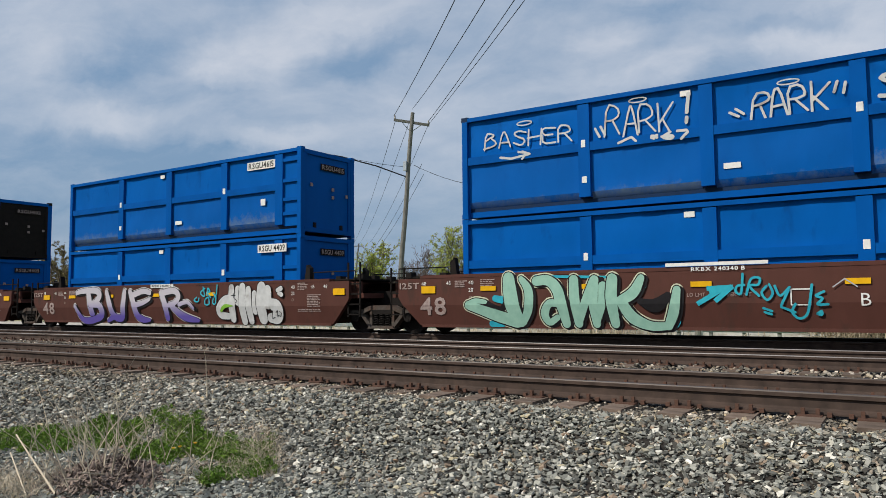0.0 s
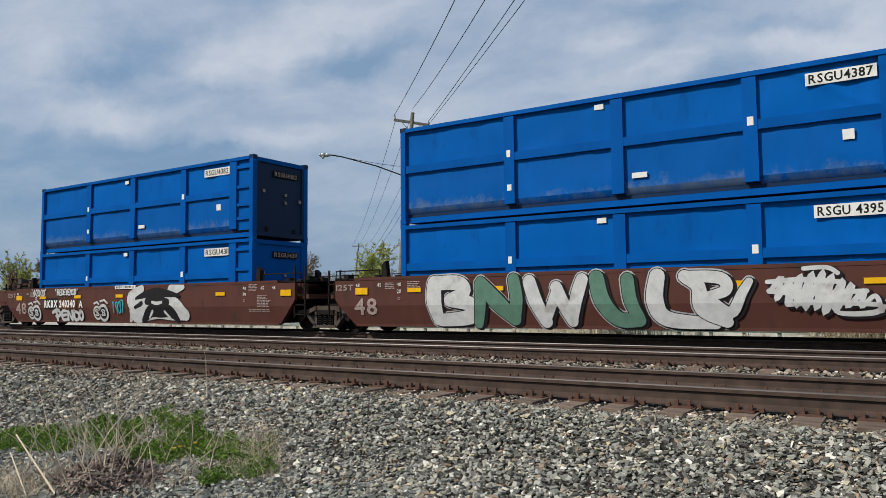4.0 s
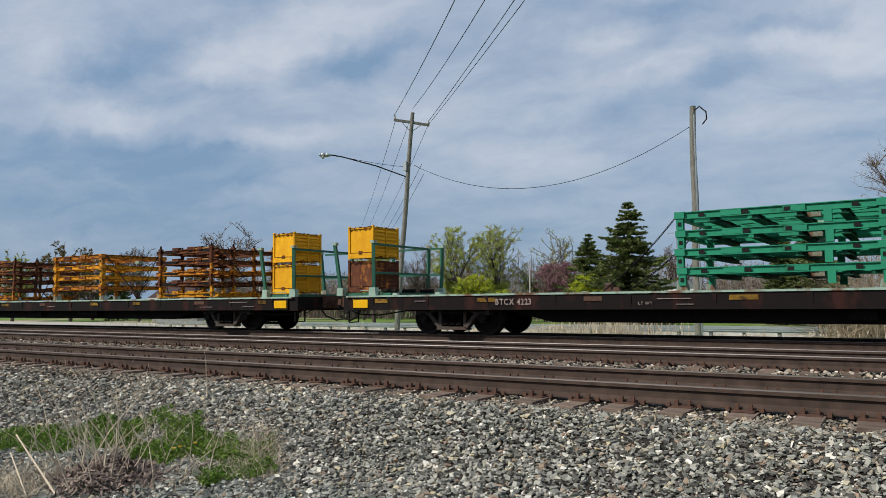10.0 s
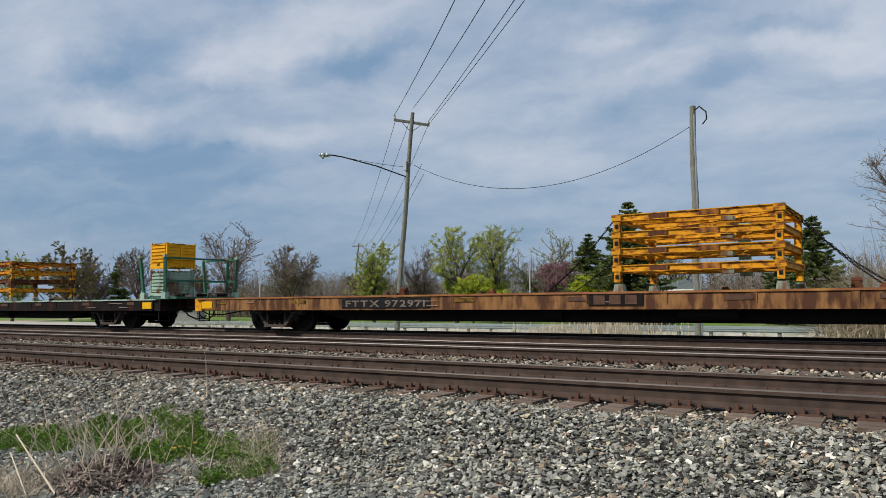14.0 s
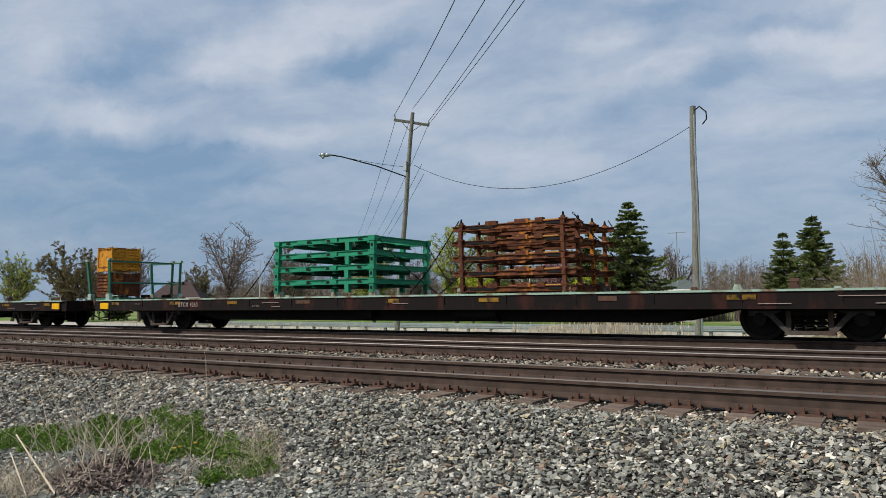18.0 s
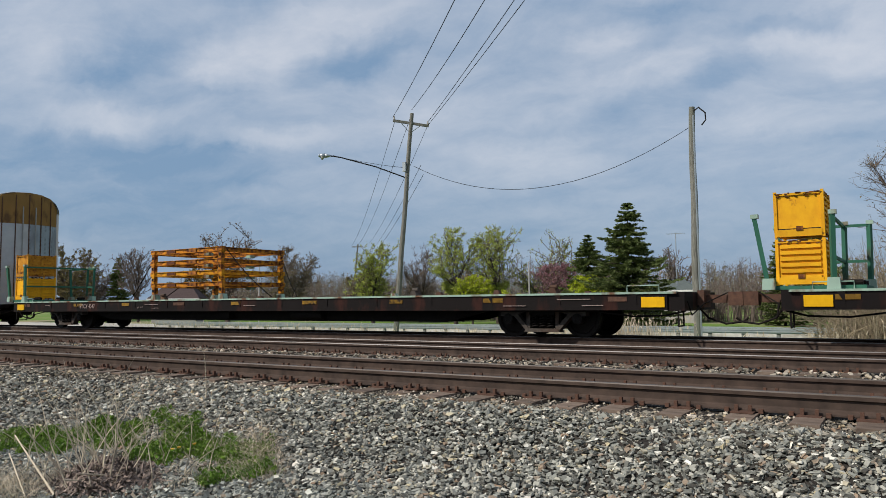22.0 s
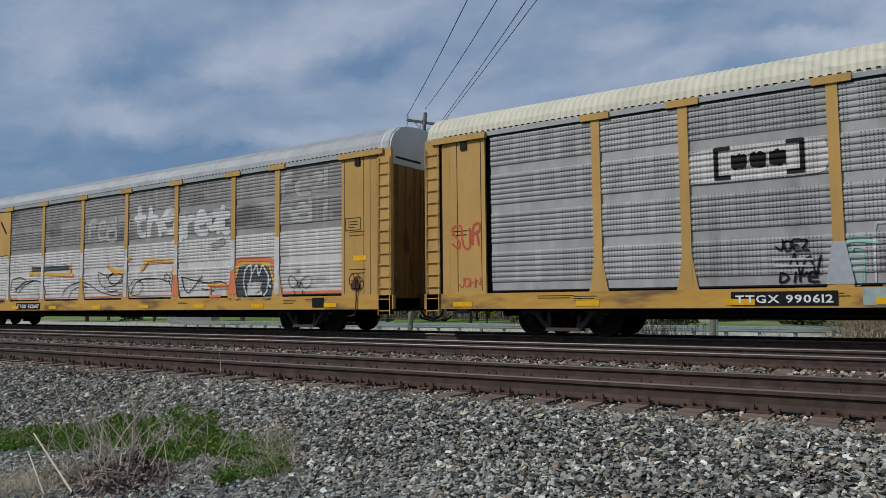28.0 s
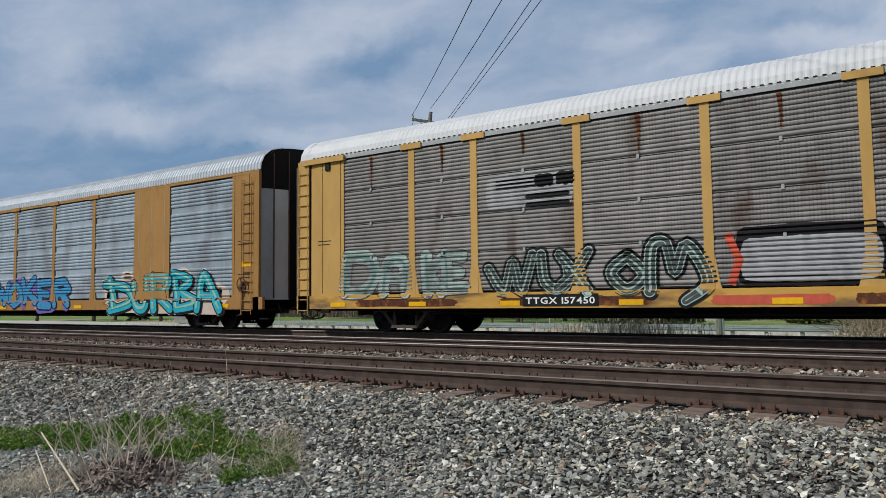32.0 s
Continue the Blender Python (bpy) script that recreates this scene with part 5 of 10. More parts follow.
# ---- flat cars ----
FLATS = [(-99.10, "FTTX 981175", "rusty"), (-127.75, "BTCX 4223", "dark"), (-156.40, "BTCX 4236", "dark"), (-185.80, "FTTX 972971", "rusty"),
         (-214.50, "BTCX 4237", "dark"), (-243.20, "BTCX 4260", "dark"), (-272.00, "BTCX 4211", "dark"), (-300.75, "BTCX 4247", "dark")]
DECK_Z = 1.03


def flat_car(x, text, kind, seed):
    rnd = random.Random(seed)
    rusty = kind == "rusty"
    f = tagged(new("flat_car"), "long flat car with " + ("rusty yellow sides and a worn deck" if rusty else "dark brown sides and a mint-edged deck"), "rail car", "flat cars")
    side = "deckrust" if rusty else "deckdark"
    edge = "rustedge" if rusty else "mint"
    part("deck", box(B(), -13.3, 13.3, -1.33, 1.33, 0.94, 1.02), "deckwood", f)
    for s in (-1, 1):
        part("side_sill", box(B(), -13.1, 13.1, s * 1.37 - 0.03, s * 1.37 + 0.03, 0.66, 0.985), side, f, "steel side sill with small marks")
        part("sill_flange", box(B(), -13.1, 13.1, s * 1.32 - 0.10, s * 1.32 + 0.10, 0.64, 0.66), side, f)
        part("deck_edge", box(B(), -13.3, 13.3, s * 1.34 - 0.09, s * 1.34 + 0.09, 0.985, 1.03), edge, f, "worn painted deck edge")
        n = 15
        for k in range(n):
            xx = -12.4 + 24.8 * k / (n - 1)
            part("gusset", prism(B(), [(xx - 0.09, 0.985), (xx + 0.05, 0.985), (xx + 0.05, 0.76)], s * 1.405 - 0.012, s * 1.405 + 0.012), side, f)
        for k in range(9):
            xx = -12.3 + 3.02 * k + rnd.uniform(-0.25, 0.25)
            part("reflector", box(B(), xx, xx + (0.55 if k % 2 else 0.42), s * 1.402 - 0.014, s * 1.402 + 0.014, 0.83, 0.93), "amber" if rnd.random() < 0.6 else "plate", f)
    # fish-belly centre sill and cross bearers
    bm = B()
    for s in (-1, 1):
        prism(bm, [(-12.9, 0.94), (12.9, 0.94), (12.9, 0.70), (8.75, 0.66), (7.3, 0.34), (-7.3, 0.34), (-8.75, 0.66), (-12.9, 0.70)], s * 0.95 - 0.03, s * 0.95 + 0.03)
    box(bm, -7.2, 7.2, -0.95, 0.95, 0.34, 0.37)
    part("centre_sill", bm, "dark", f)
    for k in range(15):
        xx = -11.9 + 1.7 * k
        part("cross_bearer", box(B(), xx - 0.06, xx + 0.06, -1.33, 1.33, 0.70, 0.94), "dark", f)
    bm = rod(B(), (2.0, -1.1, 0.55), (3.2, -1.1, 0.55), 0.16, 12)
    part("brake_reservoir", bm, "dark", f)
    part("valve_box", box(B(), -1.2, -0.7, -1.2, -0.9, 0.42, 0.75), "dark", f)
    for s in (-1, 1):
        part("bolster_end", box(B(), s * 10.06 - 0.30, s * 10.06 + 0.30, -1.36, 1.36, 0.68, 0.94), "dark", f)
        part("end_sill", box(B(), min(s * 13.1, s * 13.45), max(s * 13.1, s * 13.45), -1.36, 1.36, 0.62, 1.02), "yellow" if rusty else "deckdark", f)
        part("end_reflector", box(B(), min(s * 12.55, s * 13.05), max(s * 12.55, s * 13.05), -1.425, -1.385, 0.70, 0.92), "patch", f, "yellow reflector plate")
        bm = B()
        for y in (-1.30, -0.9):
            bar(bm, (s * 13.3, y, 0.30), (s * 13.3, y, 0.7), 0.03, 0.03)
        bar(bm, (s * 13.3, -1.30, 0.30), (s * 13.3, -0.9, 0.30), 0.03, 0.03)
        part("sill_step", bm, "dark", f)
        part("grab_iron", tube([(s * 12.2, -1.28, 1.03), (s * 12.2, -1.28, 1.17), (s * 12.9, -1.28, 1.17), (s * 12.9, -1.28, 1.03)], 0.013, 5), "mint" if not rusty else "dark", f)
        coupler(f, s * 13.45, s)
        bm = B()
        pts = [(s * 9.0, -1.2, 0.62), (s * 11.4, -1.2, 0.62), (s * 12.3, -1.2, 0.50), (s * 13.0, -1.2, 0.52), (s * 13.4, -1.1, 0.62)]
        part("brake_pipe", tube(pts, 0.02, 5), "dark", f)
    # small pedestals, hitches and tie-down brackets along the deck
    for k in range(16):
        xx = -12.0 + 1.6 * k + rnd.uniform(-0.3, 0.3)
        yy = rnd.choice((-1.15, -1.1, 0.9, 1.1))
        h = rnd.uniform(0.03, 0.11)
        bm = prism(B(), [(xx - 0.10, 1.02), (xx + 0.10, 1.02), (xx + 0.045, 1.03 + h), (xx - 0.06, 1.03 + h)], yy - 0.06, yy + 0.06)
        part("tie_down", bm, rnd.choice(("mint", "plate", "plate")) if not rusty else rnd.choice(("plate", "rustframe")), f)
    for xx in (-6.5, 5.2, 9.6):
        bm = prism(B(), [(xx - 0.13, 1.02), (xx + 0.13, 1.02), (xx + 0.06, 1.20), (xx - 0.08, 1.20)], 0.5, 0.75)
        rod(bm, (xx - 0.10, 0.62, 1.22), (xx + 0.10, 0.62, 1.22), 0.06, 8)
        part("pedestal", bm, "rustframe" if rusty else "truck", f)
    if rusty:
        part("number_band", box(B(), -7.15, -4.2, -1.428, -1.402, 0.68, 0.96), "black", f)
        letters(text, 0.24, "faded" if x > -110 else "oldletter", f, -7.0, -1.432, 0.73, bold=0.006, width=2.65)
    else:
        letters(text, 0.20, "faded", f, -8.60, -1.432, 0.76, bold=0.004, width=0.95)
        letters("LT WT", 0.09, "faded", f, -5.1, -1.432, 0.74, width=0.3)
    for xx, z, wd in ((-4.7, 0.86, 0.7), (-4.3, 0.74, 0.35), (9.2, 0.74, 0.6), (10.6, 0.88, 0.8), (0.2, 0.8, 0.5), (11.2, 0.74, 0.5), (-11.0, 0.86, 0.35)):
        part("small_mark", box(B(), xx, xx + wd, -1.430, -1.420, z, z + 0.014), "faded", f)
    return rides(f, x)


for k, (x, text, kind) in enumerate(FLATS):
    car = flat_car(x, text, kind, 60 + k)
    truck(car, 10.06, x)
    truck(car, -10.06, x)


# ---- load frames, boxes and racks on the flat cars ----
FRAMES = {}


def load_frame(style, length, colour):
    """One steel load frame, 0.40 high on its base z = 0: beams at the top, corner posts below."""
    key = (style, length, colour)
    if key in FRAMES:
        return FRAMES[key]
    words = {"yellow": "yellow-orange", "orange": "worn orange", "rustframe": "rusty brown", "green": "green", "bluegrey": "blue-grey"}[colour]
    f = tagged(new("load_frame"), words + " steel load frame in a pile on a flat car", "load frame", "stacked load frames")
    h, hy = length / 2, 1.28
    dark = "rustframe" if colour != "green" else "green"

    def beam(bm, a, b, w=0.09, hh=0.14):
        bar(bm, a, b, w * 0.4, hh)
        for dz in (-hh / 2, hh / 2):
            bar(bm, Vector(a) + Vector((0, 0, dz)), Vector(b) + Vector((0, 0, dz)), w, 0.018)
        return bm

    top = style == "post_top"
    if style == "plain":
        for s in (-1, 1):
            part("side_beam", beam(B(), (-h, s * hy, 0.30), (h, s * hy, 0.30), 0.11, 0.13), colour, f)
            part("end_beam", beam(B(), (s * (h - 0.06), -hy, 0.29), (s * (h - 0.06), hy, 0.29), 0.11, 0.12), colour, f)
            for x in (-0.42 * h, 0.18 * h):
                part("fork_pocket", box(B(), x - 0.2, x + 0.2, s * hy - 0.06, s * hy + 0.06, 0.25, 0.35), dark, f)
            for x in (-h + 0.1, h - 0.1):
                bm = box(B(), x - 0.07, x + 0.07, s * hy - 0.07, s * hy + 0.07, 0.0, 0.24)
                box(bm, x - 0.105, x + 0.105, s * hy - 0.09, s * hy + 0.09, 0.235, 0.375)
                part("corner_post", bm, colour, f)
                part("post_slot", box(B(), x - 0.035, x + 0.035, s * (hy + 0.08) - 0.004, s * (hy + 0.08) + 0.004, 0.08, 0.16), "black", f)
            part("brace", beam(B(), (-h + 0.2, -hy * s * 0.9, 0.27), (h - 0.2, hy * s * 0.9, 0.27), 0.08, 0.09), colour, f)
            part("inner_beam", beam(B(), (-h + 0.1, s * 0.45, 0.28), (h - 0.1, s * 0.45, 0.28), 0.08, 0.10), colour, f)
            part("pad", box(B(), 0.34 * h - 0.12, 0.34 * h + 0.12, s * hy * 0.7 - 0.1, s * hy * 0.7 + 0.1, 0.14, 0.23), "mint", f)
        if colour == "green":
            for s in (-1, 1):
                part("middle_post", box(B(), 0.48 * h - 0.07, 0.48 * h + 0.07, s * hy - 0.06, s * hy + 0.06, 0.0, 0.24), colour, f)
                for x in (-0.72 * h, -0.28 * h, 0.12 * h, 0.72 * h):
                    part("slot", box(B(), x - 0.06, x + 0.06, s * (hy + 0.058) - 0.004, s * (hy + 0.058) + 0.004, 0.255, 0.335), "black", f)
            # beams across the inside, in the green that is darkened for shade
            for x in (-0.62 * h, -0.2 * h, 0.22 * h, 0.62 * h):
                part("cross_beam", beam(B(), (x, -hy, 0.20), (x, hy, 0.20), 0.16, 0.10), "greenshade", f)
    else:
        for s in (-1, 1):
            part("side_beam", beam(B(), (-h - 0.12, s * hy, 0.06), (h + 0.12, s * hy, 0.06), 0.12, 0.11), colour, f)
            part("end_beam", beam(B(), (s * (h - 0.15), -hy - 0.1, 0.05), (s * (h - 0.15), hy + 0.1, 0.05), 0.12, 0.10), colour, f)
            for y in (-1.33, -0.45, 0.45, 1.33):
                px, up = s * (h - 0.15), 0.20 if top else 0.36
                post = part("post", box(B(), px - 0.045, px + 0.045, y - 0.045, y + 0.045, 0.0, up), "orange" if (y > 0 and s > 0) else colour, f)
                if top:
                    part("post_tip", rod(B(), (px, y, up), (px, y, up + 0.10), 0.04, 6, 0.018), "dark", post)
                part("corner_plate", box(B(), px - 0.09, px + 0.09, y - 0.055, y + 0.055, 0.13, 0.16), colour, f)
            part("wear_strip", box(B(), -0.05 * h, h - 0.05, s * hy - 0.05, s * hy + 0.05, 0.125, 0.15), "rustedge" if colour == "rustframe" else colour, f, "lighter worn strip along the beam")
            part("slot", box(B(), -h + 0.35, -0.3 * h, s * (hy + 0.062) - 0.003, s * (hy + 0.062) + 0.003, 0.03, 0.085), "black", f)
            part("slot", box(B(), 0.62 * h, 0.86 * h, s * (hy + 0.062) - 0.003, s * (hy + 0.062) + 0.003, 0.03, 0.085), "black", f)
            for x, d in ((-0.35 * h, 0.3), (0.2 * h, 0.36), (0.5 * h, 0.2)):
                part("cradle", box(B(), x - d / 2, x + d / 2, s * hy - 0.07, s * hy + 0.07, 0.09, 0.20), colour, f)
            part("inner_beam", beam(B(), (-h, s * 0.5, 0.07), (h, s * 0.5, 0.07), 0.10, 0.10), colour, f)
            part("brace", beam(B(), (-h + 0.2, -hy * s, 0.08), (h - 0.2, hy * s, 0.08), 0.08, 0.08), colour, f)
    FRAMES[key] = f
    f["proto"] = 1
    return f


STACK_Y = -0.03
CHAINS = []


def stack(x, length, colours, style="plain", base=0.14, pitch=None, top=None):
    """Frames piled on the deck, with a pair of feet under the lowest."""
    z = DECK_Z + base
    rnd = random.Random(int(-x * 10))
    pitch = pitch or 0.385
    for k, c in enumerate(colours):
        proto = load_frame("post_top" if style == "post" and k == len(colours) - 1 else style, length, c)
        if "proto" in proto:
            del proto["proto"]
            ob = proto
        else:
            ob = copy_thing(proto, Matrix())
        rides(ob, x + rnd.uniform(-0.03, 0.03), STACK_Y + rnd.uniform(-0.02, 0.02), z + k * pitch)
    for s in (-1, 1):
        for t in (-1, 1):
            foot = tagged(new("support_block", block_mesh()), "mint-green steel block under piled load frames", "support block", "support blocks")
            rides(foot, x + s * (length / 2 - 0.1), t * 1.25, DECK_Z)
    for s in (-1, 1):
        CHAINS.append((x + s * length / 2, z + len(colours) * pitch - 0.1, s))


BLOCK = []


def block_mesh():
    if not BLOCK:
        bm = prism(B(), [(-0.12, 0), (0.12, 0), (0.09, 0.16), (-0.09, 0.16)], -0.10, 0.10)
        me = bpy.data.meshes.new("support_block")
        bm.to_mesh(me)
        me.materials.append(M["mint"])
        BLOCK.append(me)
    return BLOCK[0]


BOXES = {}


def steel_box(colour, ribbed=False):
    """A ribbed steel bin, 0.88 long, 1.2 deep, 0.90 high, plain at the near side."""
    if (colour, ribbed) in BOXES:
        return copy_thing(BOXES[colour, ribbed], Matrix())
    b = tagged(new("steel_bin"), {"yellow": "bright yellow", "orange": "worn orange", "rustframe": "rusty", "mint": "mint green"}[colour] + " ribbed steel bin standing in a rack", "bin", "steel bins")
    key = colour
    colour = {"yellow": "binyellow", "orange": "binorange"}.get(colour, colour)
    part("shell", box(B(), -0.42, 0.42, -0.56, 0.56, 0.05, 0.86), colour, b)
    for k in range(7):
        z = 0.12 + 0.105 * k
        for s in (-1, 1):
            for y in (-0.28, 0.28):
                part("rib", box(B(), s * 0.42 - 0.03, s * 0.42 + 0.03, y - 0.24, y + 0.24, z, z + 0.05), colour, b)
    for s in (-1, 1):
        for t in (-1, 1):
            part("corner_post", box(B(), s * 0.42 - 0.03, s * 0.42 + 0.03, t * 0.56 - 0.03, t * 0.56 + 0.03, 0.0, 0.92), colour, b)
    for k in range(6 if ribbed else 0):
        part("rib", box(B(), -0.36, 0.36, -0.60, -0.55, 0.13 + 0.12 * k, 0.20 + 0.12 * k), colour, b)
    for s in (-1, 1):
        part("divider", box(B(), s * 0.42 - 0.034, s * 0.42 + 0.034, -0.035, 0.035, 0.06, 0.86), colour, b)
    part("lid_rim", box(B(), -0.45, 0.45, -0.59, 0.59, 0.84, 0.885), colour, b)
    part("front_lip", box(B(), -0.40, 0.40, -0.60, -0.56, 0.02, 0.16), colour, b)
    part("door_seam", box(B(), -0.38, 0.38, -0.5665, -0.555, 0.162, 0.182), "black", b)
    part("latch", box(B(), -0.05, 0.07, -0.615, -0.59, 0.13, 0.22), "rustframe", b)
    rr = random.Random(len(BOXES) + 3)
    bm = B()
    for k in range(34):
        u, w = rr.uniform(-0.44, 0.40), rr.uniform(0.02, 0.07)
        z, h = rr.choice((0.868, 0.868, 0.85, 0.05)), rr.uniform(0.008, 0.030)
        box(bm, u, u + w, -0.598, -0.57, z, z + h)
        box(bm, -0.455, -0.42, u, u + w, z, z + h)
        box(bm, 0.42, 0.455, u, u + w, z, z + h)
    for z in (0.02, 0.82):
        for k in range(5):
            u = -0.40 + 0.17 * k
            box(bm, u, u + rr.uniform(0.02, 0.09), -0.592, -0.56, z - 0.01, z + rr.uniform(0.0, 0.02))
    part("bent_edge", bm, "rustframe", b, "rusty bent edges")["kind"] = "stuff"
    BOXES[key, ribbed] = b
    return b


RACKS = []


def box_rack(colour, open_end=True):
    """Open rack with four leaning posts and a platform frame; the bins stand in its near half."""
    key = (colour, open_end)
    for c, r in RACKS:
        if c == key:
            return copy_thing(r, Matrix())
    r = tagged(new("bin_rack"), {"green_post": "green", "dark": "black"}[colour] + " steel post rack holding bins on a flat car", "rack", "bin racks")
    for x, s in ((-0.62, -1), (0.52, -1), (-0.62, 1), (0.52, 1)) + (((1.0, 1),) if open_end else ()):
        part("post", bar(B(), (x, s * 1.30, 0.0), (x - (0.22 if x < 0 else -0.02), s * 1.34, 1.45), 0.085, 0.085), colour, r)
        part("post_foot", prism(B(), [(x - 0.12, 0), (x + 0.12, 0), (x + 0.10, 0.22), (x - 0.10, 0.22)], s * 1.30 - 0.08, s * 1.30 + 0.08), "mint", r)
        part("post_cap", box(B(), x - (0.28 if x < 0 else 0.04), x - (0.14 if x < 0 else -0.10), s * 1.34 - 0.06, s * 1.34 + 0.06, 1.42, 1.50), "mint" if colour != "dark" else colour, r)
    for z in (0.62, 1.40):
        part("side_rail", bar(B(), (-0.62, 1.32, z), (1.0 if open_end else 0.52, 1.32, z), 0.05, 0.06), colour, r)
        part("end_rail", bar(B(), (0.52, -1.32, z), (0.52, 1.32, z), 0.05, 0.06), colour, r)
    part("base_frame", box(B(), -0.6, 1.05 if open_end else 0.55, -1.25, 1.25, 0.0, 0.07), colour, r)
    for y in (-0.9, 0.0, 0.9) if open_end else ():
        part("cross_tube", rod(B(), (0.55, y, 0.12), (0.98, y, 0.12), 0.06, 8), "dark", r)
    RACKS.append((key, r))
    return r


def bins(x, low, high, rack="green_post", open_end=True, ribbed=False, ribbed_low=False):
    r = box_rack(rack, open_end)
    rides(r, x, 0, DECK_Z + 0.002)
    for k, c in enumerate((low, high)):
        rides(steel_box(c, ribbed or (k == 0 and ribbed_low)), x - 0.05, -0.58, DECK_Z + 0.08 + 0.94 * k)


# car by car, from the front of the train
stack(-95.22, 3.1, ["rustframe", "orange", "rustframe", "rustframe", "rustframe"], "post", 0.02, 0.36)
stack(-101.55, 3.4, ["yellow", "orange", "yellow"], "plain", 0.16, 0.38)
stack_top = load_frame("plain", 3.69, "green")
bins(-112.0, "yellow", "yellow", "dark")
stack(-124.05, 2.95, ["orange", "rustframe", "orange", "rustframe", "rustframe"], "post", 0.05, 0.36)
stack(-130.1, 3.88, ["green"] * 4, "plain", 0.10, 0.39)
bins(-140.7, "rustframe", "yellow")
bins(-143.68, "yellow", "yellow", open_end=False)
stack(-148.05, 2.9, ["yellow", "rustframe", "orange", "rustframe", "rustframe"], "post", 0.05, 0.36)
stack(-154.3, 3.25, ["orange", "yellow", "yellow", "orange"], "plain", 0.16, 0.38)
stack(-160.38, 3.3, ["orange", "rustframe", "rustframe", "rustframe", "rustframe"], "post", 0.05, 0.36)
bins(-172.8, "orange", "orange", open_end=False, ribbed=True)
stack(-183.40, 3.5, ["yellow"] * 4, "plain", 0.20, 0.37)
bins(-201.4, "mint", "yellow", ribbed=True)
stack(-212.4, 3.2, ["yellow", "rustframe", "yellow", "orange"], "plain", 0.18, 0.37)
stack(-239.5, 3.05, ["rustframe", "rustframe", "rustframe", "rustframe", "rustframe"], "post", 0.05, 0.38)
stack(-245.55, 3.8, ["green"] * 4, "plain", 0.10, 0.39)
bins(-256.4, "rustframe", "orange", ribbed_low=True)
stack(-274.40, 3.5, ["yellow", "orange", "yellow", "orange"], "plain", 0.18, 0.37)
bins(-285.05, "yellow", "yellow", ribbed_low=True)
stack(-303.40, 3.6, ["orange", "yellow", "orange", "orange"], "plain", 0.18, 0.37)
bins(-314.0, "yellow", "orange")
del stack_top["proto"]
rides(stack_top, -101.2, STACK_Y, DECK_Z + 1.27)

# ---- covered auto racks ----
def corrugated(x0, x1, z0, z1, y, bands, waves, deep=0.030, flat=0.18, n=6):
    """A side panel: bands of level waves with flat strips between."""
    bm = B()
    zs, ys = [], []
    for b in range(bands):
        a = z0 + (z1 - z0) * b / bands
        h = (z1 - z0) / bands
        zs += [a, a + flat * h]
        ys += [0, 0]
        for k in range(waves * n + 1):
            f = k / (waves * n)
            zs.append(a + h * (flat + 0.02 + (0.97 - flat) * f))
            ys.append(-deep * abs(math.sin(f * waves * math.pi)) ** 0.55)
    lo = [bm.verts.new((x0, y + d, z)) for z, d in zip(zs, ys)]
    hi = [bm.verts.new((x1, y + d, z)) for z, d in zip(zs, ys)]
    for k in range(len(zs) - 1):
        bm.faces.new((lo[k], hi[k], hi[k + 1], lo[k + 1]))
    return bm


def radial_door(a, s, prof, leaves):
    """An end door of upright leaves set on a curve in plan, under the arch of the roof."""
    def at(y):
        return s * (13.14 + 0.40 * (1 - (y / 1.46) ** 2))

    ys = [-1.46, -1.05, -0.55, 0.0, 0.55, 1.05, 1.46]
    for k, (ya, yb) in enumerate(zip(ys, ys[1:])):
        za, zb = (float(np.interp(v, [p[0] for p in prof], [p[1] for p in prof])) - 0.03 for v in (ya, yb))
        for z0, material in ((0.95, leaves[k]), (4.45, leaves[6])):
            bm = B()
            lo = [bm.verts.new((at(v) - s * d, v, z0)) for v, d in ((ya, 0), (yb, 0), (yb, 0.08), (ya, 0.08))]
            tops = (4.446, 4.446) if z0 < 1 else (max(za, 4.5), max(zb, 4.5))
            hi = [bm.verts.new((at(v) - s * d, v, z)) for v, d, z in ((ya, 0, tops[0]), (yb, 0, tops[1]), (yb, 0.08, tops[1]), (ya, 0.08, tops[0]))]
            bm.faces.new(lo)
            bm.faces.new(hi)
            for m in range(4):
                bm.faces.new((lo[m], lo[(m + 1) % 4], hi[(m + 1) % 4], hi[m]))
            bmesh.ops.recalc_face_normals(bm, faces=bm.faces)
            part("door_leaf", bm, material, a)
        part("door_hinge", rod(B(), (at(ya) + s * 0.015, ya, 1.0), (at(ya) + s * 0.015, ya, za - 0.1), 0.022, 6), "plate" if k else leaves[0], a)
        if k in (2, 3):
            part("lock_rod", rod(B(), (at((ya + yb) / 2) + s * 0.05, (ya + yb) / 2, 0.9), (at((ya + yb) / 2) + s * 0.05, (ya + yb) / 2, 5.2), 0.024, 6), "roofgrey", a)
    bm = B()
    half = [bm.verts.new((at(v), v, 0.94)) for v in ys]
    back = [bm.verts.new((s * 13.0, v, 0.94)) for v in (1.46, -1.46)]
    bm.faces.new(half + back)
    part("door_sill", bm, "dark", a)
    for k in range(10):
        part("small_mark", box(B(), min(at(0.3), at(0.3) + s * 0.03), max(at(0.3), at(0.3) + s * 0.03), 0.18, 0.42 - 0.05 * (k % 2), 2.1 + 0.09 * k, 2.13 + 0.09 * k), "black" if leaves[3] != "dark" else "faded", a)


WAVES = {("galv", "roofgalv"): (6, 0.036, 0.18), ("galvold", "rackcream"): (6, 0.032, 0.18), ("galvmid", "roofgrey"): (7, 0.022, 0.18), ("galvdark", "roofwhite"): (9, 0.042, 0.02)}


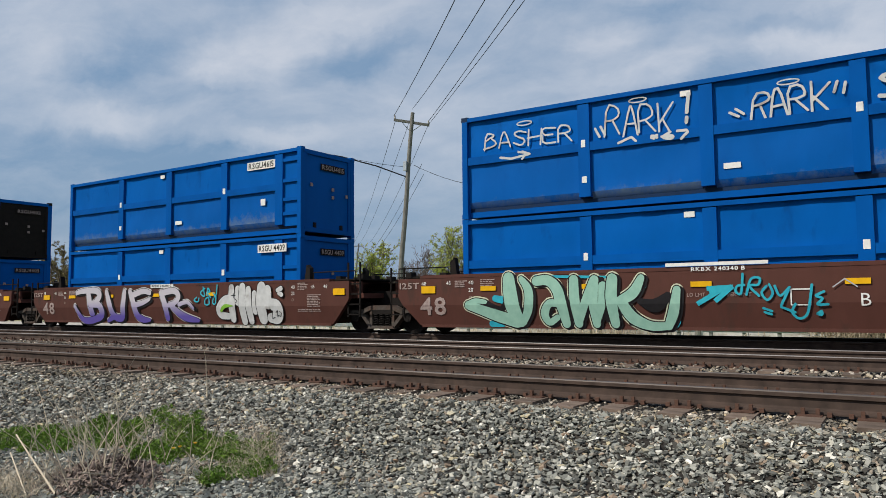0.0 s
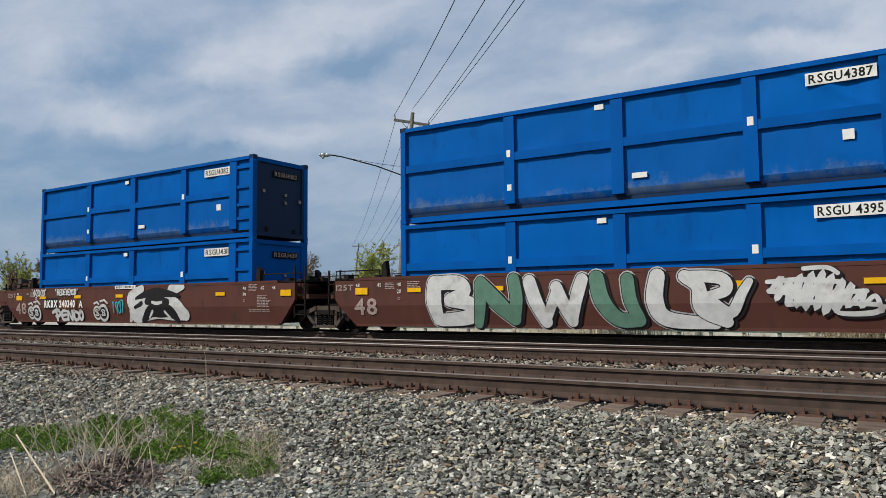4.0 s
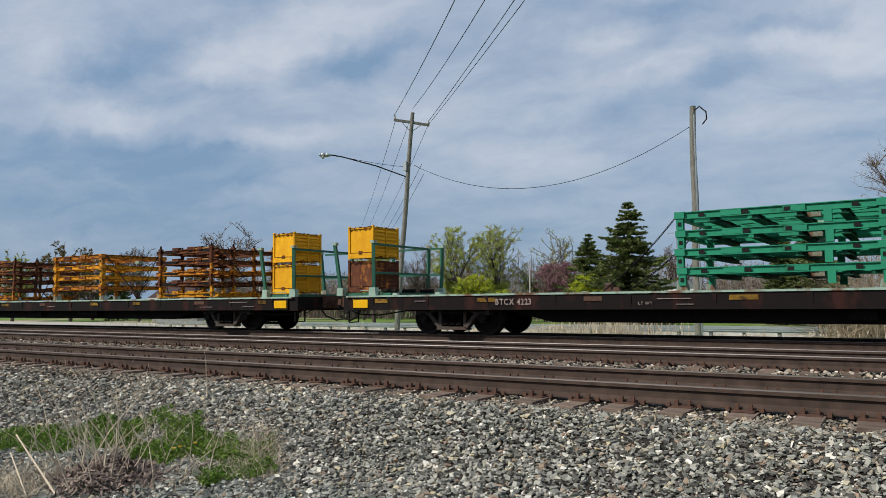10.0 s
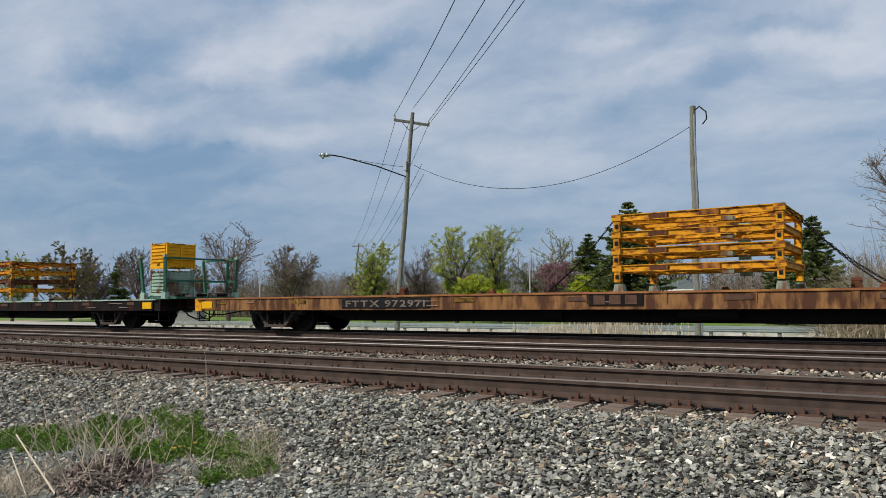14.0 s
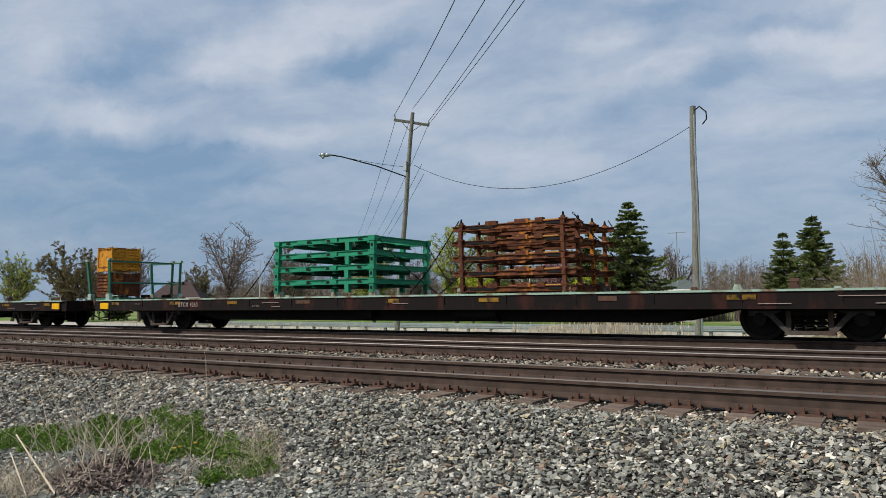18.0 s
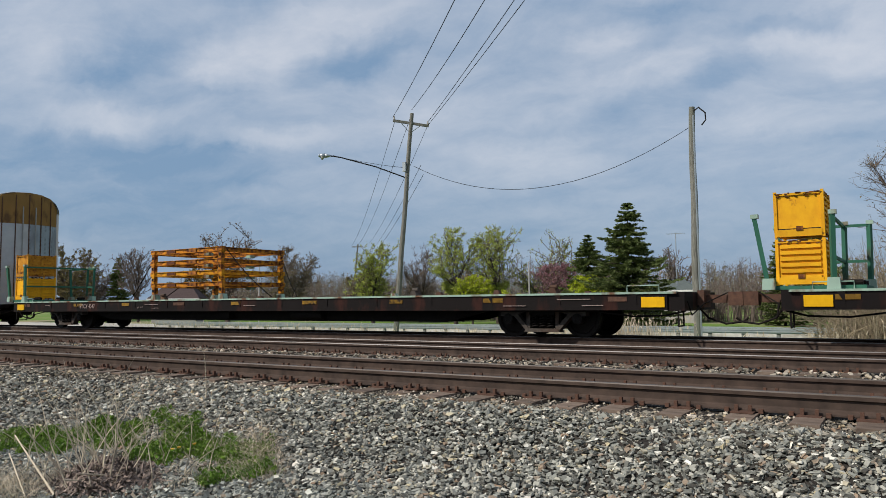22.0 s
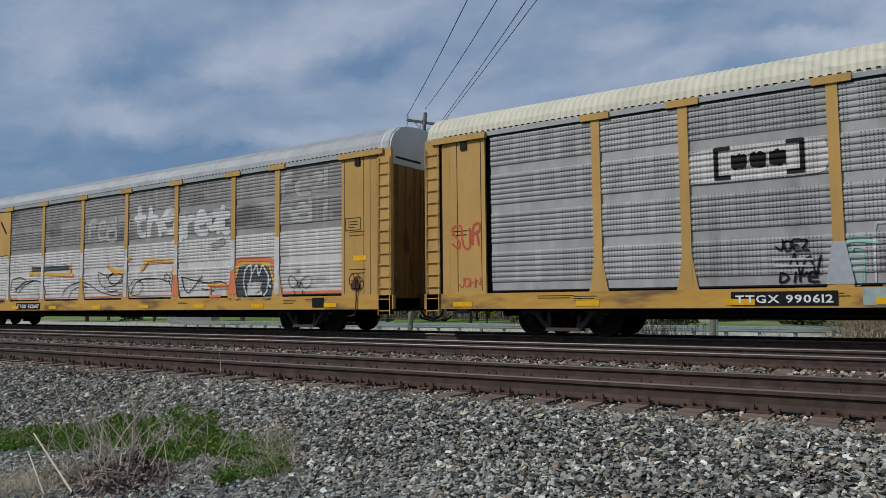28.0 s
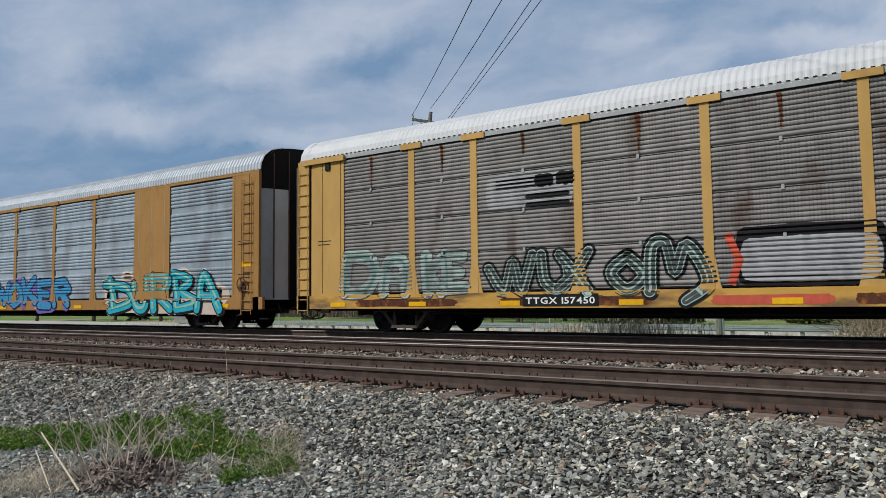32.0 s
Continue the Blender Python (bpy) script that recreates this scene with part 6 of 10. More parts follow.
def auto_rack(x, kind, text, posts, sheets, seed, roofm, trimm, sillm, endm, panelm, top=5.87, leaves=()):
    """posts: places of the side posts (x, width); sheets: (x0, x1) of the panels; both from the middle of the car."""
    rnd = random.Random(seed)
    a = tagged(new("auto_rack_car"), kind, "rail car", "auto racks")
    L, W = 13.75, 1.47
    part("inner_core", box(B(), -12.9, 12.9, -1.36, 1.36, 1.02, 4.9), "dark", a)
    for s in (-1, 1):
        part("side_sill", box(B(), -13.36 if panelm == "galv" else -L, 13.36 if panelm == "galv" else L, s * W - 0.05, s * W + 0.05, 0.66, 1.04), sillm, a, "painted side sill with marks")
        part("roof_rail", box(B(), -13.16 if panelm == "galv" else -L + 0.1, 13.16 if panelm == "galv" else L - 0.1, s * W - 0.035, s * W + 0.035, 4.93, 5.06), trimm if trimm == "rackwhite" or panelm == "galv" else "roofgrey", a)
        for x0, x1 in sheets:
            part("panel", corrugated(x0, x1, 1.10, 4.90, s * (W - 0.02), 4, *WAVES[panelm, roofm]), panelm, a)
            part("panel_gap", box(B(), x0, x1, s * (W - 0.005) - 0.006, s * (W - 0.005) + 0.006, 4.835, 4.925), "black", a, "dark slot above the panel")
            part("panel_foot", box(B(), x0, x1, s * (W - 0.005) - 0.006, s * (W - 0.005) + 0.006, 1.075, 1.105), "black", a)
            for k in range(3 if panelm == "galvdark" else 0):
                z = 1.10 + 0.95 * (k + 1)
                part("panel_seam", box(B(), x0, x1, s * (W - 0.012) - 0.006, s * (W - 0.012) + 0.006, z - 0.008, z + 0.008), "dark", a)
        for px, pw in posts:
            m_ = trimm
            bm = box(B(), px - pw / 2, px + pw / 2, s * (W + 0.01) - 0.02, s * (W + 0.01) + 0.02, 1.04, 4.97)
            post = part("side_post", bm, m_, a)
            if pw < 0.5:
                y = s * (W + 0.012)
                part("post_foot", prism(B(), [(px - pw / 2 - 0.13, 1.04), (px + pw / 2 + 0.13, 1.04), (px + pw / 2 + 0.10, 1.14), (px + pw / 2 + 0.004, 1.75), (px - pw / 2 - 0.004, 1.75), (px - pw / 2 - 0.10, 1.14)], y - 0.012, y + 0.012), m_, post)
                part("post_cap", box(B(), px - 0.34, px + 0.34, s * (W + 0.025) - 0.045, s * (W + 0.025) + 0.045, 4.90, 5.05), m_, post)
            if pw > 1:
                # a wide sheet between two posts: folded feet, joints, rivets
                y = s * (W + 0.031)
                for e in (-1, 1):
                    part("foot_slot", bar(B(), (px + e * (pw / 2 - 0.10), y, 1.05), (px + e * (pw / 2 - 0.26), y, 1.62), 0.022, 0.006), "dark", post)
                for u in (-0.36, 0.0, 0.36):
                    part("sheet_joint", box(B(), px + u * pw - 0.008, px + u * pw + 0.008, y - 0.003, y + 0.003, 1.12, 4.93), "roofgrey", post)
                bm = B()
                for u in (-0.26, -0.05, 0.07, 0.27):
                    for v in range(14):
                        z = 1.5 + 0.23 * v + rnd.uniform(-0.02, 0.02)
                        if rnd.random() < 0.7:
                            rod(bm, (px + u * pw, y - s * 0.003, z), (px + u * pw, y + s * 0.004, z), 0.012, 5)
                part("rivets", bm, "plate", post)["kind"] = "stuff"
        for k in range(9):
            xx = -12.6 + 3.0 * k + rnd.uniform(-0.3, 0.3)
            part("reflector", box(B(), xx, xx + 0.55, s * (W + 0.055) - 0.008, s * (W + 0.055) + 0.008, 0.72, 0.84), "patch", a)
        bolts = B()
        for k in range(165 if panelm != "galv" else 0):
            xx = -13.1 + 0.16 * k
            box(bolts, xx, xx + 0.075, s * 1.512 - 0.006, s * 1.512 + 0.006, 5.06, 5.08)
        if panelm != "galv":
            part("roof_bolts", bolts, "dark", a, "row of dark bolts along the roof edge")["kind"] = "stuff"
    radial = panelm == "galv"
    R_END = 13.24 if radial else L - 0.15
    # roof: ribbed sheet bent over
    prof = [(-1.50, 5.02), (-1.47, 5.22), (-1.33, 5.45), (-1.05, 5.64), (-0.6, 5.75), (0, 5.79), (0.6, 5.75), (1.05, 5.64), (1.33, 5.45), (1.47, 5.22), (1.50, 5.02)]
    prof = [(y, 5.02 + (z - 5.02) * (top - 5.02) / 0.77) for y, z in prof]
    n = 720
    vs, fs = [], []
    for k in range(n + 1):
        xx = -R_END + 2 * R_END * k / n
        d = (0.032 if roofm == "roofgalv" else 0.010 if roofm == "roofwhite" else 0.012) if (k // 2) % 2 else 0.0
        for y, z in prof:
            vs.append((xx, y * (1 + d * 0.5), z + d * (z - 5.0) / (top - 5.0)))
    m_ = len(prof)
    for k in range(n):
        for j in range(m_ - 1):
            fs.append((k * m_ + j, (k + 1) * m_ + j, (k + 1) * m_ + j + 1, k * m_ + j + 1))
    me = bpy.data.meshes.new("roof")
    me.from_pydata(vs, [], fs)
    me.materials.append(M[roofm])
    part("roof", me, None, a, "ribbed steel roof bent over the sides")
    # ends: folding doors with a rounded top
    for s in (-1, 1):
        xe = s * (L - 0.12)
        bm = B()
        pts = [(-1.42, 0.95)] + [(y * 0.975, z - 0.02) for y, z in prof] + [(1.42, 0.95)]
        f0 = [bm.verts.new((xe, y, z)) for y, z in pts]
        f1 = [bm.verts.new((xe - s * 0.10, y, z)) for y, z in pts]
        bm.faces.new(f0)
        bm.faces.new(f1[::-1])
        for k in range(len(pts)):
            bm.faces.new((f0[k], f0[(k + 1) % len(pts)], f1[(k + 1) % len(pts)], f1[k]))
        bmesh.ops.recalc_face_normals(bm, faces=bm.faces)
        if radial:
            bm.free()
            radial_door(a, s, prof, leaves)
        else:
            part("end_door", bm, endm, a, "tall folding end door")
        if roofm != "roofgalv":
            bm = B()
            cap = [(-1.44, 4.62)] + [(y * 0.985, z - 0.005) for y, z in prof] + [(1.44, 4.62)]
            c0 = [bm.verts.new((xe + s * 0.02, y, z)) for y, z in cap]
            c1 = [bm.verts.new((xe - s * 0.30, y * 1.02, z + 0.02)) for y, z in cap]
            bm.faces.new(c0)
            for k in range(len(cap)):
                bm.faces.new((c0[k], c0[(k + 1) % len(cap)], c1[(k + 1) % len(cap)], c1[k]))
            bmesh.ops.recalc_face_normals(bm, faces=bm.faces)
            part("roof_end_cap", bm, "rackcream" if roofm == "rackcream" else "roofwhite", a, "pale domed cap over the end door")
            part("cap_mark", box(B(), min(xe, xe + s * 0.03), max(xe, xe + s * 0.03), -1.25, -0.1, 4.78, 4.84), "black", a)
        for y in (-1.15, -0.75, -0.35, -0.05, 0.05, 0.35, 0.75, 1.15) if not radial else ():
            part("door_rib", box(B(), min(xe, xe + s * 0.05), max(xe, xe + s * 0.05), y - 0.03, y + 0.03, 1.0, 4.6), endm, a)
        for y in (-W, W):
            out = 1 if y > 0 else -1
            p0, p1 = (12.94, 13.18) if radial else (13.26, 13.7)
            part("end_post", box(B(), min(s * p0, s * p1), max(s * p0, s * p1), y - 0.05, y + 0.05, 0.66, 5.02), trimm, a)
            part("end_panel", box(B(), min(s * 11.9, s * 12.94), max(s * 11.9, s * 12.94), y - 0.03, y + 0.03, 1.04, 4.97), trimm, a)
            if not radial:
                part("door_track", box(B(), min(s * 11.85, s * 13.45), max(s * 11.85, s * 13.45), y + out * 0.01, y + out * 0.11, 4.88, 5.03), trimm, a, "beam that carries the end door")
                part("door_roller", box(B(), min(s * 12.42, s * 12.60), max(s * 12.42, s * 12.60), y + out * 0.02, y + out * 0.07, 4.66, 4.88), "black", a)
                part("end_panel", box(B(), min(s * 12.95, s * 13.18), max(s * 12.95, s * 13.18), y - 0.02, y + 0.02, 1.04, 4.9), trimm, a)
                part("door_gap", box(B(), min(s * 13.18, s * 13.26), max(s * 13.18, s * 13.26), y - 0.02, y + 0.02, 0.9, 4.9), "black", a)
            for xj in (12.02, 12.72):
                part("sheet_joint", box(B(), s * xj - 0.008, s * xj + 0.008, y * 1.0205 - 0.004, y * 1.0205 + 0.004, 1.1, 4.93), "dark", a)
        for y in (-1.56,):
            bm = B()
            l0, l1 = (12.42, 12.88) if radial else (13.27, 13.66)
            for xx in (l0, l1):
                bar(bm, (s * xx, y, 0.5), (s * xx, y, 4.8 if trimm != "rackwhite" else 2.3), 0.022, 0.022)
            for k in range(14 if trimm != "rackwhite" else 6):
                bar(bm, (s * l0, y, 0.62 + 0.31 * k), (s * l1, y, 0.62 + 0.31 * k), 0.022, 0.022)
            part("ladder", bm, trimm, a)
        coupler(a, s * 13.75, s)
        part("step", box(B(), min(s * 13.2, s * 13.6), max(s * 13.2, s * 13.6), -1.5, -1.3, 0.35, 0.39), "dark", a)
        if s > 0:
            bm = rod(B(), (12.45, -1.50, 1.45), (12.45, -1.56, 1.45), 0.07, 8)
            ring = [(12.45 + 0.2 * math.cos(k * math.tau / 14), -1.58, 1.45 + 0.2 * math.sin(k * math.tau / 14)) for k in range(15)]
            for p, q in zip(ring, ring[1:]):
                bar(bm, p, q, 0.022, 0.022)
            for k in (1, 4, 7, 10, 12):
                bar(bm, (12.45, -1.575, 1.45), ring[k], 0.02, 0.02)
            box(bm, 12.28, 12.58, -1.54, -1.5, 1.22, 1.40)
            part("hand_brake", bm, "plate", a, "small brake wheel on the side")
            part("brake_chain", tube([(12.47, -1.55, 1.25), (12.49, -1.56, 0.95), (12.46, -1.56, 0.62), (12.3, -1.4, 0.5), (11.9, -1.3, 0.46)], 0.018, 5), "plate", a)
        else:
            part("jacking_pad", box(B(), -12.7, -12.4, -1.58, -1.5, 0.55, 0.66), "dark", a)
        if trimm == "rackwhite":
            part("side_rail", tube([(s * 3.4, -1.46, 0.42), (s * 7.5, -1.46, 0.41), (s * 12.2, -1.46, 0.43)], 0.022, 6), trimm, a)
        for xx in (3.6, 6.2, 9.1, 10.9, 12.1) if trimm == "rackwhite" else ():
            part("rail_hanger", bar(B(), (s * xx, -1.46, 0.40), (s * (xx - 0.05), -1.45, 0.67), 0.035, 0.02), trimm, a)
        for xx, z, wd in ((9.6, 0.93, 0.55), (9.6, 0.88, 0.5), (9.6, 0.83, 0.42), (10.5, 0.95, 0.9), (10.5, 0.90, 0.8), (4.6, 0.92, 0.4), (4.6, 0.87, 0.5)):
            part("small_mark", box(B(), s * xx, s * xx + wd, -1.527, -1.519, z, z + 0.014), "roofgrey" if trimm == "rackwhite" else "black", a)
    bm = box(B(), -8.5, 8.5, -0.5, 0.5, 0.40, 0.66)
    box(bm, -13.2, 13.2, -1.3, 1.3, 0.60, 0.68)
    for k in range(14):
        xx = -11.5 + 1.77 * k
        box(bm, xx - 0.05, xx + 0.05, -1.3, 1.3, 0.48, 0.62)
    part("underframe", bm, "dark", a)
    part("brake_rod", tube([(-9, -1.3, 0.55), (-4, -1.3, 0.50), (4, -1.3, 0.50), (9, -1.3, 0.55)], 0.018, 5), "dark", a)
    for xx, z, wd, h in ((12.2, 2.8, 0.55, 0.02), (12.2, 2.7, 0.5, 0.02), (12.2, 1.75, 0.6, 0.02), (12.25, 1.65, 0.5, 0.02), (-12.9, 2.6, 0.5, 0.02), (-12.9, 2.5, 0.45, 0.02)):
        part("small_mark", box(B(), xx, xx + wd, -1.507, -1.500, z, z + h), "black", a)
    part("placard", box(B(), 12.35, 12.8, -1.51, -1.50, 2.0, 2.14), "patch", a, "yellow notice plate")
    if text:
        part("number_band", box(B(), -6.2, -4.3, -1.532, -1.518, 0.70, 0.98), "black", a, "black band with white marks")
        letters(text, 0.21, "white", a, -6.12, -1.536, 0.76, bold=0.006, width=1.74)
    return rides(a, x)


def spaced(*xs, w=0.2):
    return [(v, w) for v in xs]


# from the rear to the front of each car
IX = -329.40
white_posts = [(-8.35, 1.95), (-4.66, 0.2), (-1.84, 0.2), (1.05, 0.2), (3.99, 0.2), (7.80, 2.2)]
white_sheets = [(-11.89, -9.4), (-7.27, -4.72), (-4.6, -1.9), (-1.78, 0.99), (1.11, 3.93), (4.05, 6.70), (8.93, 11.89)]
RA = auto_rack(IX, "white covered auto rack with galvanised side panels", "UCRY 2089", white_posts, white_sheets, 71, "roofgalv", "rackwhite", "rackwhite", "roofgrey", "galv", 5.87, ["rackwhite", "roofgalv", "roofgalv", "galv", "galv", "galv", "rackend"])
std = [-9.0, -7.05, -4.25, -1.38, 1.5, 4.4, 7.3, 9.3]
std_sheets = [(-11.75, -9.06), (-8.94, -7.1), (-7.0, -4.3), (-4.2, -1.43), (-1.33, 1.45), (1.55, 4.35), (4.45, 7.25), (7.35, 9.25), (9.35, 11.89)]
RB = auto_rack(-358.40, "yellow covered auto rack with weathered side panels and cream roof", "TTGX 990612", spaced(*std), std_sheets, 72, "rackcream", "rackyellow", "rackamber", "rackend", "galvold", 5.80)
RC = auto_rack(-386.92, "yellow covered auto rack with graffiti and a grey roof", "TTGX 982607", spaced(*std), std_sheets, 73, "roofgrey", "rackyellow", "rackamber", "rackend", "galvmid", 5.82)
RD = auto_rack(-415.30, "yellow covered auto rack with dark weathered panels and a white roof", "TTGX 157450", spaced(*[v - 0.5 for v in std]), [(max(a - 0.5, -11.88), b - 0.5) for a, b in std_sheets[:-1]] + [(8.85, 11.88)], 74, "roofwhite", "rackyellow", "rackamber", "rackend", "galvdark", 5.82)
RE = auto_rack(-443.90, "orange-yellow covered auto rack with a galvanised roof", "", [(7.57, 2.1), (3.86, 0.2), (0.95, 0.2), (-2.2, 0.2), (-5.1, 0.2), (-8.0, 1.9)],
               [(8.65, 11.88), (3.92, 6.5), (1.05, 3.8), (-2.1, 0.85), (-5.0, -2.3), (-7.0, -5.2), (-11.88, -9.0)], 75, "roofgalv", "rackorange", "rackorange", "roofgrey", "galv", 5.87, ["roofgrey", "rackwhite", "dark", "dark", "dark", "dark", "dark"])
for ob, x in ((RA, IX), (RB, -358.40), (RC, -386.92), (RD, -415.30), (RE, -443.90)):
    truck(ob, 10.06, x)
    truck(ob, -10.06, x)

# ---- poles and wires ----
def pole(x, y, z0, z1, lean, label, r=0.15):
    p = tagged(new("utility_pole"), label, "utility pole", "utility poles")
    p.location = (x, y, z0)
    n = 8
    pts = [Vector((lean[0] * k / n + 0.02 * math.sin(k * 1.7), lean[1] * k / n, (z1 - z0) * k / n)) for k in range(n + 1)]
    bm = tube(pts, r, 12, r - 0.05)
    part("shaft", bm, "wood", p, "weathered round timber")
    return p


P1 = pole(-22.74, 30.45, -0.9, 10.8, (0.74, 0.53), "weathered wooden utility pole with a crossarm and street lamp")
arm_a, arm_b = Vector((-22.79, 30.40, 10.42)), Vector((-21.27, 31.49, 10.13))
off = Vector(P1.location)
part("crossarm", bar(B(), arm_a - off, arm_b - off, 0.10, 0.13), "wood", P1)
part("crossarm_brace", tube([arm_a.lerp(arm_b, 0.2) - off, Vector((-22.08, 30.92, 9.75)) - off, arm_a.lerp(arm_b, 0.8) - off], 0.02, 4), "galvrail", P1)
for f in (0.03, 0.5, 0.97):
    q = arm_a.lerp(arm_b, f) - off
    part("insulator", rod(B(), q + Vector((0, 0, 0.05)), q + Vector((0, 0, 0.26 if f != 0.5 else 0.5)), 0.05, 8, 0.03), "siding", P1)
part("lamp_arm", tube([Vector((-22.31, 30.76, 7.40)) - off, Vector((-23.5, 29.8, 7.95)) - off, Vector((-24.9, 28.65, 8.42)) - off, Vector((-25.35, 28.28, 8.50)) - off], 0.035, 6), "wire", P1)
head_a, head_b = Vector((-25.3, 28.32, 8.49)) - off, Vector((-25.78, 27.93, 8.50)) - off
bm = rod(B(), head_a, head_a.lerp(head_b, 0.45), 0.05, 10, 0.12)
rod(bm, head_a.lerp(head_b, 0.45), head_a.lerp(head_b, 0.85), 0.12, 10, 0.11)
rod(bm, head_a.lerp(head_b, 0.85), head_b, 0.11, 10, 0.05)
part("lamp_head", bm, "galvrail", P1, "grey street lamp head", smooth=True)
low_ = head_a.lerp(head_b, 0.68) - Vector((0, 0, 0.06))
part("lamp_bowl", rod(B(), low_, low_ - Vector((0, 0, 0.14)), 0.11, 12, 0.05), "siding", P1, "pale glass bowl of the lamp", smooth=True)
part("transformer_bracket", box(B(), 0.35, 0.55, 0.2, 0.4, 8.6, 9.1), "galvrail", P1)
P2 = pole(-7.45, 30.0, -0.92, 8.65, (0.05, 0.0), "weathered wooden pole with a conduit", 0.17)
part("conduit", rod(B(), (0.17, -0.1, 0.0), (0.13, -0.1, 9.2), 0.035, 6), "galvrail", P2)
part("meter_box", box(B(), 0.05, 0.22, -0.3, -0.16, 1.5, 1.85), "galvrail", P2)
part("service_loop", tube([(0.1, -0.05, 9.35), (0.35, -0.1, 9.5), (0.6, -0.1, 9.25), (0.62, -0.1, 8.95), (0.45, -0.1, 8.75)], 0.03, 5), "wire", P2)
P3 = pole(-73.0, 86.5, -1.5, 9.9, (1.0, 0.4), "distant wooden utility pole", 0.16)
part("crossarm", bar(B(), (0.1, 0.0, 11.0), (1.7, 0.8, 11.0), 0.12, 0.14), "wood", P3)
P4 = pole(-112.0, 138.0, -1.0, 9.5, (0.0, 0.0), "distant wooden utility pole", 0.15)
part("crossarm", bar(B(), (-0.8, 0.0, 9.8), (0.8, 0.0, 9.8), 0.12, 0.14), "wood", P4)
P5 = pole(9.5, -3.2, -0.9, 10.8, (0, 0), "wooden utility pole on the near side of the railway")
part("crossarm", bar(B(), (-0.8, -0.6, 11.2), (0.8, 0.6, 11.2), 0.10, 0.13), "wood", P5)


def wire(a, b, drop, r=0.015, label="thin black overhead wire"):
    ob = part("overhead_wire", tube(sag(a, b, drop, 22), r, 4), "wire")
    return tagged(ob, label, "wire", "overhead wires")


for a, mid in (((-22.79, 30.40, 10.62), (-11.40, 18.32, 9.97)), ((-22.0, 30.98, 11.0), (-10.70, 18.92, 10.01)), ((-21.30, 31.46, 10.35), (-9.95, 19.40, 9.98)), ((-21.32, 31.46, 10.15), (-9.66, 19.55, 9.98))):
    a, mid = Vector(a), Vector(mid)
    d = mid - a
    end = a + 2.75 * d
    end.z = a.z + 0.15
    f = 1 / 2.75
    drop = (a.z + (end.z - a.z) * f - mid.z) / (4 * f * (1 - f))
    wire(a, end, drop)
for dx, dz in ((-0.7, 0.0), (0.0, 0.3), (0.75, -0.15), (0.4, -2.4), (0.5, -2.9)):
    wire((-22.0 + dx, 30.95 + 0.7 * dx, 10.45 + dz), (-72.0 + dx * 1.1, 87.0 + dx, 9.6 + dz * 0.8), 0.9, 0.013)
wire((-21.94, 31.02, 8.0), (-7.42, 29.95, 7.86), 1.85, 0.012, "sagging black cable between two poles")
wire((-22.2, 30.8, 7.9), (-25.2, 28.4, 8.52), 0.08, 0.01)


# ---- trees ----
class Quads:
    """Many small faces, gathered for one mesh."""

    def __init__(self):
        self.v, self.f = [], []

    def add(self, pts):
        n = len(self.v)
        self.v += [tuple(p) for p in pts]
        self.f.append(tuple(range(n, n + len(pts))))

    def stick(self, a, b, r0, r1, seg=3):
        d = b - a
        q = d.to_track_quat("Z", "Y").to_matrix()
        n = len(self.v)
        for p, r in ((a, r0), (b, r1)):
            for k in range(seg):
                t = k * math.tau / seg
                self.v.append(tuple(p + q @ Vector((r * math.cos(t), r * math.sin(t), 0))))
        for k in range(seg):
            self.f.append((n + k, n + (k + 1) % seg, n + seg + (k + 1) % seg, n + seg + k))

    def part(self, name, material, parent=None, label=""):
        me = bpy.data.meshes.new(name)
        me.from_pydata(self.v, [], self.f)
        me.materials.append(M[material])
        return part(name, me, None, parent, label)


def leaf(q, p, size, rnd):
    a = Vector((rnd.gauss(0, 1), rnd.gauss(0, 1), rnd.gauss(0, 0.8))).normalized()
    b = a.cross(Vector((rnd.gauss(0, 1), rnd.gauss(0, 1), rnd.gauss(0, 1)))).normalized()
    s = size * rnd.uniform(0.6, 1.3)
    q.add((p - a * s, p + b * s * 0.55, p + a * s, p - b * s * 0.55))


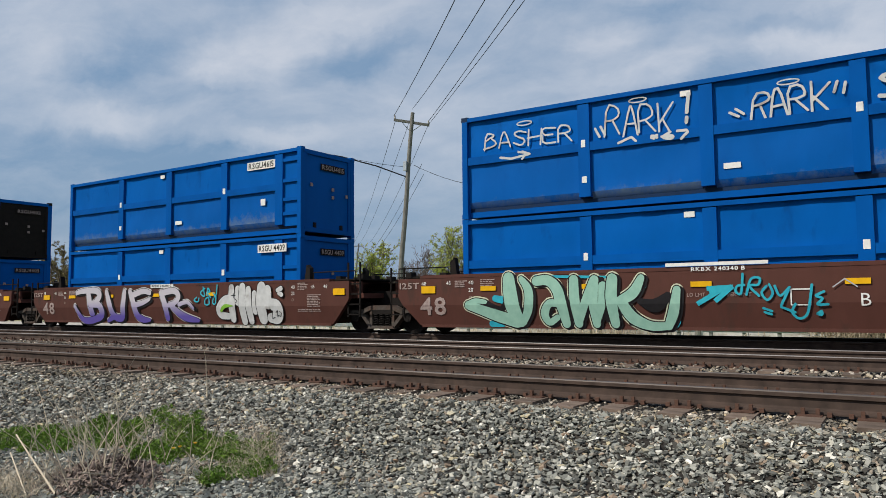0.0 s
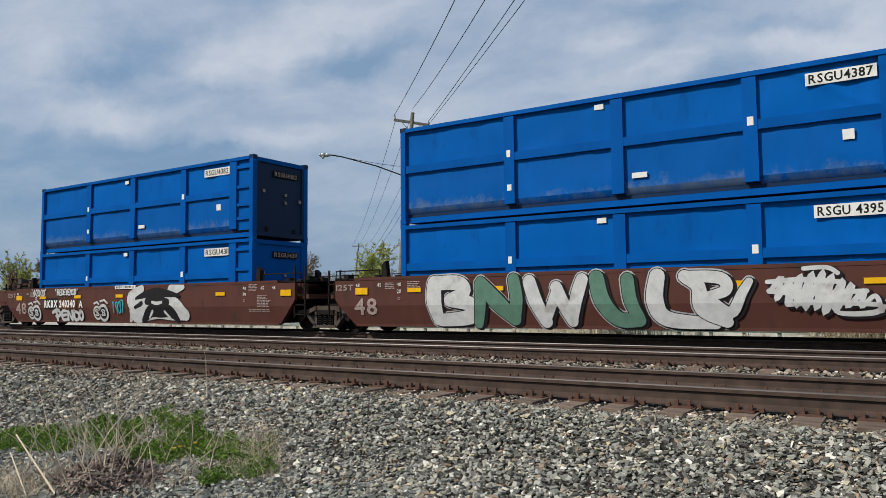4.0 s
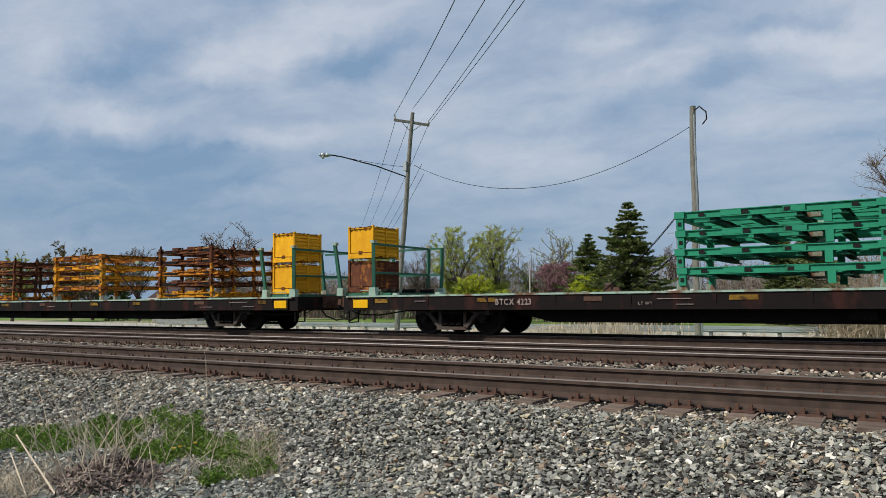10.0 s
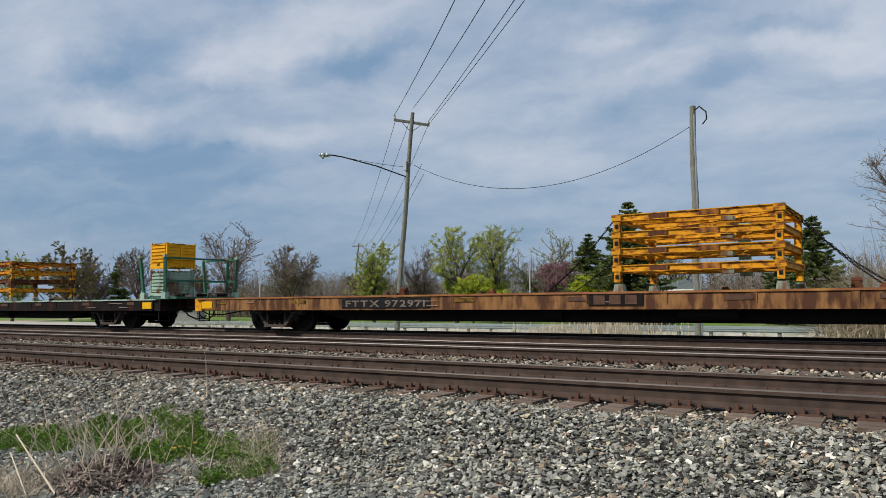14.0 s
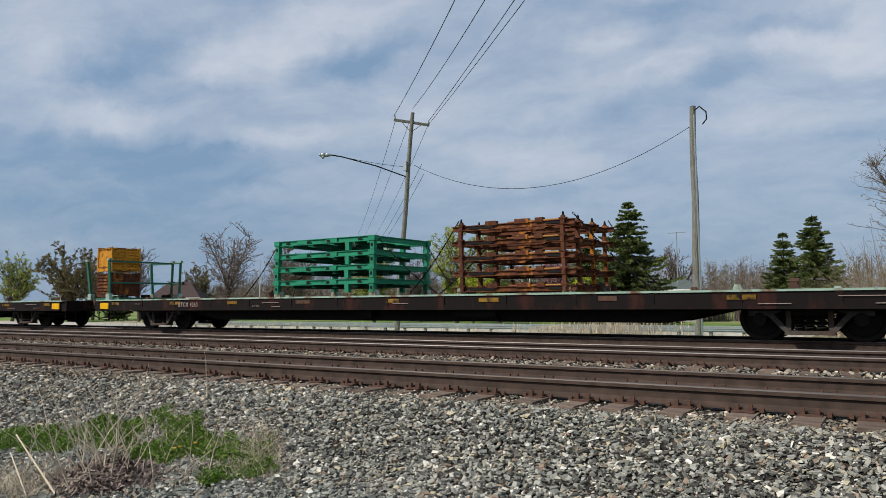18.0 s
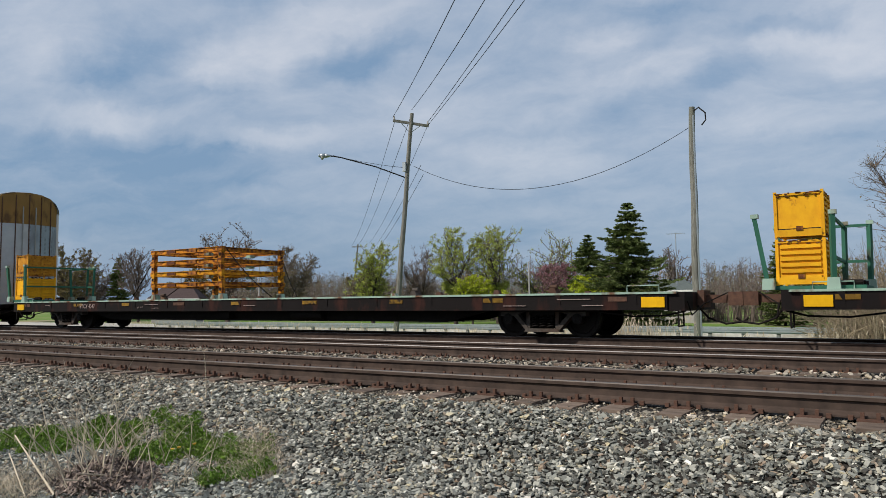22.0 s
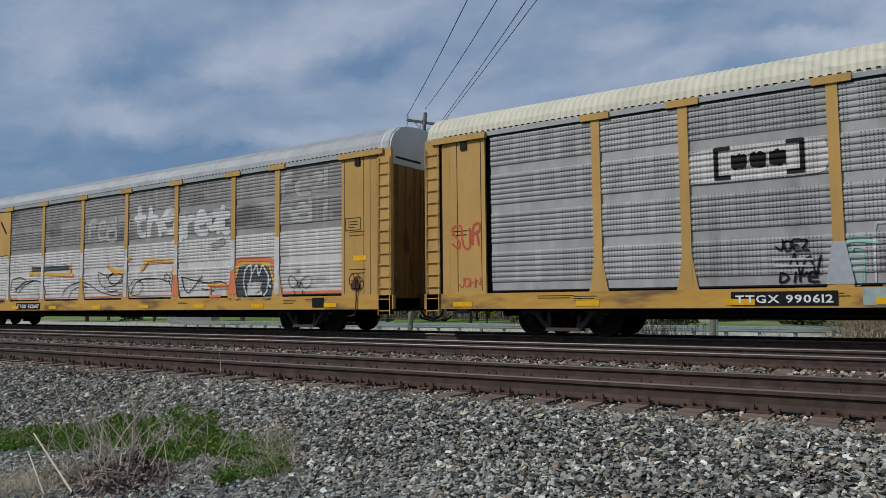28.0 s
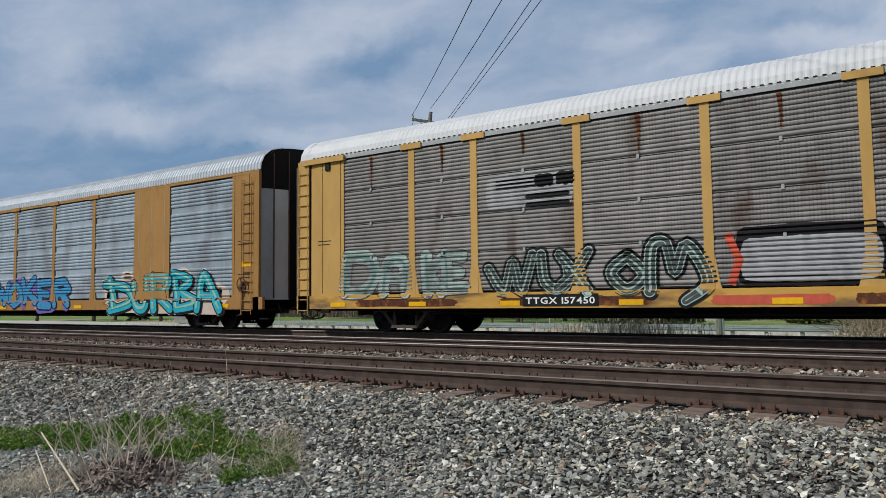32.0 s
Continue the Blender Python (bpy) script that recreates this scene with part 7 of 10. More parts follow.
def broad_tree(x, y, z, height, width, seed, leaves="", count=0, size=0.16, label="", bare=True, fork=0.2, group="background trees", dense=1):
    """A trunk and limbs that branch out to points strewn through an uneven crown, with twigs and small leaves at the ends."""
    rnd = random.Random(seed)
    t = tagged(new("tree"), label, "tree", group)
    t.location = (x, y, z)
    wood, twigs, crown = Quads(), Quads(), Quads()
    base = height * fork
    mid, tall = base + (height - base) * 0.5, (height - base) / 2
    slim = (0.00035 if dense == 1 else 0.00024) * math.hypot(x, y)

    def inside(p, d, reach):
        """How far along d a branch from p may go before it leaves the crown."""
        n = 0.0
        while n < reach:
            q = p + d * (n + reach / 8)
            if (q.x / (width / 2)) ** 2 + (q.y / (width / 2)) ** 2 + ((q.z - mid) / tall) ** 2 > 1.04:
                break
            n += reach / 8
        return max(n, reach * 0.12)

    def branch(q, p, d, length, r0, r1, n, curl, seg):
        pts = [p]
        for k in range(n):
            d = (d + Vector((rnd.gauss(0, curl), rnd.gauss(0, curl), rnd.gauss(0.3 * curl, curl * 0.6)))).normalized()
            e = p + d * length / n
            q.stick(p, e, max(slim, r0 + (r1 - r0) * k / n), max(slim, r0 + (r1 - r0) * (k + 1) / n), seg)
            pts.append(e)
            p = e
        return pts, d

    top = Vector((rnd.gauss(0, 0.015) * height, rnd.gauss(0, 0.015) * height, base))
    R0 = height * 0.02
    wood.stick(Vector((0, 0, 0)), top, R0 * 1.25, R0, 7)
    sprays = []
    n_limb = 9
    for k in range(n_limb):
        a = k * math.tau / n_limb + rnd.gauss(0, 0.25)
        rise = rnd.choice((0.45, 0.8, 1.3, 2.2, 3.5))
        d = Vector((math.cos(a), math.sin(a), rise)).normalized()
        start = top - Vector((0, 0, base * rnd.uniform(0, 0.35)))
        ln = inside(start, d, height * 1.1) * rnd.uniform(0.8, 1.0)
        pts, d2 = branch(wood, start, (d + Vector((0, 0, 0.5))).normalized(), ln, R0 * 0.55, R0 * 0.10, 6, 0.15, 4)
        for i in range(1, 7):
            for m in range((2 if i < 3 else 3) * dense):
                sd = (pts[i] - pts[i - 1]).normalized() * 0.8 + Vector((rnd.gauss(0, 0.62), rnd.gauss(0, 0.62), rnd.gauss(0.18, 0.35)))
                sd.normalize()
                sl = inside(pts[i], sd, height * 0.30) * rnd.uniform(0.7, 1.05)
                sub, sd = branch(twigs, pts[i], sd, sl, R0 * 0.18, R0 * 0.05, 3, 0.26, 3)
                for s in (1, 2, 3):
                    for w in range(2 * dense):
                        td = (sd + Vector((rnd.gauss(0, 0.8), rnd.gauss(0, 0.8), rnd.gauss(0.1, 0.55)))).normalized()
                        tl = height * rnd.uniform(0.025, 0.065)
                        twigs.stick(sub[s], sub[s] + td * tl, slim * 0.9, slim * 0.5)
                        sprays.append((sub[s], td * tl))
                        f = rnd.uniform(0.3, 0.8)
                        e2 = (td + Vector((rnd.gauss(0, 0.6), rnd.gauss(0, 0.6), rnd.gauss(0.2, 0.3)))).normalized() * tl * 0.6
                        twigs.stick(sub[s] + td * tl * f, sub[s] + td * tl * f + e2, slim * 0.6, slim * 0.4)
                        sprays.append((sub[s] + td * tl * f, e2))
    wood.part("trunk", "bark", t)
    twigs.part("twig_mass", "twig", t, "fine branching twigs")["kind"] = "stuff"
    for k in range(int(count * 5.5)):
        p, d = sprays[rnd.randrange(len(sprays))]
        leaf(crown, p + d * rnd.uniform(0.1, 1.15) + Vector((rnd.gauss(0, 0.09), rnd.gauss(0, 0.09), rnd.gauss(0, 0.09))), size * 0.62, rnd)
    if count:
        crown.part("crown", leaves, t, "loose crown of small young leaves")["kind"] = "stuff"
    return t


def spruce(x, y, z, height, width, seed, label="tall dark green spruce with drooping boughs"):
    """Whorls of boughs of uneven length, each carrying sprays of needles."""
    rnd = random.Random(seed)
    t = tagged(new("spruce_tree"), label, "tree", "spruces")
    t.location = (x, y, z)
    wood, q = Quads(), Quads()
    wood.stick(Vector((0, 0, 0)), Vector((0, 0, height)), height * 0.018, 0.02, 6)
    levels = int(height * 3.2)
    for k in range(levels):
        f = (k + rnd.uniform(0, 0.8)) / levels
        zz = height * (0.05 + 0.95 * f)
        rad = width / 2 * min(1.0, (1.02 - f) * 1.35) ** 0.9 * rnd.uniform(0.8, 1.15) + 0.06
        for b in range(rnd.randint(11, 15)):
            a = rnd.uniform(0, math.tau)
            rr = rad * rnd.uniform(0.45, 1.2)
            out = Vector((math.cos(a), math.sin(a), 0))
            root = Vector((0, 0, zz))
            tip = root + out * rr + Vector((0, 0, rr * rnd.uniform(-0.22, 0.18)))
            wood.stick(root, tip, 0.022, 0.008)
            n = max(3, int(rr * 11))
            for i in range(n):
                u = (i + 1) / n
                p = root.lerp(tip, u) - Vector((0, 0, 0.22 * rr * u * (1 - u)))
                reach = 0.10 + 0.30 * (1 - u) * min(1, rr)
                for j in range(4):
                    side = Vector((-out.y, out.x, 0)) * rnd.uniform(-1, 1) * reach
                    c = p + side + Vector((0, 0, rnd.gauss(-0.02, 0.05)))
                    w = (out * rnd.uniform(0.5, 1) + side.normalized() * rnd.uniform(0.2, 0.9) + Vector((0, 0, rnd.gauss(0.05, 0.3)))).normalized() * rnd.uniform(0.13, 0.24)
                    v = w.cross(Vector((rnd.gauss(0, 1), rnd.gauss(0, 1), rnd.gauss(0, 1)))).normalized() * 0.045
                    q.add((c - w, c + v, c + w, c - v))
                    q.add((c - w * 0.6 + v * 1.4, c + w * 0.9 + v * 0.6, c + w * 0.3 - v * 1.4))
    wood.part("trunk", "bark", t)
    q.part("crown", "needle", t, "layered boughs of dark needles")["kind"] = "stuff"
    return t


G0 = -1.5
bare = "bare spring tree with reddish fine twigs"
broad_tree(-116.3, 58.0, G0, 10.4, 8.5, 1, "leafgreen", 1500, 0.2, "spring tree with light green young leaves")
broad_tree(-103.9, 60.0, G0, 11.3, 9.5, 2, "leafolive", 3200, 0.2, "rounded tree with olive-brown buds")
broad_tree(-106.7, 65.1, G0, 10.6, 6.4, 3, "", 0, 0, bare, dense=2)
spruce(-100.6, 65.4, G0, 9.5, 4.0, 4)
broad_tree(-90.7, 62.2, G0, 10.1, 7.6, 5, "", 0, 0, "bare spreading spring tree", fork=0.36)
broad_tree(-68.3, 58.6, G0, 11.8, 6.6, 6, "deadleaf", 500, 0.14, bare, fork=0.36)
broad_tree(-74.0, 74.5, G0, 10.2, 9.6, 7, "leafolive", 900, 0.16, "rounded tree with olive-brown buds", dense=2)
broad_tree(-86.4, 68.1, G0, 7.8, 7.0, 8, "leafolive", 900, 0.2, "low tree with olive-brown buds")
broad_tree(-52.9, 66.6, G0, 9.7, 6.4, 9, "leafgreen", 2200, 0.15, "spring tree with light green young leaves")
broad_tree(-50.2, 72.2, G0, 9.3, 5.4, 10, "", 0, 0, bare, dense=2)
broad_tree(-42.4, 67.8, G0, 10.3, 7.4, 11, "leafgreen", 2600, 0.13, "spring tree with yellow-green young leaves", fork=0.42)
broad_tree(-38.4, 70.1, G0, 10.5, 7.6, 12, "leafgreen", 2500, 0.13, "spring tree with yellow-green young leaves", fork=0.40)
broad_tree(-38.9, 65.4, G0, 5.0, 6.0, 13, "leafyellow", 2600, 0.14, "bright yellow-green spring shrub", fork=0.15)
broad_tree(-35.0, 64.6, G0, 3.4, 4.2, 14, "leafyellow", 1500, 0.13, "bright yellow-green spring shrub", fork=0.15)
broad_tree(-34.8, 74.2, G0, 10.4, 6.8, 15, "leafgreen", 1300, 0.10, "slender tree just coming into leaf")
broad_tree(-31.8, 71.2, G0, 6.3, 8.0, 16, "blossom", 1900, 0.12, "redbud tree with pink blossom", fork=0.2)
spruce(-27.8, 69.7, G0, 9.0, 6.6, 17, "dark spruce with an uneven crown")
spruce(-19.9, 58.6, G0, 10.4, 7.8, 18)
broad_tree(-23.8, 60.5, G0, 4.6, 4.2, 19, "leafyellow", 2200, 0.14, "bright yellow-green spring shrub", fork=0.15)
broad_tree(-25.3, 91.6, G0, 9.3, 5.6, 20, "leafolive", 260, 0.13, bare)
spruce(-10.1, 71.3, G0, 8.3, 4.6, 21)
spruce(-7.5, 69.5, G0, 9.5, 5.4, 22)
broad_tree(0.9, 48.0, G0, 11.6, 9.4, 23, "leafolive", 300, 0.10, "large bare tree with fine grey twigs", fork=0.3, dense=2)
broad_tree(2.6, 45.0, G0, 9.8, 8.5, 29, "", 0, 0, "large bare tree with fine grey twigs", fork=0.25, dense=2)
broad_tree(0.5, 53.0, G0, 10.0, 8.0, 30, "leafolive", 300, 0.1, "large bare tree with fine grey twigs", fork=0.25)
broad_tree(4.5, 46.0, G0, 11.0, 8.0, 24, "", 0, 0, "large bare tree with fine grey twigs", fork=0.25, dense=2)
broad_tree(-62.0, 76.0, G0, 6.2, 7.5, 25, "leafolive", 900, 0.18, "low tree with olive-brown buds")
broad_tree(-46.5, 76.0, G0, 7.0, 6.5, 26, "leafolive", 800, 0.18, "low tree with olive-brown buds")

# far woods and undergrowth: nobody could count them
far, fol = Quads(), Quads()
fr = random.Random(90)
for k in range(1300):
    x = fr.uniform(-260, 70)
    y = 150 + fr.uniform(0, 40) + max(0, -x - 120) * 0.25
    h = fr.uniform(8.0, 13.0) * (0.9 + 0.15 * math.sin(x * 0.06))
    p = Vector((x, y, -1.0))
    far.stick(p, p + Vector((fr.gauss(0, 0.4), 0, h)), 0.13, 0.03)
    for j in range(13):
        a = p + Vector((0, 0, h * fr.uniform(0.25, 0.95)))
        e = a + Vector((fr.gauss(0, 1.1), fr.gauss(0, 1), fr.uniform(0.5, 1.8)))
        far.stick(a, e, 0.045, 0.015)
        for i in range(2):
            leaf(fol, a.lerp(e, fr.uniform(0.3, 1.1)) + Vector((fr.gauss(0, 0.3), fr.gauss(0, 0.3), fr.gauss(0, 0.3))), 0.20, fr)
tagged(far.part("far_wood", "twig"), "band of far bare trees along the horizon", "woods", "", "stuff")
tagged(fol.part("far_foliage", "leafhaze"), "olive-brown haze of budding far trees", "woods", "", "stuff")
und, undl = Quads(), Quads()
for k in range(3000):
    x = fr.uniform(-108, 6)
    y = 80 + fr.uniform(0, 9) + max(0, -x - 50) * 0.12
    p = Vector((x, y, -1.5))
    h = (4.6 + 1.0 * math.sin(x * 0.35) + 0.6 * math.sin(x * 1.1 + 1)) * fr.uniform(0.55, 1.25)
    tip = p + Vector((fr.gauss(0, 0.5), fr.gauss(0, 0.3), h))
    und.stick(p, tip, 0.045, 0.015)
    for j in range(5):
        a = p.lerp(tip, fr.uniform(0.2, 0.95))
        e = a + Vector((fr.gauss(0, 0.7), fr.gauss(0, 0.5), fr.uniform(0.3, 1.2)))
        und.stick(a, e, 0.022, 0.010)
        for i in range(3):
            leaf(undl, a.lerp(e, fr.uniform(0.4, 1.1)) + Vector((fr.gauss(0, 0.2), fr.gauss(0, 0.2), fr.gauss(0, 0.2))), 0.075, fr)
tagged(und.part("undergrowth", "twig"), "grey-brown undergrowth between the trees", "shrubs", "", "stuff")
tagged(undl.part("undergrowth_buds", "leafhaze"), "olive buds on the undergrowth", "shrubs", "", "stuff")

# dry reeds along the ditch, and brush at the edge of the woods
reeds = Quads()
for cx, cy, w, d, n, hh in ((-8.2, 22.6, 1.9, 0.8, 620, 1.05), (-11.2, 24.0, 1.6, 0.8, 380, 0.7), (-14.5, 24.5, 2.5, 0.8, 240, 0.55), (0.6, 26.0, 1.6, 1.2, 300, 1.1), (2.6, 25.0, 1.6, 1.2, 150, 1.0), (-3.5, 23.6, 2.2, 0.8, 130, 0.55), (-20.0, 26.0, 7.0, 1.2, 420, 0.42), (-30.0, 29.0, 8.0, 1.5, 420, 0.45), (-42.0, 33.0, 10.0, 2.0, 380, 0.5)):
    for k in range(n):
        p = Vector((cx + fr.gauss(0, w / 2), cy + fr.gauss(0, d / 2), -0.86))
        h = hh * fr.uniform(0.45, 1.15)
        tip = p + Vector((fr.gauss(0, 0.16) * hh, fr.gauss(0, 0.12), h))
        reeds.stick(p, tip, 0.008, 0.004)
        if fr.random() < 0.5:
            reeds.add((tip + Vector((0.02, 0, 0)), tip + Vector((fr.gauss(0, 0.05), 0, 0.14)), tip - Vector((0.02, 0, 0))))
tagged(reeds.part("dry_reeds", "straw"), "dry straw-coloured reeds behind the tracks", "reeds", "", "stuff")
thicket = Quads()
for k in range(2300):
    p = Vector((fr.triangular(-4.1, 7.0, -0.6), fr.uniform(34, 41), -1.1))
    a = fr.gauss(0, 0.55)
    d = Vector((math.sin(a), fr.gauss(0, 0.2), math.cos(a)))
    ln = fr.uniform(1.6, 4.9) * min(1.0, 0.42 + (p.x + 4.1) * 0.26)
    for j in range(3):
        e = p + d * ln / 3
        thicket.stick(p, e, 0.016 - 0.004 * j, 0.012 - 0.004 * j)
        p, d = e, (d + Vector((math.sin(a) * 0.35, 0, -0.22))).normalized()
tagged(thicket.part("dry_brush", "brush"), "tangled dry brush at the edge of the woods", "shrubs", "", "stuff")

# ---- guard rail, far houses, posts ----
gr = tagged(new("guard_rail"), "galvanised guard rail on grey posts beside the road", "guard rail")
gr.location = (0, 46.0, -1.56)
post_m = None
for k in range(46):
    x = -62.0 + 1.9 * k
    bm = box(B(), x - 0.10, x + 0.10, -0.09, 0.09, 0.0, 0.80) if post_m is None else None
    if post_m is None:
        ob = part("post", box(B(), -0.10, 0.10, -0.09, 0.09, 0.0, 0.80), "postgrey", gr)
        post_m = ob.data
    else:
        ob = part("post", post_m, None, gr)
    ob.location = (x, 0, 0)
bm = B()
for z, d in ((0.42, 0.0), (0.50, -0.06), (0.56, 0.0), (0.62, -0.06), (0.72, 0.0)):
    box(bm, -64, 26, -0.16 + d, -0.13 + d, z, z + 0.09)
part("beam", bm, "galvrail", gr, "corrugated steel beam")
wall = tagged(part("barrier_wall", box(B(), -47, 8, 46.9, 47.15, -1.7, -0.98), "barrier"), "low pale concrete wall behind the guard rail", "wall", "", "structure")


def house(x, y, w, d, eave, ridge, label, roof="shingle", turn=0):
    h = tagged(new("house"), label, "house", "far houses")
    h.matrix_world = pose(x, y, G0, 0, 0, turn)
    part("wall", box(B(), -w / 2, w / 2, -d / 2, d / 2, 0, eave), "siding", h)
    bm = B()
    a = [bm.verts.new(p) for p in ((-w / 2 - 0.5, -d / 2 - 0.5, eave), (w / 2 + 0.5, -d / 2 - 0.5, eave), (w / 2 + 0.5, d / 2 + 0.5, eave), (-w / 2 - 0.5, d / 2 + 0.5, eave))]
    b = [bm.verts.new(p) for p in ((-w / 4, 0, ridge), (w / 4, 0, ridge))]
    for f in ((a[0], a[1], b[1], b[0]), (a[1], a[2], b[1]), (a[2], a[3], b[0], b[1]), (a[3], a[0], b[0]), (a[3], a[2], a[1], a[0])):
        bm.faces.new(f)
    part("roof", bm, roof, h, "hipped roof")
    part("fascia", box(B(), -w / 2 - 0.52, w / 2 + 0.52, -d / 2 - 0.54, -d / 2 - 0.50, eave - 0.18, eave), "white", h)
    for k in (-0.3, 0.3):
        wn_ = part("window", box(B(), k * w - 0.6, k * w + 0.6, -d / 2 - 0.04, -d / 2 + 0.02, eave - 1.9, eave - 0.6), "black", h)
        part("window_frame", box(B(), k * w - 0.68, k * w + 0.68, -d / 2 - 0.03, -d / 2 + 0.02, eave - 0.6, eave - 0.5), "white", wn_)
    for k in (-0.12, 0.0, 0.1):
        part("roof_vent", box(B(), k * w - 0.12, k * w + 0.12, -0.6, -0.4, ridge - 0.5, ridge + 0.05), "dark", h)
    return h


house(-83.4, 63.2, 5.6, 5.4, 3.2, 5.3, "low house with a brown hipped roof and pale walls", turn=40)
house(-22.2, 78.9, 5.0, 5.0, 3.4, 4.6, "small far house with a grey roof", "slate", 10)
house(-47.0, 92.0, 6.0, 5.0, 3.0, 5.0, "small far house with a grey-blue roof", "slate", 30)
house(-3.4, 100.0, 3.0, 3.0, 2.3, 3.2, "small white shed on the lawn", "roofgrey", 0)
for x, y, h, lab in ((-26.6, 53.8, 5.6, "slim white post standing in the grass"), (-58.6, 54.4, 7.0, "slim white post standing in the grass")):
    ob = tagged(part("marker_post", rod(B(), (0, 0, 0), (0, 0, h), 0.07, 8, 0.05), "siding"), lab, "post")
    ob.location = (x, y, G0)
ant = tagged(new("antenna_mast"), "thin television antenna mast by a house", "antenna")
ant.location = (-21.1, 77.2, G0)
part("mast", rod(B(), (0, 0, 0), (0, 0, 9.4), 0.05, 6), "galvrail", ant)
part("boom", bar(B(), (-0.9, 0, 9.3), (0.9, 0, 9.3), 0.04, 0.04), "galvrail", ant)
for k in range(7):
    part("element", bar(B(), (-0.8 + 0.27 * k, -0.5, 9.3), (-0.8 + 0.27 * k, 0.5, 9.3), 0.025, 0.025), "galvrail", ant)

# ---- graffiti, signs and marks on the cars ----
W0, W1, W2, W3, W4 = (CARS[x] for x, _ in WELLS)
GY = -1.499
DAWK = ["-594,75,9 -563,65,10 -517,50,12 -465,35,12|-594,75,8 -574,85,5 -547,83,3|-482,138,13 -479,104,16 -471,64,16 -454,35,10|-449,136,5 -431,109,9 -432,68,9 -447,35,6",
    "-410,130,9 -381,131,10 -359,111,11 -348,74,11 -339,32,8|-355,77,6 -378,78,7 -391,55,8 -381,35,6 -360,46,5",
    "-317,131,9 -316,89,10 -309,33,8|-309,34,6 -290,82,8 -269,130,8|-268,130,8 -272,82,9 -267,32,7|-267,34,5 -252,76,7 -249,116,8",
    "-227,131,10 -230,88,11 -224,33,8|-163,131,6 -181,100,10 -212,82,8|-208,82,9 -185,47,11 -147,29,8 -109,29,6|-109,29,7 -96,61,9 -88,105,6"]
brush(W0, "-520,91,8 -498,87,9|-159,114,7 -172,93,6|-97,30,8 -89,38,6|-533,30,8 -503,28,5|-413,141,3 -239,135,3", GY + 0.009, "sprayteal", 0.0, "spray_patch")
brush(W0, "-540,78,7 -506,64,8 -490,84,5|-460,110,8 -454,58,6|-166,81,7 -134,72,15 -107,92,9|-304,101,5 -298,64,5|-252,128,8 -241,40,5|-327,133,5 -325,52,4|-188,37,8 -168,33,6", GY + 0.004, "sprayblack", 0.0, "graffiti_patch")
piece(W0, DAWK, GY, "spraymint", "sprayblack", 0.022, "spraycream", 0.03, 0.05, 0.02)
brush(W0, "44,112,2 31,110,2 28,99,2 38,96,2 42,134,2|48,93,2 57,123,2 73,125,2 70,112,2 54,110,2 71,90,2|85,109,2 76,96,2 86,82,2 96,95,2 90,112,2|100,109,2 109,90,2 126,106,2|110,71,2 124,100,2|135,74,2 129,58,2 141,46,2 156,58,2 165,110,2|185,97,2 171,89,2 182,84,2 173,73,2 191,73,2|172,55,2 179,60,2 179,53,2 172,55,2|78,66,2 93,60,2|80,58,2 92,54,2|110,68,2 134,58,2", GY, "sprayteal", 0.004, "graffiti_tag")
strokes(W0, [[(-0.45, 0.76), (-0.05, 1.0)], [(-0.25, 1.06), (0.2, 1.08), (-0.1, 0.82)], [(-0.2, 1.0), (0.12, 1.04)]], GY, 0.05, "sprayteal")
strokes(W0, [[(3.0, 1.3), (3.3, 1.42), (3.7, 1.3), (4.1, 1.25)], [(2.0, 1.05), (2.2, 1.2), (2.4, 1.05)]], GY, 0.012, "spraysilver")
letters("B", 0.34, "white", W0, 2.45, -1.478, 0.70)
letters("LD LMT", 0.11, "faded", W0, -0.68, -1.478, 0.90)
letters("PER UNIT", 0.11, "faded", W0, 0.12, -1.478, 0.90)
strokes(W0, [[(1.28, 0.72), (1.62, 0.72), (1.62, 1.02), (1.28, 1.02), (1.28, 0.72)]], -1.478, 0.012, "white", "plate_mark")
part("white_strip", box(B(), -1.1, 0.9, -1.50, -1.47, 1.53, 1.60), "white", W0)
BUFR = ["-432,132,10 -421,90,12 -407,44,12|-506,130,5 -460,136,7 -383,136,9 -360,118,10 -386,95,8 -421,89,7|-418,85,8 -367,85,10 -347,60,12 -373,38,10 -466,29,9 -517,82,4",
    "-318,131,7 -299,89,10 -277,46,11 -231,40,10 -219,80,10 -211,130,8|-277,44,9 -315,28,4",
    "-178,128,8 -159,92,10 -141,48,11 -111,34,9 -74,32,3|-159,118,8 -105,130,7 -67,124,6|-150,83,7 -105,91,6 -69,103,4",
    "-7,123,8 14,85,10 24,40,9|3,123,8 61,129,8 85,111,8 67,90,7 35,82,6|48,80,7 84,56,10 124,40,10 178,32,4|89,84,5 129,91,4 160,71,2"]
piece(W1, BUFR, GY, "sprayfade", "sprayblack", 0.016, "spraywhite", 0.025, 0.09, 0.025)
brush(W1, "215,134,2 195,120,2 214,109,2 207,138,2|225,113,2 230,134,2 240,123,2 226,120,2 244,105,2|217,99,2 233,105,2 236,84,2 217,84,2 217,99,2|176,106,2 164,96,2 183,92,2 187,103,2|274,143,2 269,112,2 255,119,2|258,105,2 269,108,2 265,84,2 254,88,2 258,105,2", GY, "sprayteal", 0.004, "graffiti_tag")
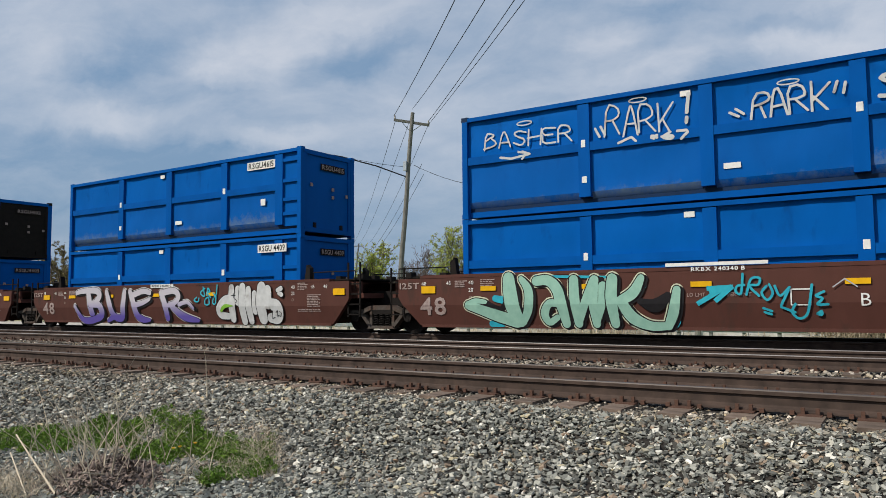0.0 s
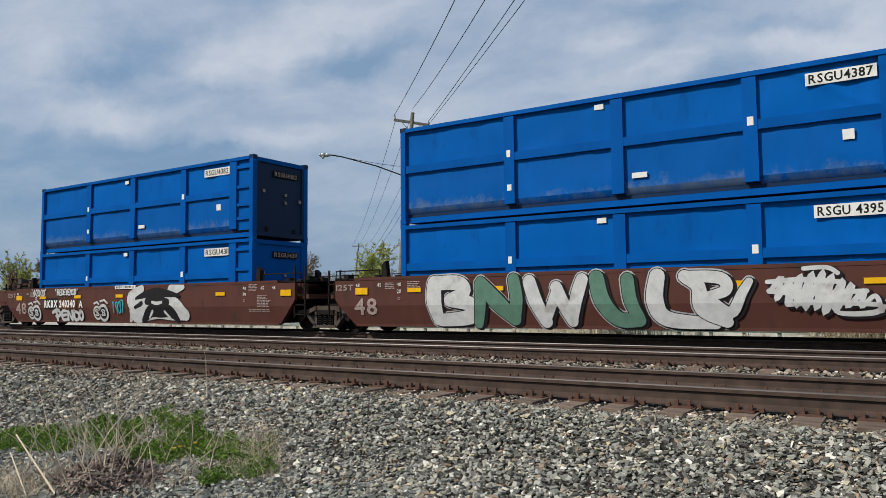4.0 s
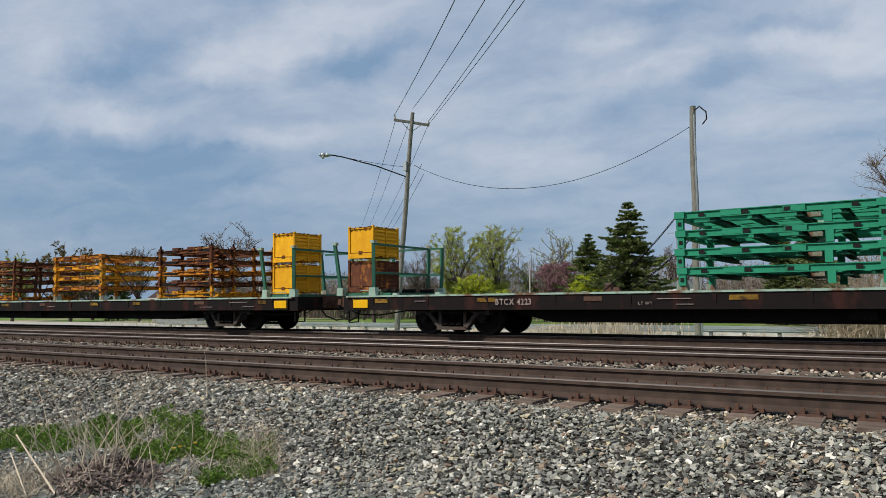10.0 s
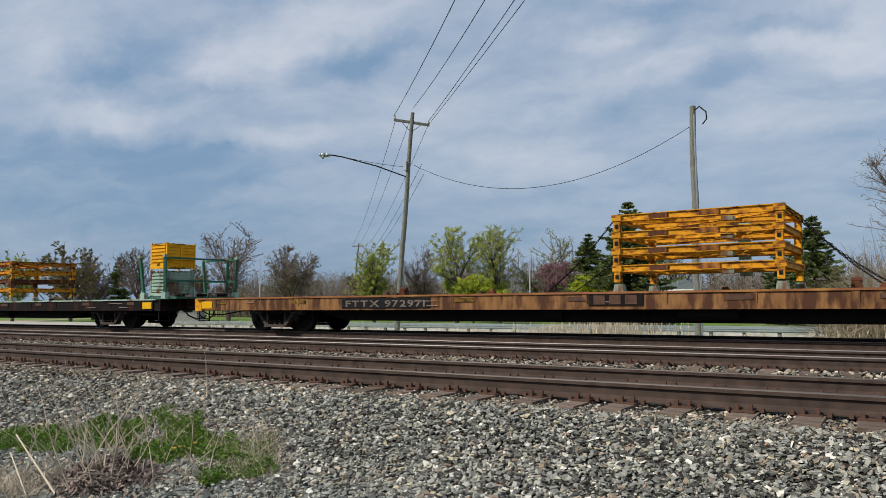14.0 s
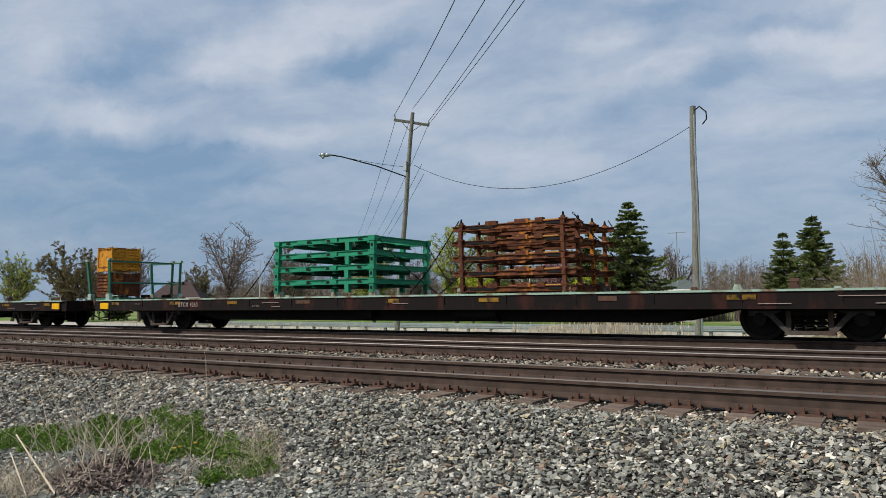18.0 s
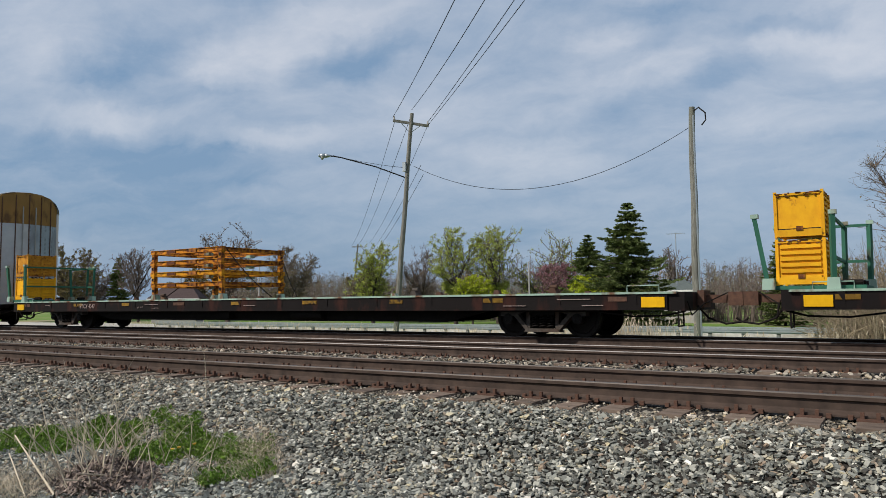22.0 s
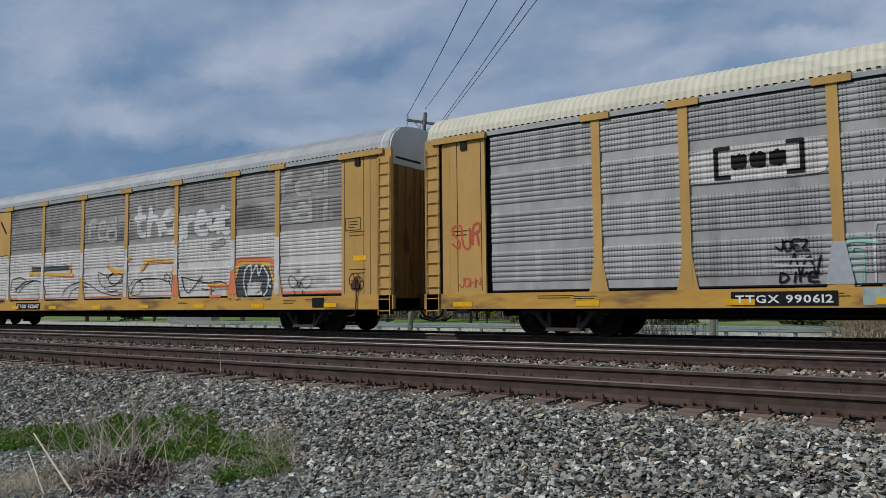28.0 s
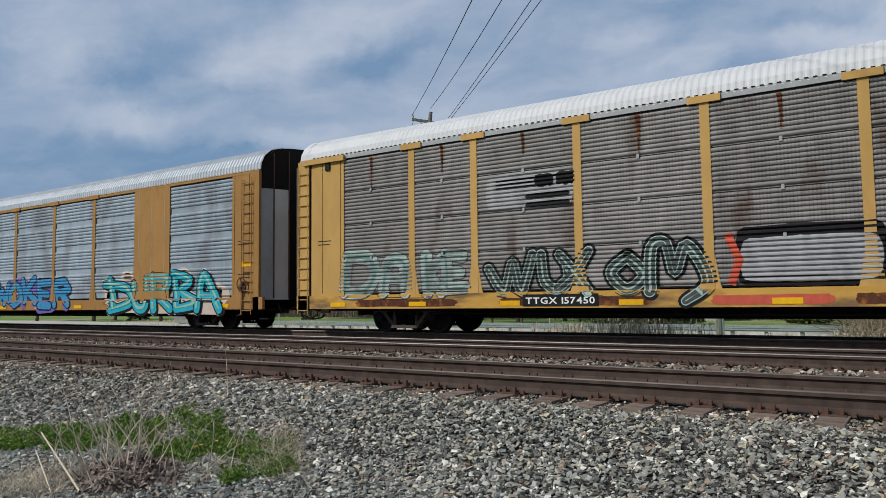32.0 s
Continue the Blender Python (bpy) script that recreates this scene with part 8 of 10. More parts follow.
SHWK = ["331,98,12 304,91,12 281,69,8 289,50,8 324,46,7|340,134,8 341,97,11 344,38,9|368,130,7 368,90,8",
    "389,135,10 387,83,11 394,31,9|415,127,8 416,83,10 424,32,8|441,115,6 445,63,9",
    "472,133,14 470,89,17 476,39,14|497,124,12 501,82,12|510,85,12 537,72,18 536,44,16 508,41,11",
    "554,128,4 538,123,2|556,110,4 545,114,2"]
piece(W1, SHWK, GY, "spraywhite", "sprayblack", 0.022, None, 0.0, 0.0, 0.035)
brush(W1, "293,63,5 311,77,6 347,78,2", GY - 0.01, "sprayleaf", 0.0, "spray_patch")
brush(W1, "509,56,1 518,63,1 514,41,1 527,44,1|530,56,1 539,63,1 536,47,1 545,50,1|545,60,1 554,56,1 548,44,1|340,110,1 360,110,1|350,117,1 353,100,1|356,100,1 366,93,1 359,87,1", GY - 0.012, "sprayblack", 0.0, "graffiti_line")
part("graffiti_patch", blob(-6.40, 6.80, 0.24, 1.53, 7, 0.03, 60), "spraygreen", W2).location = (0, GY + 0.012, 0)
WORDS = ["-562,137,3 -536,112,9 -518,73,10 -502,35,4|-502,37,4 -485,83,6 -475,113,4|-487,119,4 -470,83,9 -454,38,4|-454,39,4 -442,82,8 -430,125,5 -421,137,2",
    "-359,139,2 -387,146,8 -407,120,9 -409,87,8 -403,54,8 -377,43,8 -332,63,3|-422,82,4 -382,87,6 -359,93,3",
    "-316,136,3 -284,137,7 -280,99,9 -281,54,9 -294,29,4|-284,134,6 -250,144,7 -212,132,7 -217,107,7 -266,88,5|-266,88,5 -235,68,8 -209,45,8 -174,26,3",
    "-113,136,2 -147,141,8 -166,117,9 -168,80,8 -159,50,9 -130,37,8 -100,56,3|-186,82,3 -143,89,6 -114,97,3",
    "-86,31,3 -77,46,6 -57,80,8 -42,122,8 -40,142,3|-44,140,3 -32,104,8 -16,54,8 12,30,3|-92,82,3 -52,80,7 -6,88,3",
    "14,135,2 30,124,7 31,87,8 29,55,8 50,42,7 89,58,2",
    "79,142,2 100,136,7 103,102,8 100,62,8 118,47,7 148,62,2",
    "121,142,2 145,130,8 165,98,8 180,70,6|225,131,2 209,112,7 188,82,6 180,58,7|179,78,6 181,47,7 187,28,3|167,31,2 187,35,5 209,28,2",
    "225,118,3 252,122,7 297,128,6 337,134,2|286,126,6 285,92,8 276,55,8 249,32,6 222,43,5 223,66,5 246,78,5 261,70,2",
    "379,136,4 354,121,8 346,88,9 355,48,8 376,34,4 397,51,8 407,91,9 400,123,8 379,136,4",
    "420,141,2 437,130,6 437,90,8 431,55,8 416,32,3|518,139,1 495,124,6 468,100,6 442,83,4|449,90,4 470,65,8 492,41,8 510,24,2",
    "536,136,2 551,123,7 548,82,7 542,48,7 529,29,2|542,137,3 563,112,8 585,72,9 607,38,8 632,29,2|607,38,3 620,75,6 619,114,6 599,135,6 617,138,3 639,117,1"]
for k, text in enumerate(WORDS):
    brush(W2, text, GY + 0.008, "spraywhite", 0.05, "graffiti_halo", -0.08, -0.02)
    brush(W2, text, GY + 0.006, "spraywhite", 0.03, "graffiti_halo", 0.05, 0.02)
    brush(W2, text, GY - 0.001 * k, "sprayblack", 0.018, "graffiti_letter")
BNWULR = ["-475,129,18 -477,88,19 -467,42,14|-470,131,14 -404,130,15 -386,108,13 -431,89,12|-431,87,12 -365,76,15 -374,47,15 -458,38,12",
    "-342,126,12 -342,76,12 -350,31,9|-340,132,10 -299,86,17 -250,43,13|-250,135,12 -243,86,13 -250,43,11",
    "-209,129,13 -194,85,14 -169,37,12|-169,37,7 -144,95,10|-141,115,11 -123,75,12 -104,38,10|-104,38,8 -91,94,12 -78,131,11",
    "-44,133,14 -32,84,15 2,44,13 49,41,11|26,129,11 32,84,11 49,44,10",
    "91,134,13 85,83,15 109,44,13 206,35,8",
    "148,132,10 175,110,11 181,64,11 228,39,9|148,132,8 218,127,9 228,102,8 185,88,6|198,82,8 236,57,8 260,98,6 273,119,4"]
piece(W3, BNWULR, GY, ["spraywhite", "spraymoss", "spraywhite", "spraymoss", "spraywhite", "spraywhite"], "sprayblack", 0.018, "spraysilver", 0.03, 0.06, 0.035)
for text in ["311,99,3 332,125,4 321,82,3 346,116,4 341,73,4 366,128,4 355,68,3 386,132,4 370,64,4 405,136,3 389,64,4 419,127,4 403,56,4 437,118,4 422,60,3 451,110,4 441,68,3 469,97,4 464,68,3 487,88,3 496,60,3",
    "306,117,3 371,120,4 437,114,3|309,99,4 380,94,4 474,97,3|341,73,4 399,77,4 491,72,3|418,81,3 427,57,3 482,57,4 500,68,3|371,141,3 410,142,3 428,131,3"]:
    brush(W3, text, GY + 0.004, "sprayblack", 0.03, "graffiti_shadow", 0.04, -0.03)
    brush(W3, text, GY, "spraywhite", 0.012, "graffiti_tag")
brush(W3, "508,27,2 514,68,2 505,80,2 553,80,2 540,64,2 548,27,2|518,80,2 523,92,2 545,92,2 549,80,2|526,27,2 531,60,2|561,48,2 582,60,2 607,48,2 594,33,2 569,36,2 561,48,2|553,72,2 582,60,2|582,48,2 599,52,2 599,40,2|558,96,2 570,88,2 562,80,2 575,80,2", GY, "spraysilver", 0.0, "graffiti_line")
for text in ["-442,61,6 -439,30,6|-468,57,5 -434,67,6 -415,57,5 -426,45,5 -447,43,5",
    "-373,63,4 -397,63,5 -407,45,5 -398,30,5 -370,32,4|-404,46,5 -378,49,4",
    "-366,30,5 -361,63,5 -339,30,5 -334,63,5",
    "-322,63,5 -321,31,5 -297,35,5 -292,53,5 -319,63,5",
    "-280,63,5 -290,46,5 -281,31,5 -267,42,5 -270,60,5 -280,63,5"]:
    brush(W4, text, GY, "spraywhite", 0.01, "graffiti_tag")
for x in (-6.5, -2.02):
    for cx, rx in ((x + 0.30, 0.19), (x + 0.68, 0.25)):
        oval = [[(cx + s * rx * math.cos(a), 0.56 + s * (rx + 0.01) * math.sin(a)) for a in (math.tau * k / 18 for k in range(19))] for s in (1.0, 0.5)]
        strokes(W4, oval, GY, 0.06, "spraywhite", "graffiti_line", True)
        strokes(W4, [[(cx + 0.62 * rx * math.cos(a), 0.56 + 0.62 * rx * math.sin(a)) for a in (math.tau * k / 18 for k in range(19))]], GY - 0.004, 0.06, "sprayblack", "graffiti_line", True)
        tag(W4, "S", cx - 0.13, cx + 0.13, 0.45, 0.68, GY - 0.008, 0.026, "spraywhite", 11, 0.05)
    strokes(W4, [[(x + 0.12, 0.9), (x + 0.3, 0.95), (x + 0.42, 0.88)], [(x + 0.5, 0.98), (x + 0.75, 1.02), (x + 0.95, 0.9)]], GY, 0.035, "spraywhite", "graffiti_line", True)
tag(W4, "1907", -0.8, -0.12, 0.55, 0.97, GY, 0.022, "sprayteal", 12)
tag(W4, "'REDEYEMOB'", -4.5, -2.9, 1.24, 1.44, GY, 0.026, "spraywhite", 13, 0.06)
tag(W4, "'4/20/20'", -6.2, -5.1, 1.22, 1.46, GY, 0.022, "spraywhite", 14, 0.06)
# bold black and white shapes sprayed over one end
brush(W4, "20,28,6 45,70,22 30,110,20 90,138,14|60,60,40 170,80,44 260,70,40 320,50,20|250,130,20 310,140,8", GY + 0.006, "spraywhite", 0.0, "graffiti_patch")
brush(W4, "60,106,5 110,118,12 170,125,16 235,120,12 290,112,5|120,95,12 175,98,16 230,92,12|95,30,10 140,62,22 190,66,26 245,60,20 280,32,10|55,75,6 90,88,9", GY + 0.003, "sprayblack", 0.0, "graffiti_line")
brush(W4, "150,92,5 175,88,6 200,92,5|130,40,4 150,62,5|215,60,5 240,40,4", GY, "spraywhite", 0.0, "graffiti_line")
# paint and marks follow the lower half of the side, which leans inwards
BENT = set()
for w in (W0, W1, W2, W3, W4):
    for ob in w.children:
        if not ob.name.startswith(("graffiti", "spray_patch", "lettering", "small_mark", "primer_patch", "number_band", "plate_mark")) or ob.data in BENT:
            continue
        BENT.add(ob.data)
        z0 = ob.location.z
        if min(v.co.z for v in ob.data.vertices) + z0 > CREASE or max(v.co.y for v in ob.data.vertices) + ob.location.y > -1.44:
            continue
        bm = B()
        bm.from_mesh(ob.data)
        bmesh.ops.bisect_plane(bm, geom=bm.verts[:] + bm.edges[:] + bm.faces[:], plane_co=(0, 0, CREASE - z0), plane_no=(0, 0, 1))
        for v in bm.verts:
            v.co.y += 0.183 * max(0.0, CREASE - z0 - v.co.z)
        bm.to_mesh(ob.data)
        bm.free()
# white tags on the container of the first well
TY = -1.168
tag(TAGGED, "BASHER", -5.5, -3.1, 1.74, 2.12, TY, 0.021, "spraywhite", 20, 0.08, -0.08)
tag(TAGGED, "RARK", -2.35, -0.75, 1.60, 2.26, TY, 0.021, "spraywhite", 21, 0.12, -0.05)
tag(TAGGED, "!", -0.75, -0.25, 1.72, 2.32, TY, 0.039, "spraywhite", 22, 0.04)
tag(TAGGED, "RARK", 0.75, 2.25, 1.62, 2.16, TY, 0.024, "spraywhite", 23, 0.12, -0.05)
tag(TAGGED, "*67", -1.35, -0.45, 1.38, 1.54, -1.206, 0.030, "spraywhite", 24)
tag(TAGGED_HIGH, "ECLIPS", 0.30, 1.45, 1.37, 1.54, -1.206, 0.018, "spraywhite", 26, 0.05, 0.02)
strokes(TAGGED_HIGH, [[(1.48, 1.50), (1.62, 1.45), (1.72, 1.50), (1.90, 1.47)], [(1.82, 1.53), (1.92, 1.47), (1.83, 1.41)]], -1.206, 0.014, "spraywhite")
tag(TAGGED, "SA", 3.0, 4.2, 1.60, 2.1, TY, 0.039, "spraywhite", 25)
for cx, cz in ((-4.35, 2.24), (-1.55, 2.36), (1.5, 2.24)):
    strokes(TAGGED, [[(cx + 0.2 * math.cos(a), cz + 0.05 * math.sin(a)) for a in (math.tau * k / 14 for k in range(15))]], TY, 0.014, "spraywhite", "graffiti_tag", True)
strokes(TAGGED, [[(-5.0, 1.46), (-4.7, 1.40), (-4.2, 1.46), (-4.4, 1.54)], [(-4.5, 1.54), (-4.3, 1.50), (-4.4, 1.36)], [(-2.0, 1.44), (-1.7, 1.54), (-1.6, 1.44)]], -1.206, 0.028, "spraywhite", "graffiti_tag", True)
strokes(TAGGED, [[(-2.55, 1.85), (-2.45, 1.65)], [(-2.42, 1.88), (-2.32, 1.68)], [(0.38, 1.78), (0.55, 1.68)], [(0.5, 1.84), (0.65, 1.72)], [(2.3, 1.9), (2.36, 2.1)], [(2.46, 1.86), (2.5, 2.06)]], TY, 0.028, "spraywhite", "graffiti_tag", True)

# auto racks
PY = -1.506
WALL_Y = -1.494
strokes(RB, [[(-6.15, 3.3), (-6.4, 3.3), (-6.4, 3.9), (-6.15, 3.9)], [(-5.05, 3.3), (-4.8, 3.3), (-4.8, 3.9), (-5.05, 3.9)]], PY, 0.045, "black", "logo_mark")
for k in range(3):
    part("logo_mark", blob(-6.12 + 0.36 * k, -5.80 + 0.36 * k, 3.42, 3.78, 30 + k, 0.1), "black", RB).location = (0, PY, 0)
part("logo_panel", blob(-6.98, -4.34, 3.20, 3.92, 70, 0.0, 60), "buffed", RB).location = (0, PY + 0.010, 0)
for k in range(12):
    x, top = -408 + 40 * k + (18 if k > 6 else 0), 178 + 14 * ((k * 7) % 4)
    wide = 22 + 6 * (k % 3)
    brush(RB, "%d,114,9 %d,%d,9" % (x + wide // 2, x + wide // 2 + 2, top - 16), PY + 0.010, ("spraydull", "galvold", "sprayleaf", "spraydull", "galvold", "sprayblue", "spraydull", "spraypink")[k % 8], 0.0, "spray_patch")
    brush(RB, "%d,112,1 %d,%d,2 %d,%d,2 %d,%d,1 %d,114,1" % (x, x + 2, top - 12, x + wide // 2, top, x + wide, top - 12, x + wide), PY + 0.004, "spraywhite" if k % 2 else "spraymint", 0.002, "graffiti_line")
    if k % 3 == 0:
        brush(RB, "%d,%d,2 %d,%d,5 %d,%d,2" % (x - 6, top + 6, x + wide // 2, top + 14, x + wide + 30, top + 4), PY + 0.008, ("spraymint", "spraypink", "sprayblue", "spraymint")[k // 3], 0.0, "spray_patch")
tag(RB, "ETC", -0.35, 0.45, 2.02, 2.3, PY, 0.018, "spraywhite", 31)
tag(RB, "NOH", -0.2, 0.6, 1.7, 2.0, PY - 0.01, 0.022, "sprayblack", 32, 0.1)
brush(RB, "125,120,16 150,170,18 190,215,12|300,140,20 420,150,20|480,140,18 640,150,18", PY + 0.011, "spraypeach", 0.0, "spray_patch")
FOUR = ["172,206,10 178,160,12 172,112,10|168,212,9 205,216,8", "222,205,13 216,150,14 236,118,13 268,132,13 272,205,12", "345,208,12 305,198,12 300,165,12 345,150,13 352,122,12 305,112,11",
        "382,206,12 380,115,12|382,206,11 428,208,9|382,160,10 420,160,8|382,115,10 432,116,9", "520,205,11 480,200,11 472,172,11 512,152,12 518,122,11 470,112,10", "545,208,11 548,112,11|600,206,9 556,160,9 602,112,10",
        "632,206,11 630,113,11|632,206,9 672,207,8|632,160,9 665,160,7|632,113,9 675,114,8", "690,206,10 725,206,9|706,206,10 704,113,11"]
piece(RB, FOUR[:4], PY + 0.004, ["spraymint", "sprayteal", "spraymint", "sprayteal"], "spraypurple", 0.03, "spraywhite", 0.025, 0.05, 0.03)
piece(RB, FOUR[4:], PY + 0.004, "spraymint", "sprayblack", 0.03, "spraysilver", 0.025, 0.05, 0.025)
tag(RB, "JOEZ", -5.35, -4.75, 1.75, 1.95, PY, 0.018, "sprayblack", 36)
tag(RB, "DIME", -5.3, -4.6, 1.16, 1.34, PY, 0.020, "sprayblack", 37)
strokes(RB, [[(-5.4, 1.6), (-4.7, 1.58)], [(-5.35, 1.48), (-4.7, 1.45)]], PY, 0.02, "spraywhite")
for px in (-4.25, -1.38, 1.5):
    part("painted_foot", prism(B(), [(px - 0.24, 1.10), (px + 0.24, 1.10), (px + 0.11, 1.9), (px - 0.11, 1.9)], -1.507, -1.498), "spraysilver", RB)
tag(RB, "SUR", -12.9, -12.05, 2.15, 2.75, -1.507, 0.028, "sprayred", 41, 0.15)
tag(RB, "JOHN", -12.7, -12.05, 1.2, 1.42, -1.507, 0.014, "sprayred", 42)
strokes(RB, [[(-5.1 + 0.09 * k, 1.5 + 0.25 * math.sin(k * 2.2)) for k in range(7)]], PY, 0.018, "sprayblack")
part("sill_paint", box(B(), -3.9, 7.5, -1.524, -1.519, 0.70, 1.03), "spraydull", RB)
tag(RB, "REGRET", -2.6, -1.5, 0.73, 1.0, -1.53, 0.018, "spraywhite", 38, 0.1)
tag(RB, "FHONOS", -1.2, 0.3, 0.73, 1.0, -1.53, 0.018, "spraywhite", 39, 0.1)
tag(RB, "ETCV", 0.9, 1.9, 0.73, 1.0, -1.53, 0.018, "spraywhite", 40, 0.06)

# the painted-over car: silver field, faded words, thin black outlines
for x0, x1 in ((-11.7, -9.1), (-8.95, -7.1), (-7.0, -4.3), (-4.2, -1.43), (-1.33, 1.45), (1.55, 4.35), (4.45, 7.25), (7.35, 9.25), (9.35, 12.0)):
    part("buffed_paint", corrugated(x0, x1, 1.10, 3.0, -1.4535, 2, 7, 0.022), "buffed", RC, "grey paint over the lower panels")
part("logo_panel", box(B(), -8.9, -7.1, -1.499, -1.46, 3.02, 4.88), "rackyellow", RC)
strokes(RC, [[(-8.05, 4.45), (-8.45, 4.45), (-8.55, 4.35), (-8.55, 4.05), (-8.45, 3.95), (-7.95, 3.95)], [(-7.75, 4.45), (-7.3, 3.97)]], -1.506, 0.05, "black", "logo_mark", True)
tag(RC, "feel", -0.95, 1.35, 3.25, 4.05, WALL_Y, 0.08, "sprayghost", 50, 0.05)
tag(RC, "the", 2.0, 4.3, 3.3, 4.2, WALL_Y, 0.12, "sprayfaint", 51, 0.05)
tag(RC, "great", 4.2, 7.2, 3.2, 4.0, WALL_Y, 0.125, "sprayfaint", 52, 0.05)
for row in (3.3, 4.1):
    tag(RC, "hell" if row < 4 else "feel", 9.45, 11.8, row, row + 0.55, WALL_Y, 0.085, "sprayghost", int(row * 9), 0.06)
part("spray_patch", blob(-11.5, -9.2, 3.02, 3.45, 57, 0.25), "sprayfaint", RC).location = (0, WALL_Y + 0.004, 0)
tag(RC, "HNL", -11.3, -9.25, 4.15, 4.80, WALL_Y, 0.075, "sprayfaint", 53, 0.12)
tag(RC, "HNL", -11.3, -9.25, 4.12, 4.77, WALL_Y + 0.003, 0.085, "spraylilac", 53, 0.12)
tag(RC, "TYB", -10.6, -8.95, 3.25, 3.95, WALL_Y, 0.09, "sprayfaint", 54, 0.06)
for x0, x1, z0, z1 in ((-12.9, -12.45, 3.3, 4.1), (-12.5, -12.0, 2.7, 3.5), (-8.85, -8.4, 3.05, 3.7)):
    part("spray_patch", blob(x0, x1, z0, z1, int(x0 * 9), 0.15), "sprayfaint", RC).location = (0, -1.536 if x0 > -10 else -1.506, 0)
for text, c, dy in (("-511,243,4.5 -511,243,4.5 -511,217,5.4 -511,217,5.4 -221,206,5.0 -221,206,5.0 -219,243,4.2 -219,243,4.2", "sprayamber", -0.006), ("-500,235,9.0 -233,233,8.4", "sprayash", 0), ("-932,159,7.9 -932,159,7.9 -880,146,7.8 -880,146,7.8 -863,187,7.8 -863,187,7.8 -845,219,5.8 -845,219,5.8|-957,116,5.9 -957,116,5.9 -867,123,5.9 -867,123,5.9 -843,157,7.8 -843,157,7.8", "sprayorange", 0.002),
                    ("36,229,5.2 36,229,5.2 84,206,6.8 84,206,6.8 135,207,6.7 135,207,6.7 148,247,5.0 148,247,5.0 177,252,5.0 177,252,5.0|245,209,4.9 245,209,4.9 284,241,4.9 284,241,4.9 439,234,4.6 439,234,4.6", "sprayamber", -0.006), ("619,145,5.8 619,145,5.8 702,142,5.6 702,142,5.6|622,145,4.4 622,145,4.4 621,110,4.3 621,110,4.3|621,110,4.3 621,110,4.3 669,110,4.2 669,110,4.2", "sprayorange", -0.006), ("426,210,7.7 432,163,10.7 438,114,13.8|708,123,11.2 719,108,11.1", "sprayorange", 0.002)):
    brush(RC, text, PY + dy, c, 0.0, "graffiti_line")
    if c == "sprayorange":
        brush(RC, text, PY + dy - 0.004, "sprayamber", -0.035, "graffiti_line", -0.02, 0.02)
    if c == "sprayamber":
        brush(RC, text, PY + dy + 0.004, "sprayorange", 0.012, "graffiti_halo", 0.0, -0.025)
brush(RC, "756,131,35.6 771,165,35.5 799,177,27.1 865,177,26.5 884,158,31.4 892,127,31.3", PY + 0.003, "sprayash", 0.0, "graffiti_patch")
brush(RC, "711,128,8.4 732,178,8.4 748,213,8.3 770,224,6.9 893,218,6.6 912,204,7.8 928,161,7.7 946,119,7.7", PY, "sprayorange", 0.0, "graffiti_outline")
brush(RC, "731,125,4.1 746,173,4.1 758,203,4.1 776,211,4.1 887,206,4.0 899,194,3.9 913,159,3.9 921,120,3.8", PY - 0.004, "sprayamber", 0.0, "graffiti_outline")
brush(RC, "789,191,2.7 782,151,2.7 794,110,2.7|789,191,2.7 814,204,2.7 819,176,2.7 840,202,2.7 850,172,2.7 866,201,2.6 879,187,2.6|819,176,2.7 811,143,2.7 831,122,2.6 851,128,2.7 862,148,2.7|879,187,2.6 893,166,2.6 887,127,2.7 873,111,2.6|903,157,2.6 892,147,2.6 904,134,2.6", PY - 0.006, "sprayfaint", 0.004, "graffiti_tag")
for text in ("36,186,2.1 80,201,2.1 123,194,2.1 133,174,2.0 90,162,2.0 47,168,2.0|184,122,2.0 208,158,2.0 264,176,2.0 358,172,1.8 411,156,1.8 421,114,1.8|391,190,1.9 408,180,1.8 401,164,1.8 383,168,1.9 380,184,1.9 391,190,1.9|416,192,1.8 426,176,1.9 418,159,1.9|472,177,2.2 505,123,2.1 579,176,2.1|472,177,1.9 530,166,1.8 610,154,1.7 663,158,1.7 703,148,1.7|578,136,1.7 640,127,1.7", "979,156,1.8 988,166,1.7 1011,153,1.8 1022,130,1.8 1034,152,1.7 1057,163,1.7 1072,155,1.7 1067,135,1.7 1044,129,1.7 1025,148,1.7 1005,133,1.7 985,136,1.7 979,156,1.8|1012,174,1.7 1019,182,1.7 1026,173,1.8|998,124,1.7 1005,115,1.8 998,108,1.7|1038,123,1.7 1035,115,1.8 1046,114,1.7|1100,146,1.5 1094,154,1.5 1101,160,1.4|1112,161,1.5 1109,144,1.4|1124,145,1.5 1118,151,1.4 1126,159,1.4", "-681,153,2.1 -665,194,2.1 -600,203,2.1 -559,187,2.0 -600,166,2.0 -647,156,2.0|-641,143,2.0 -586,178,2.0 -479,188,2.0 -414,164,1.9 -396,129,1.9|-619,137,2.0 -558,172,2.0 -500,185,2.0|-279,117,1.8 -244,151,1.9 -176,171,1.8 -99,168,1.8 -16,137,1.7 84,120,1.7 160,133,1.7|-233,112,1.8 -187,148,1.8 -99,156,1.8|-28,209,2.0 -15,172,1.9 15,152,1.8 84,158,1.9 132,187,1.8 142,209,1.8 84,204,1.9 35,195,1.9 -28,209,2.0|15,152,1.7 45,136,1.7 103,138,1.7|25,196,1.7 65,159,1.7|169,148,1.6 215,176,1.7 257,153,1.6 232,124,1.6 187,121,1.6 169,148,1.6"):
    brush(RC, text, -1.5085, "sprayblack", -0.004, "graffiti_line")
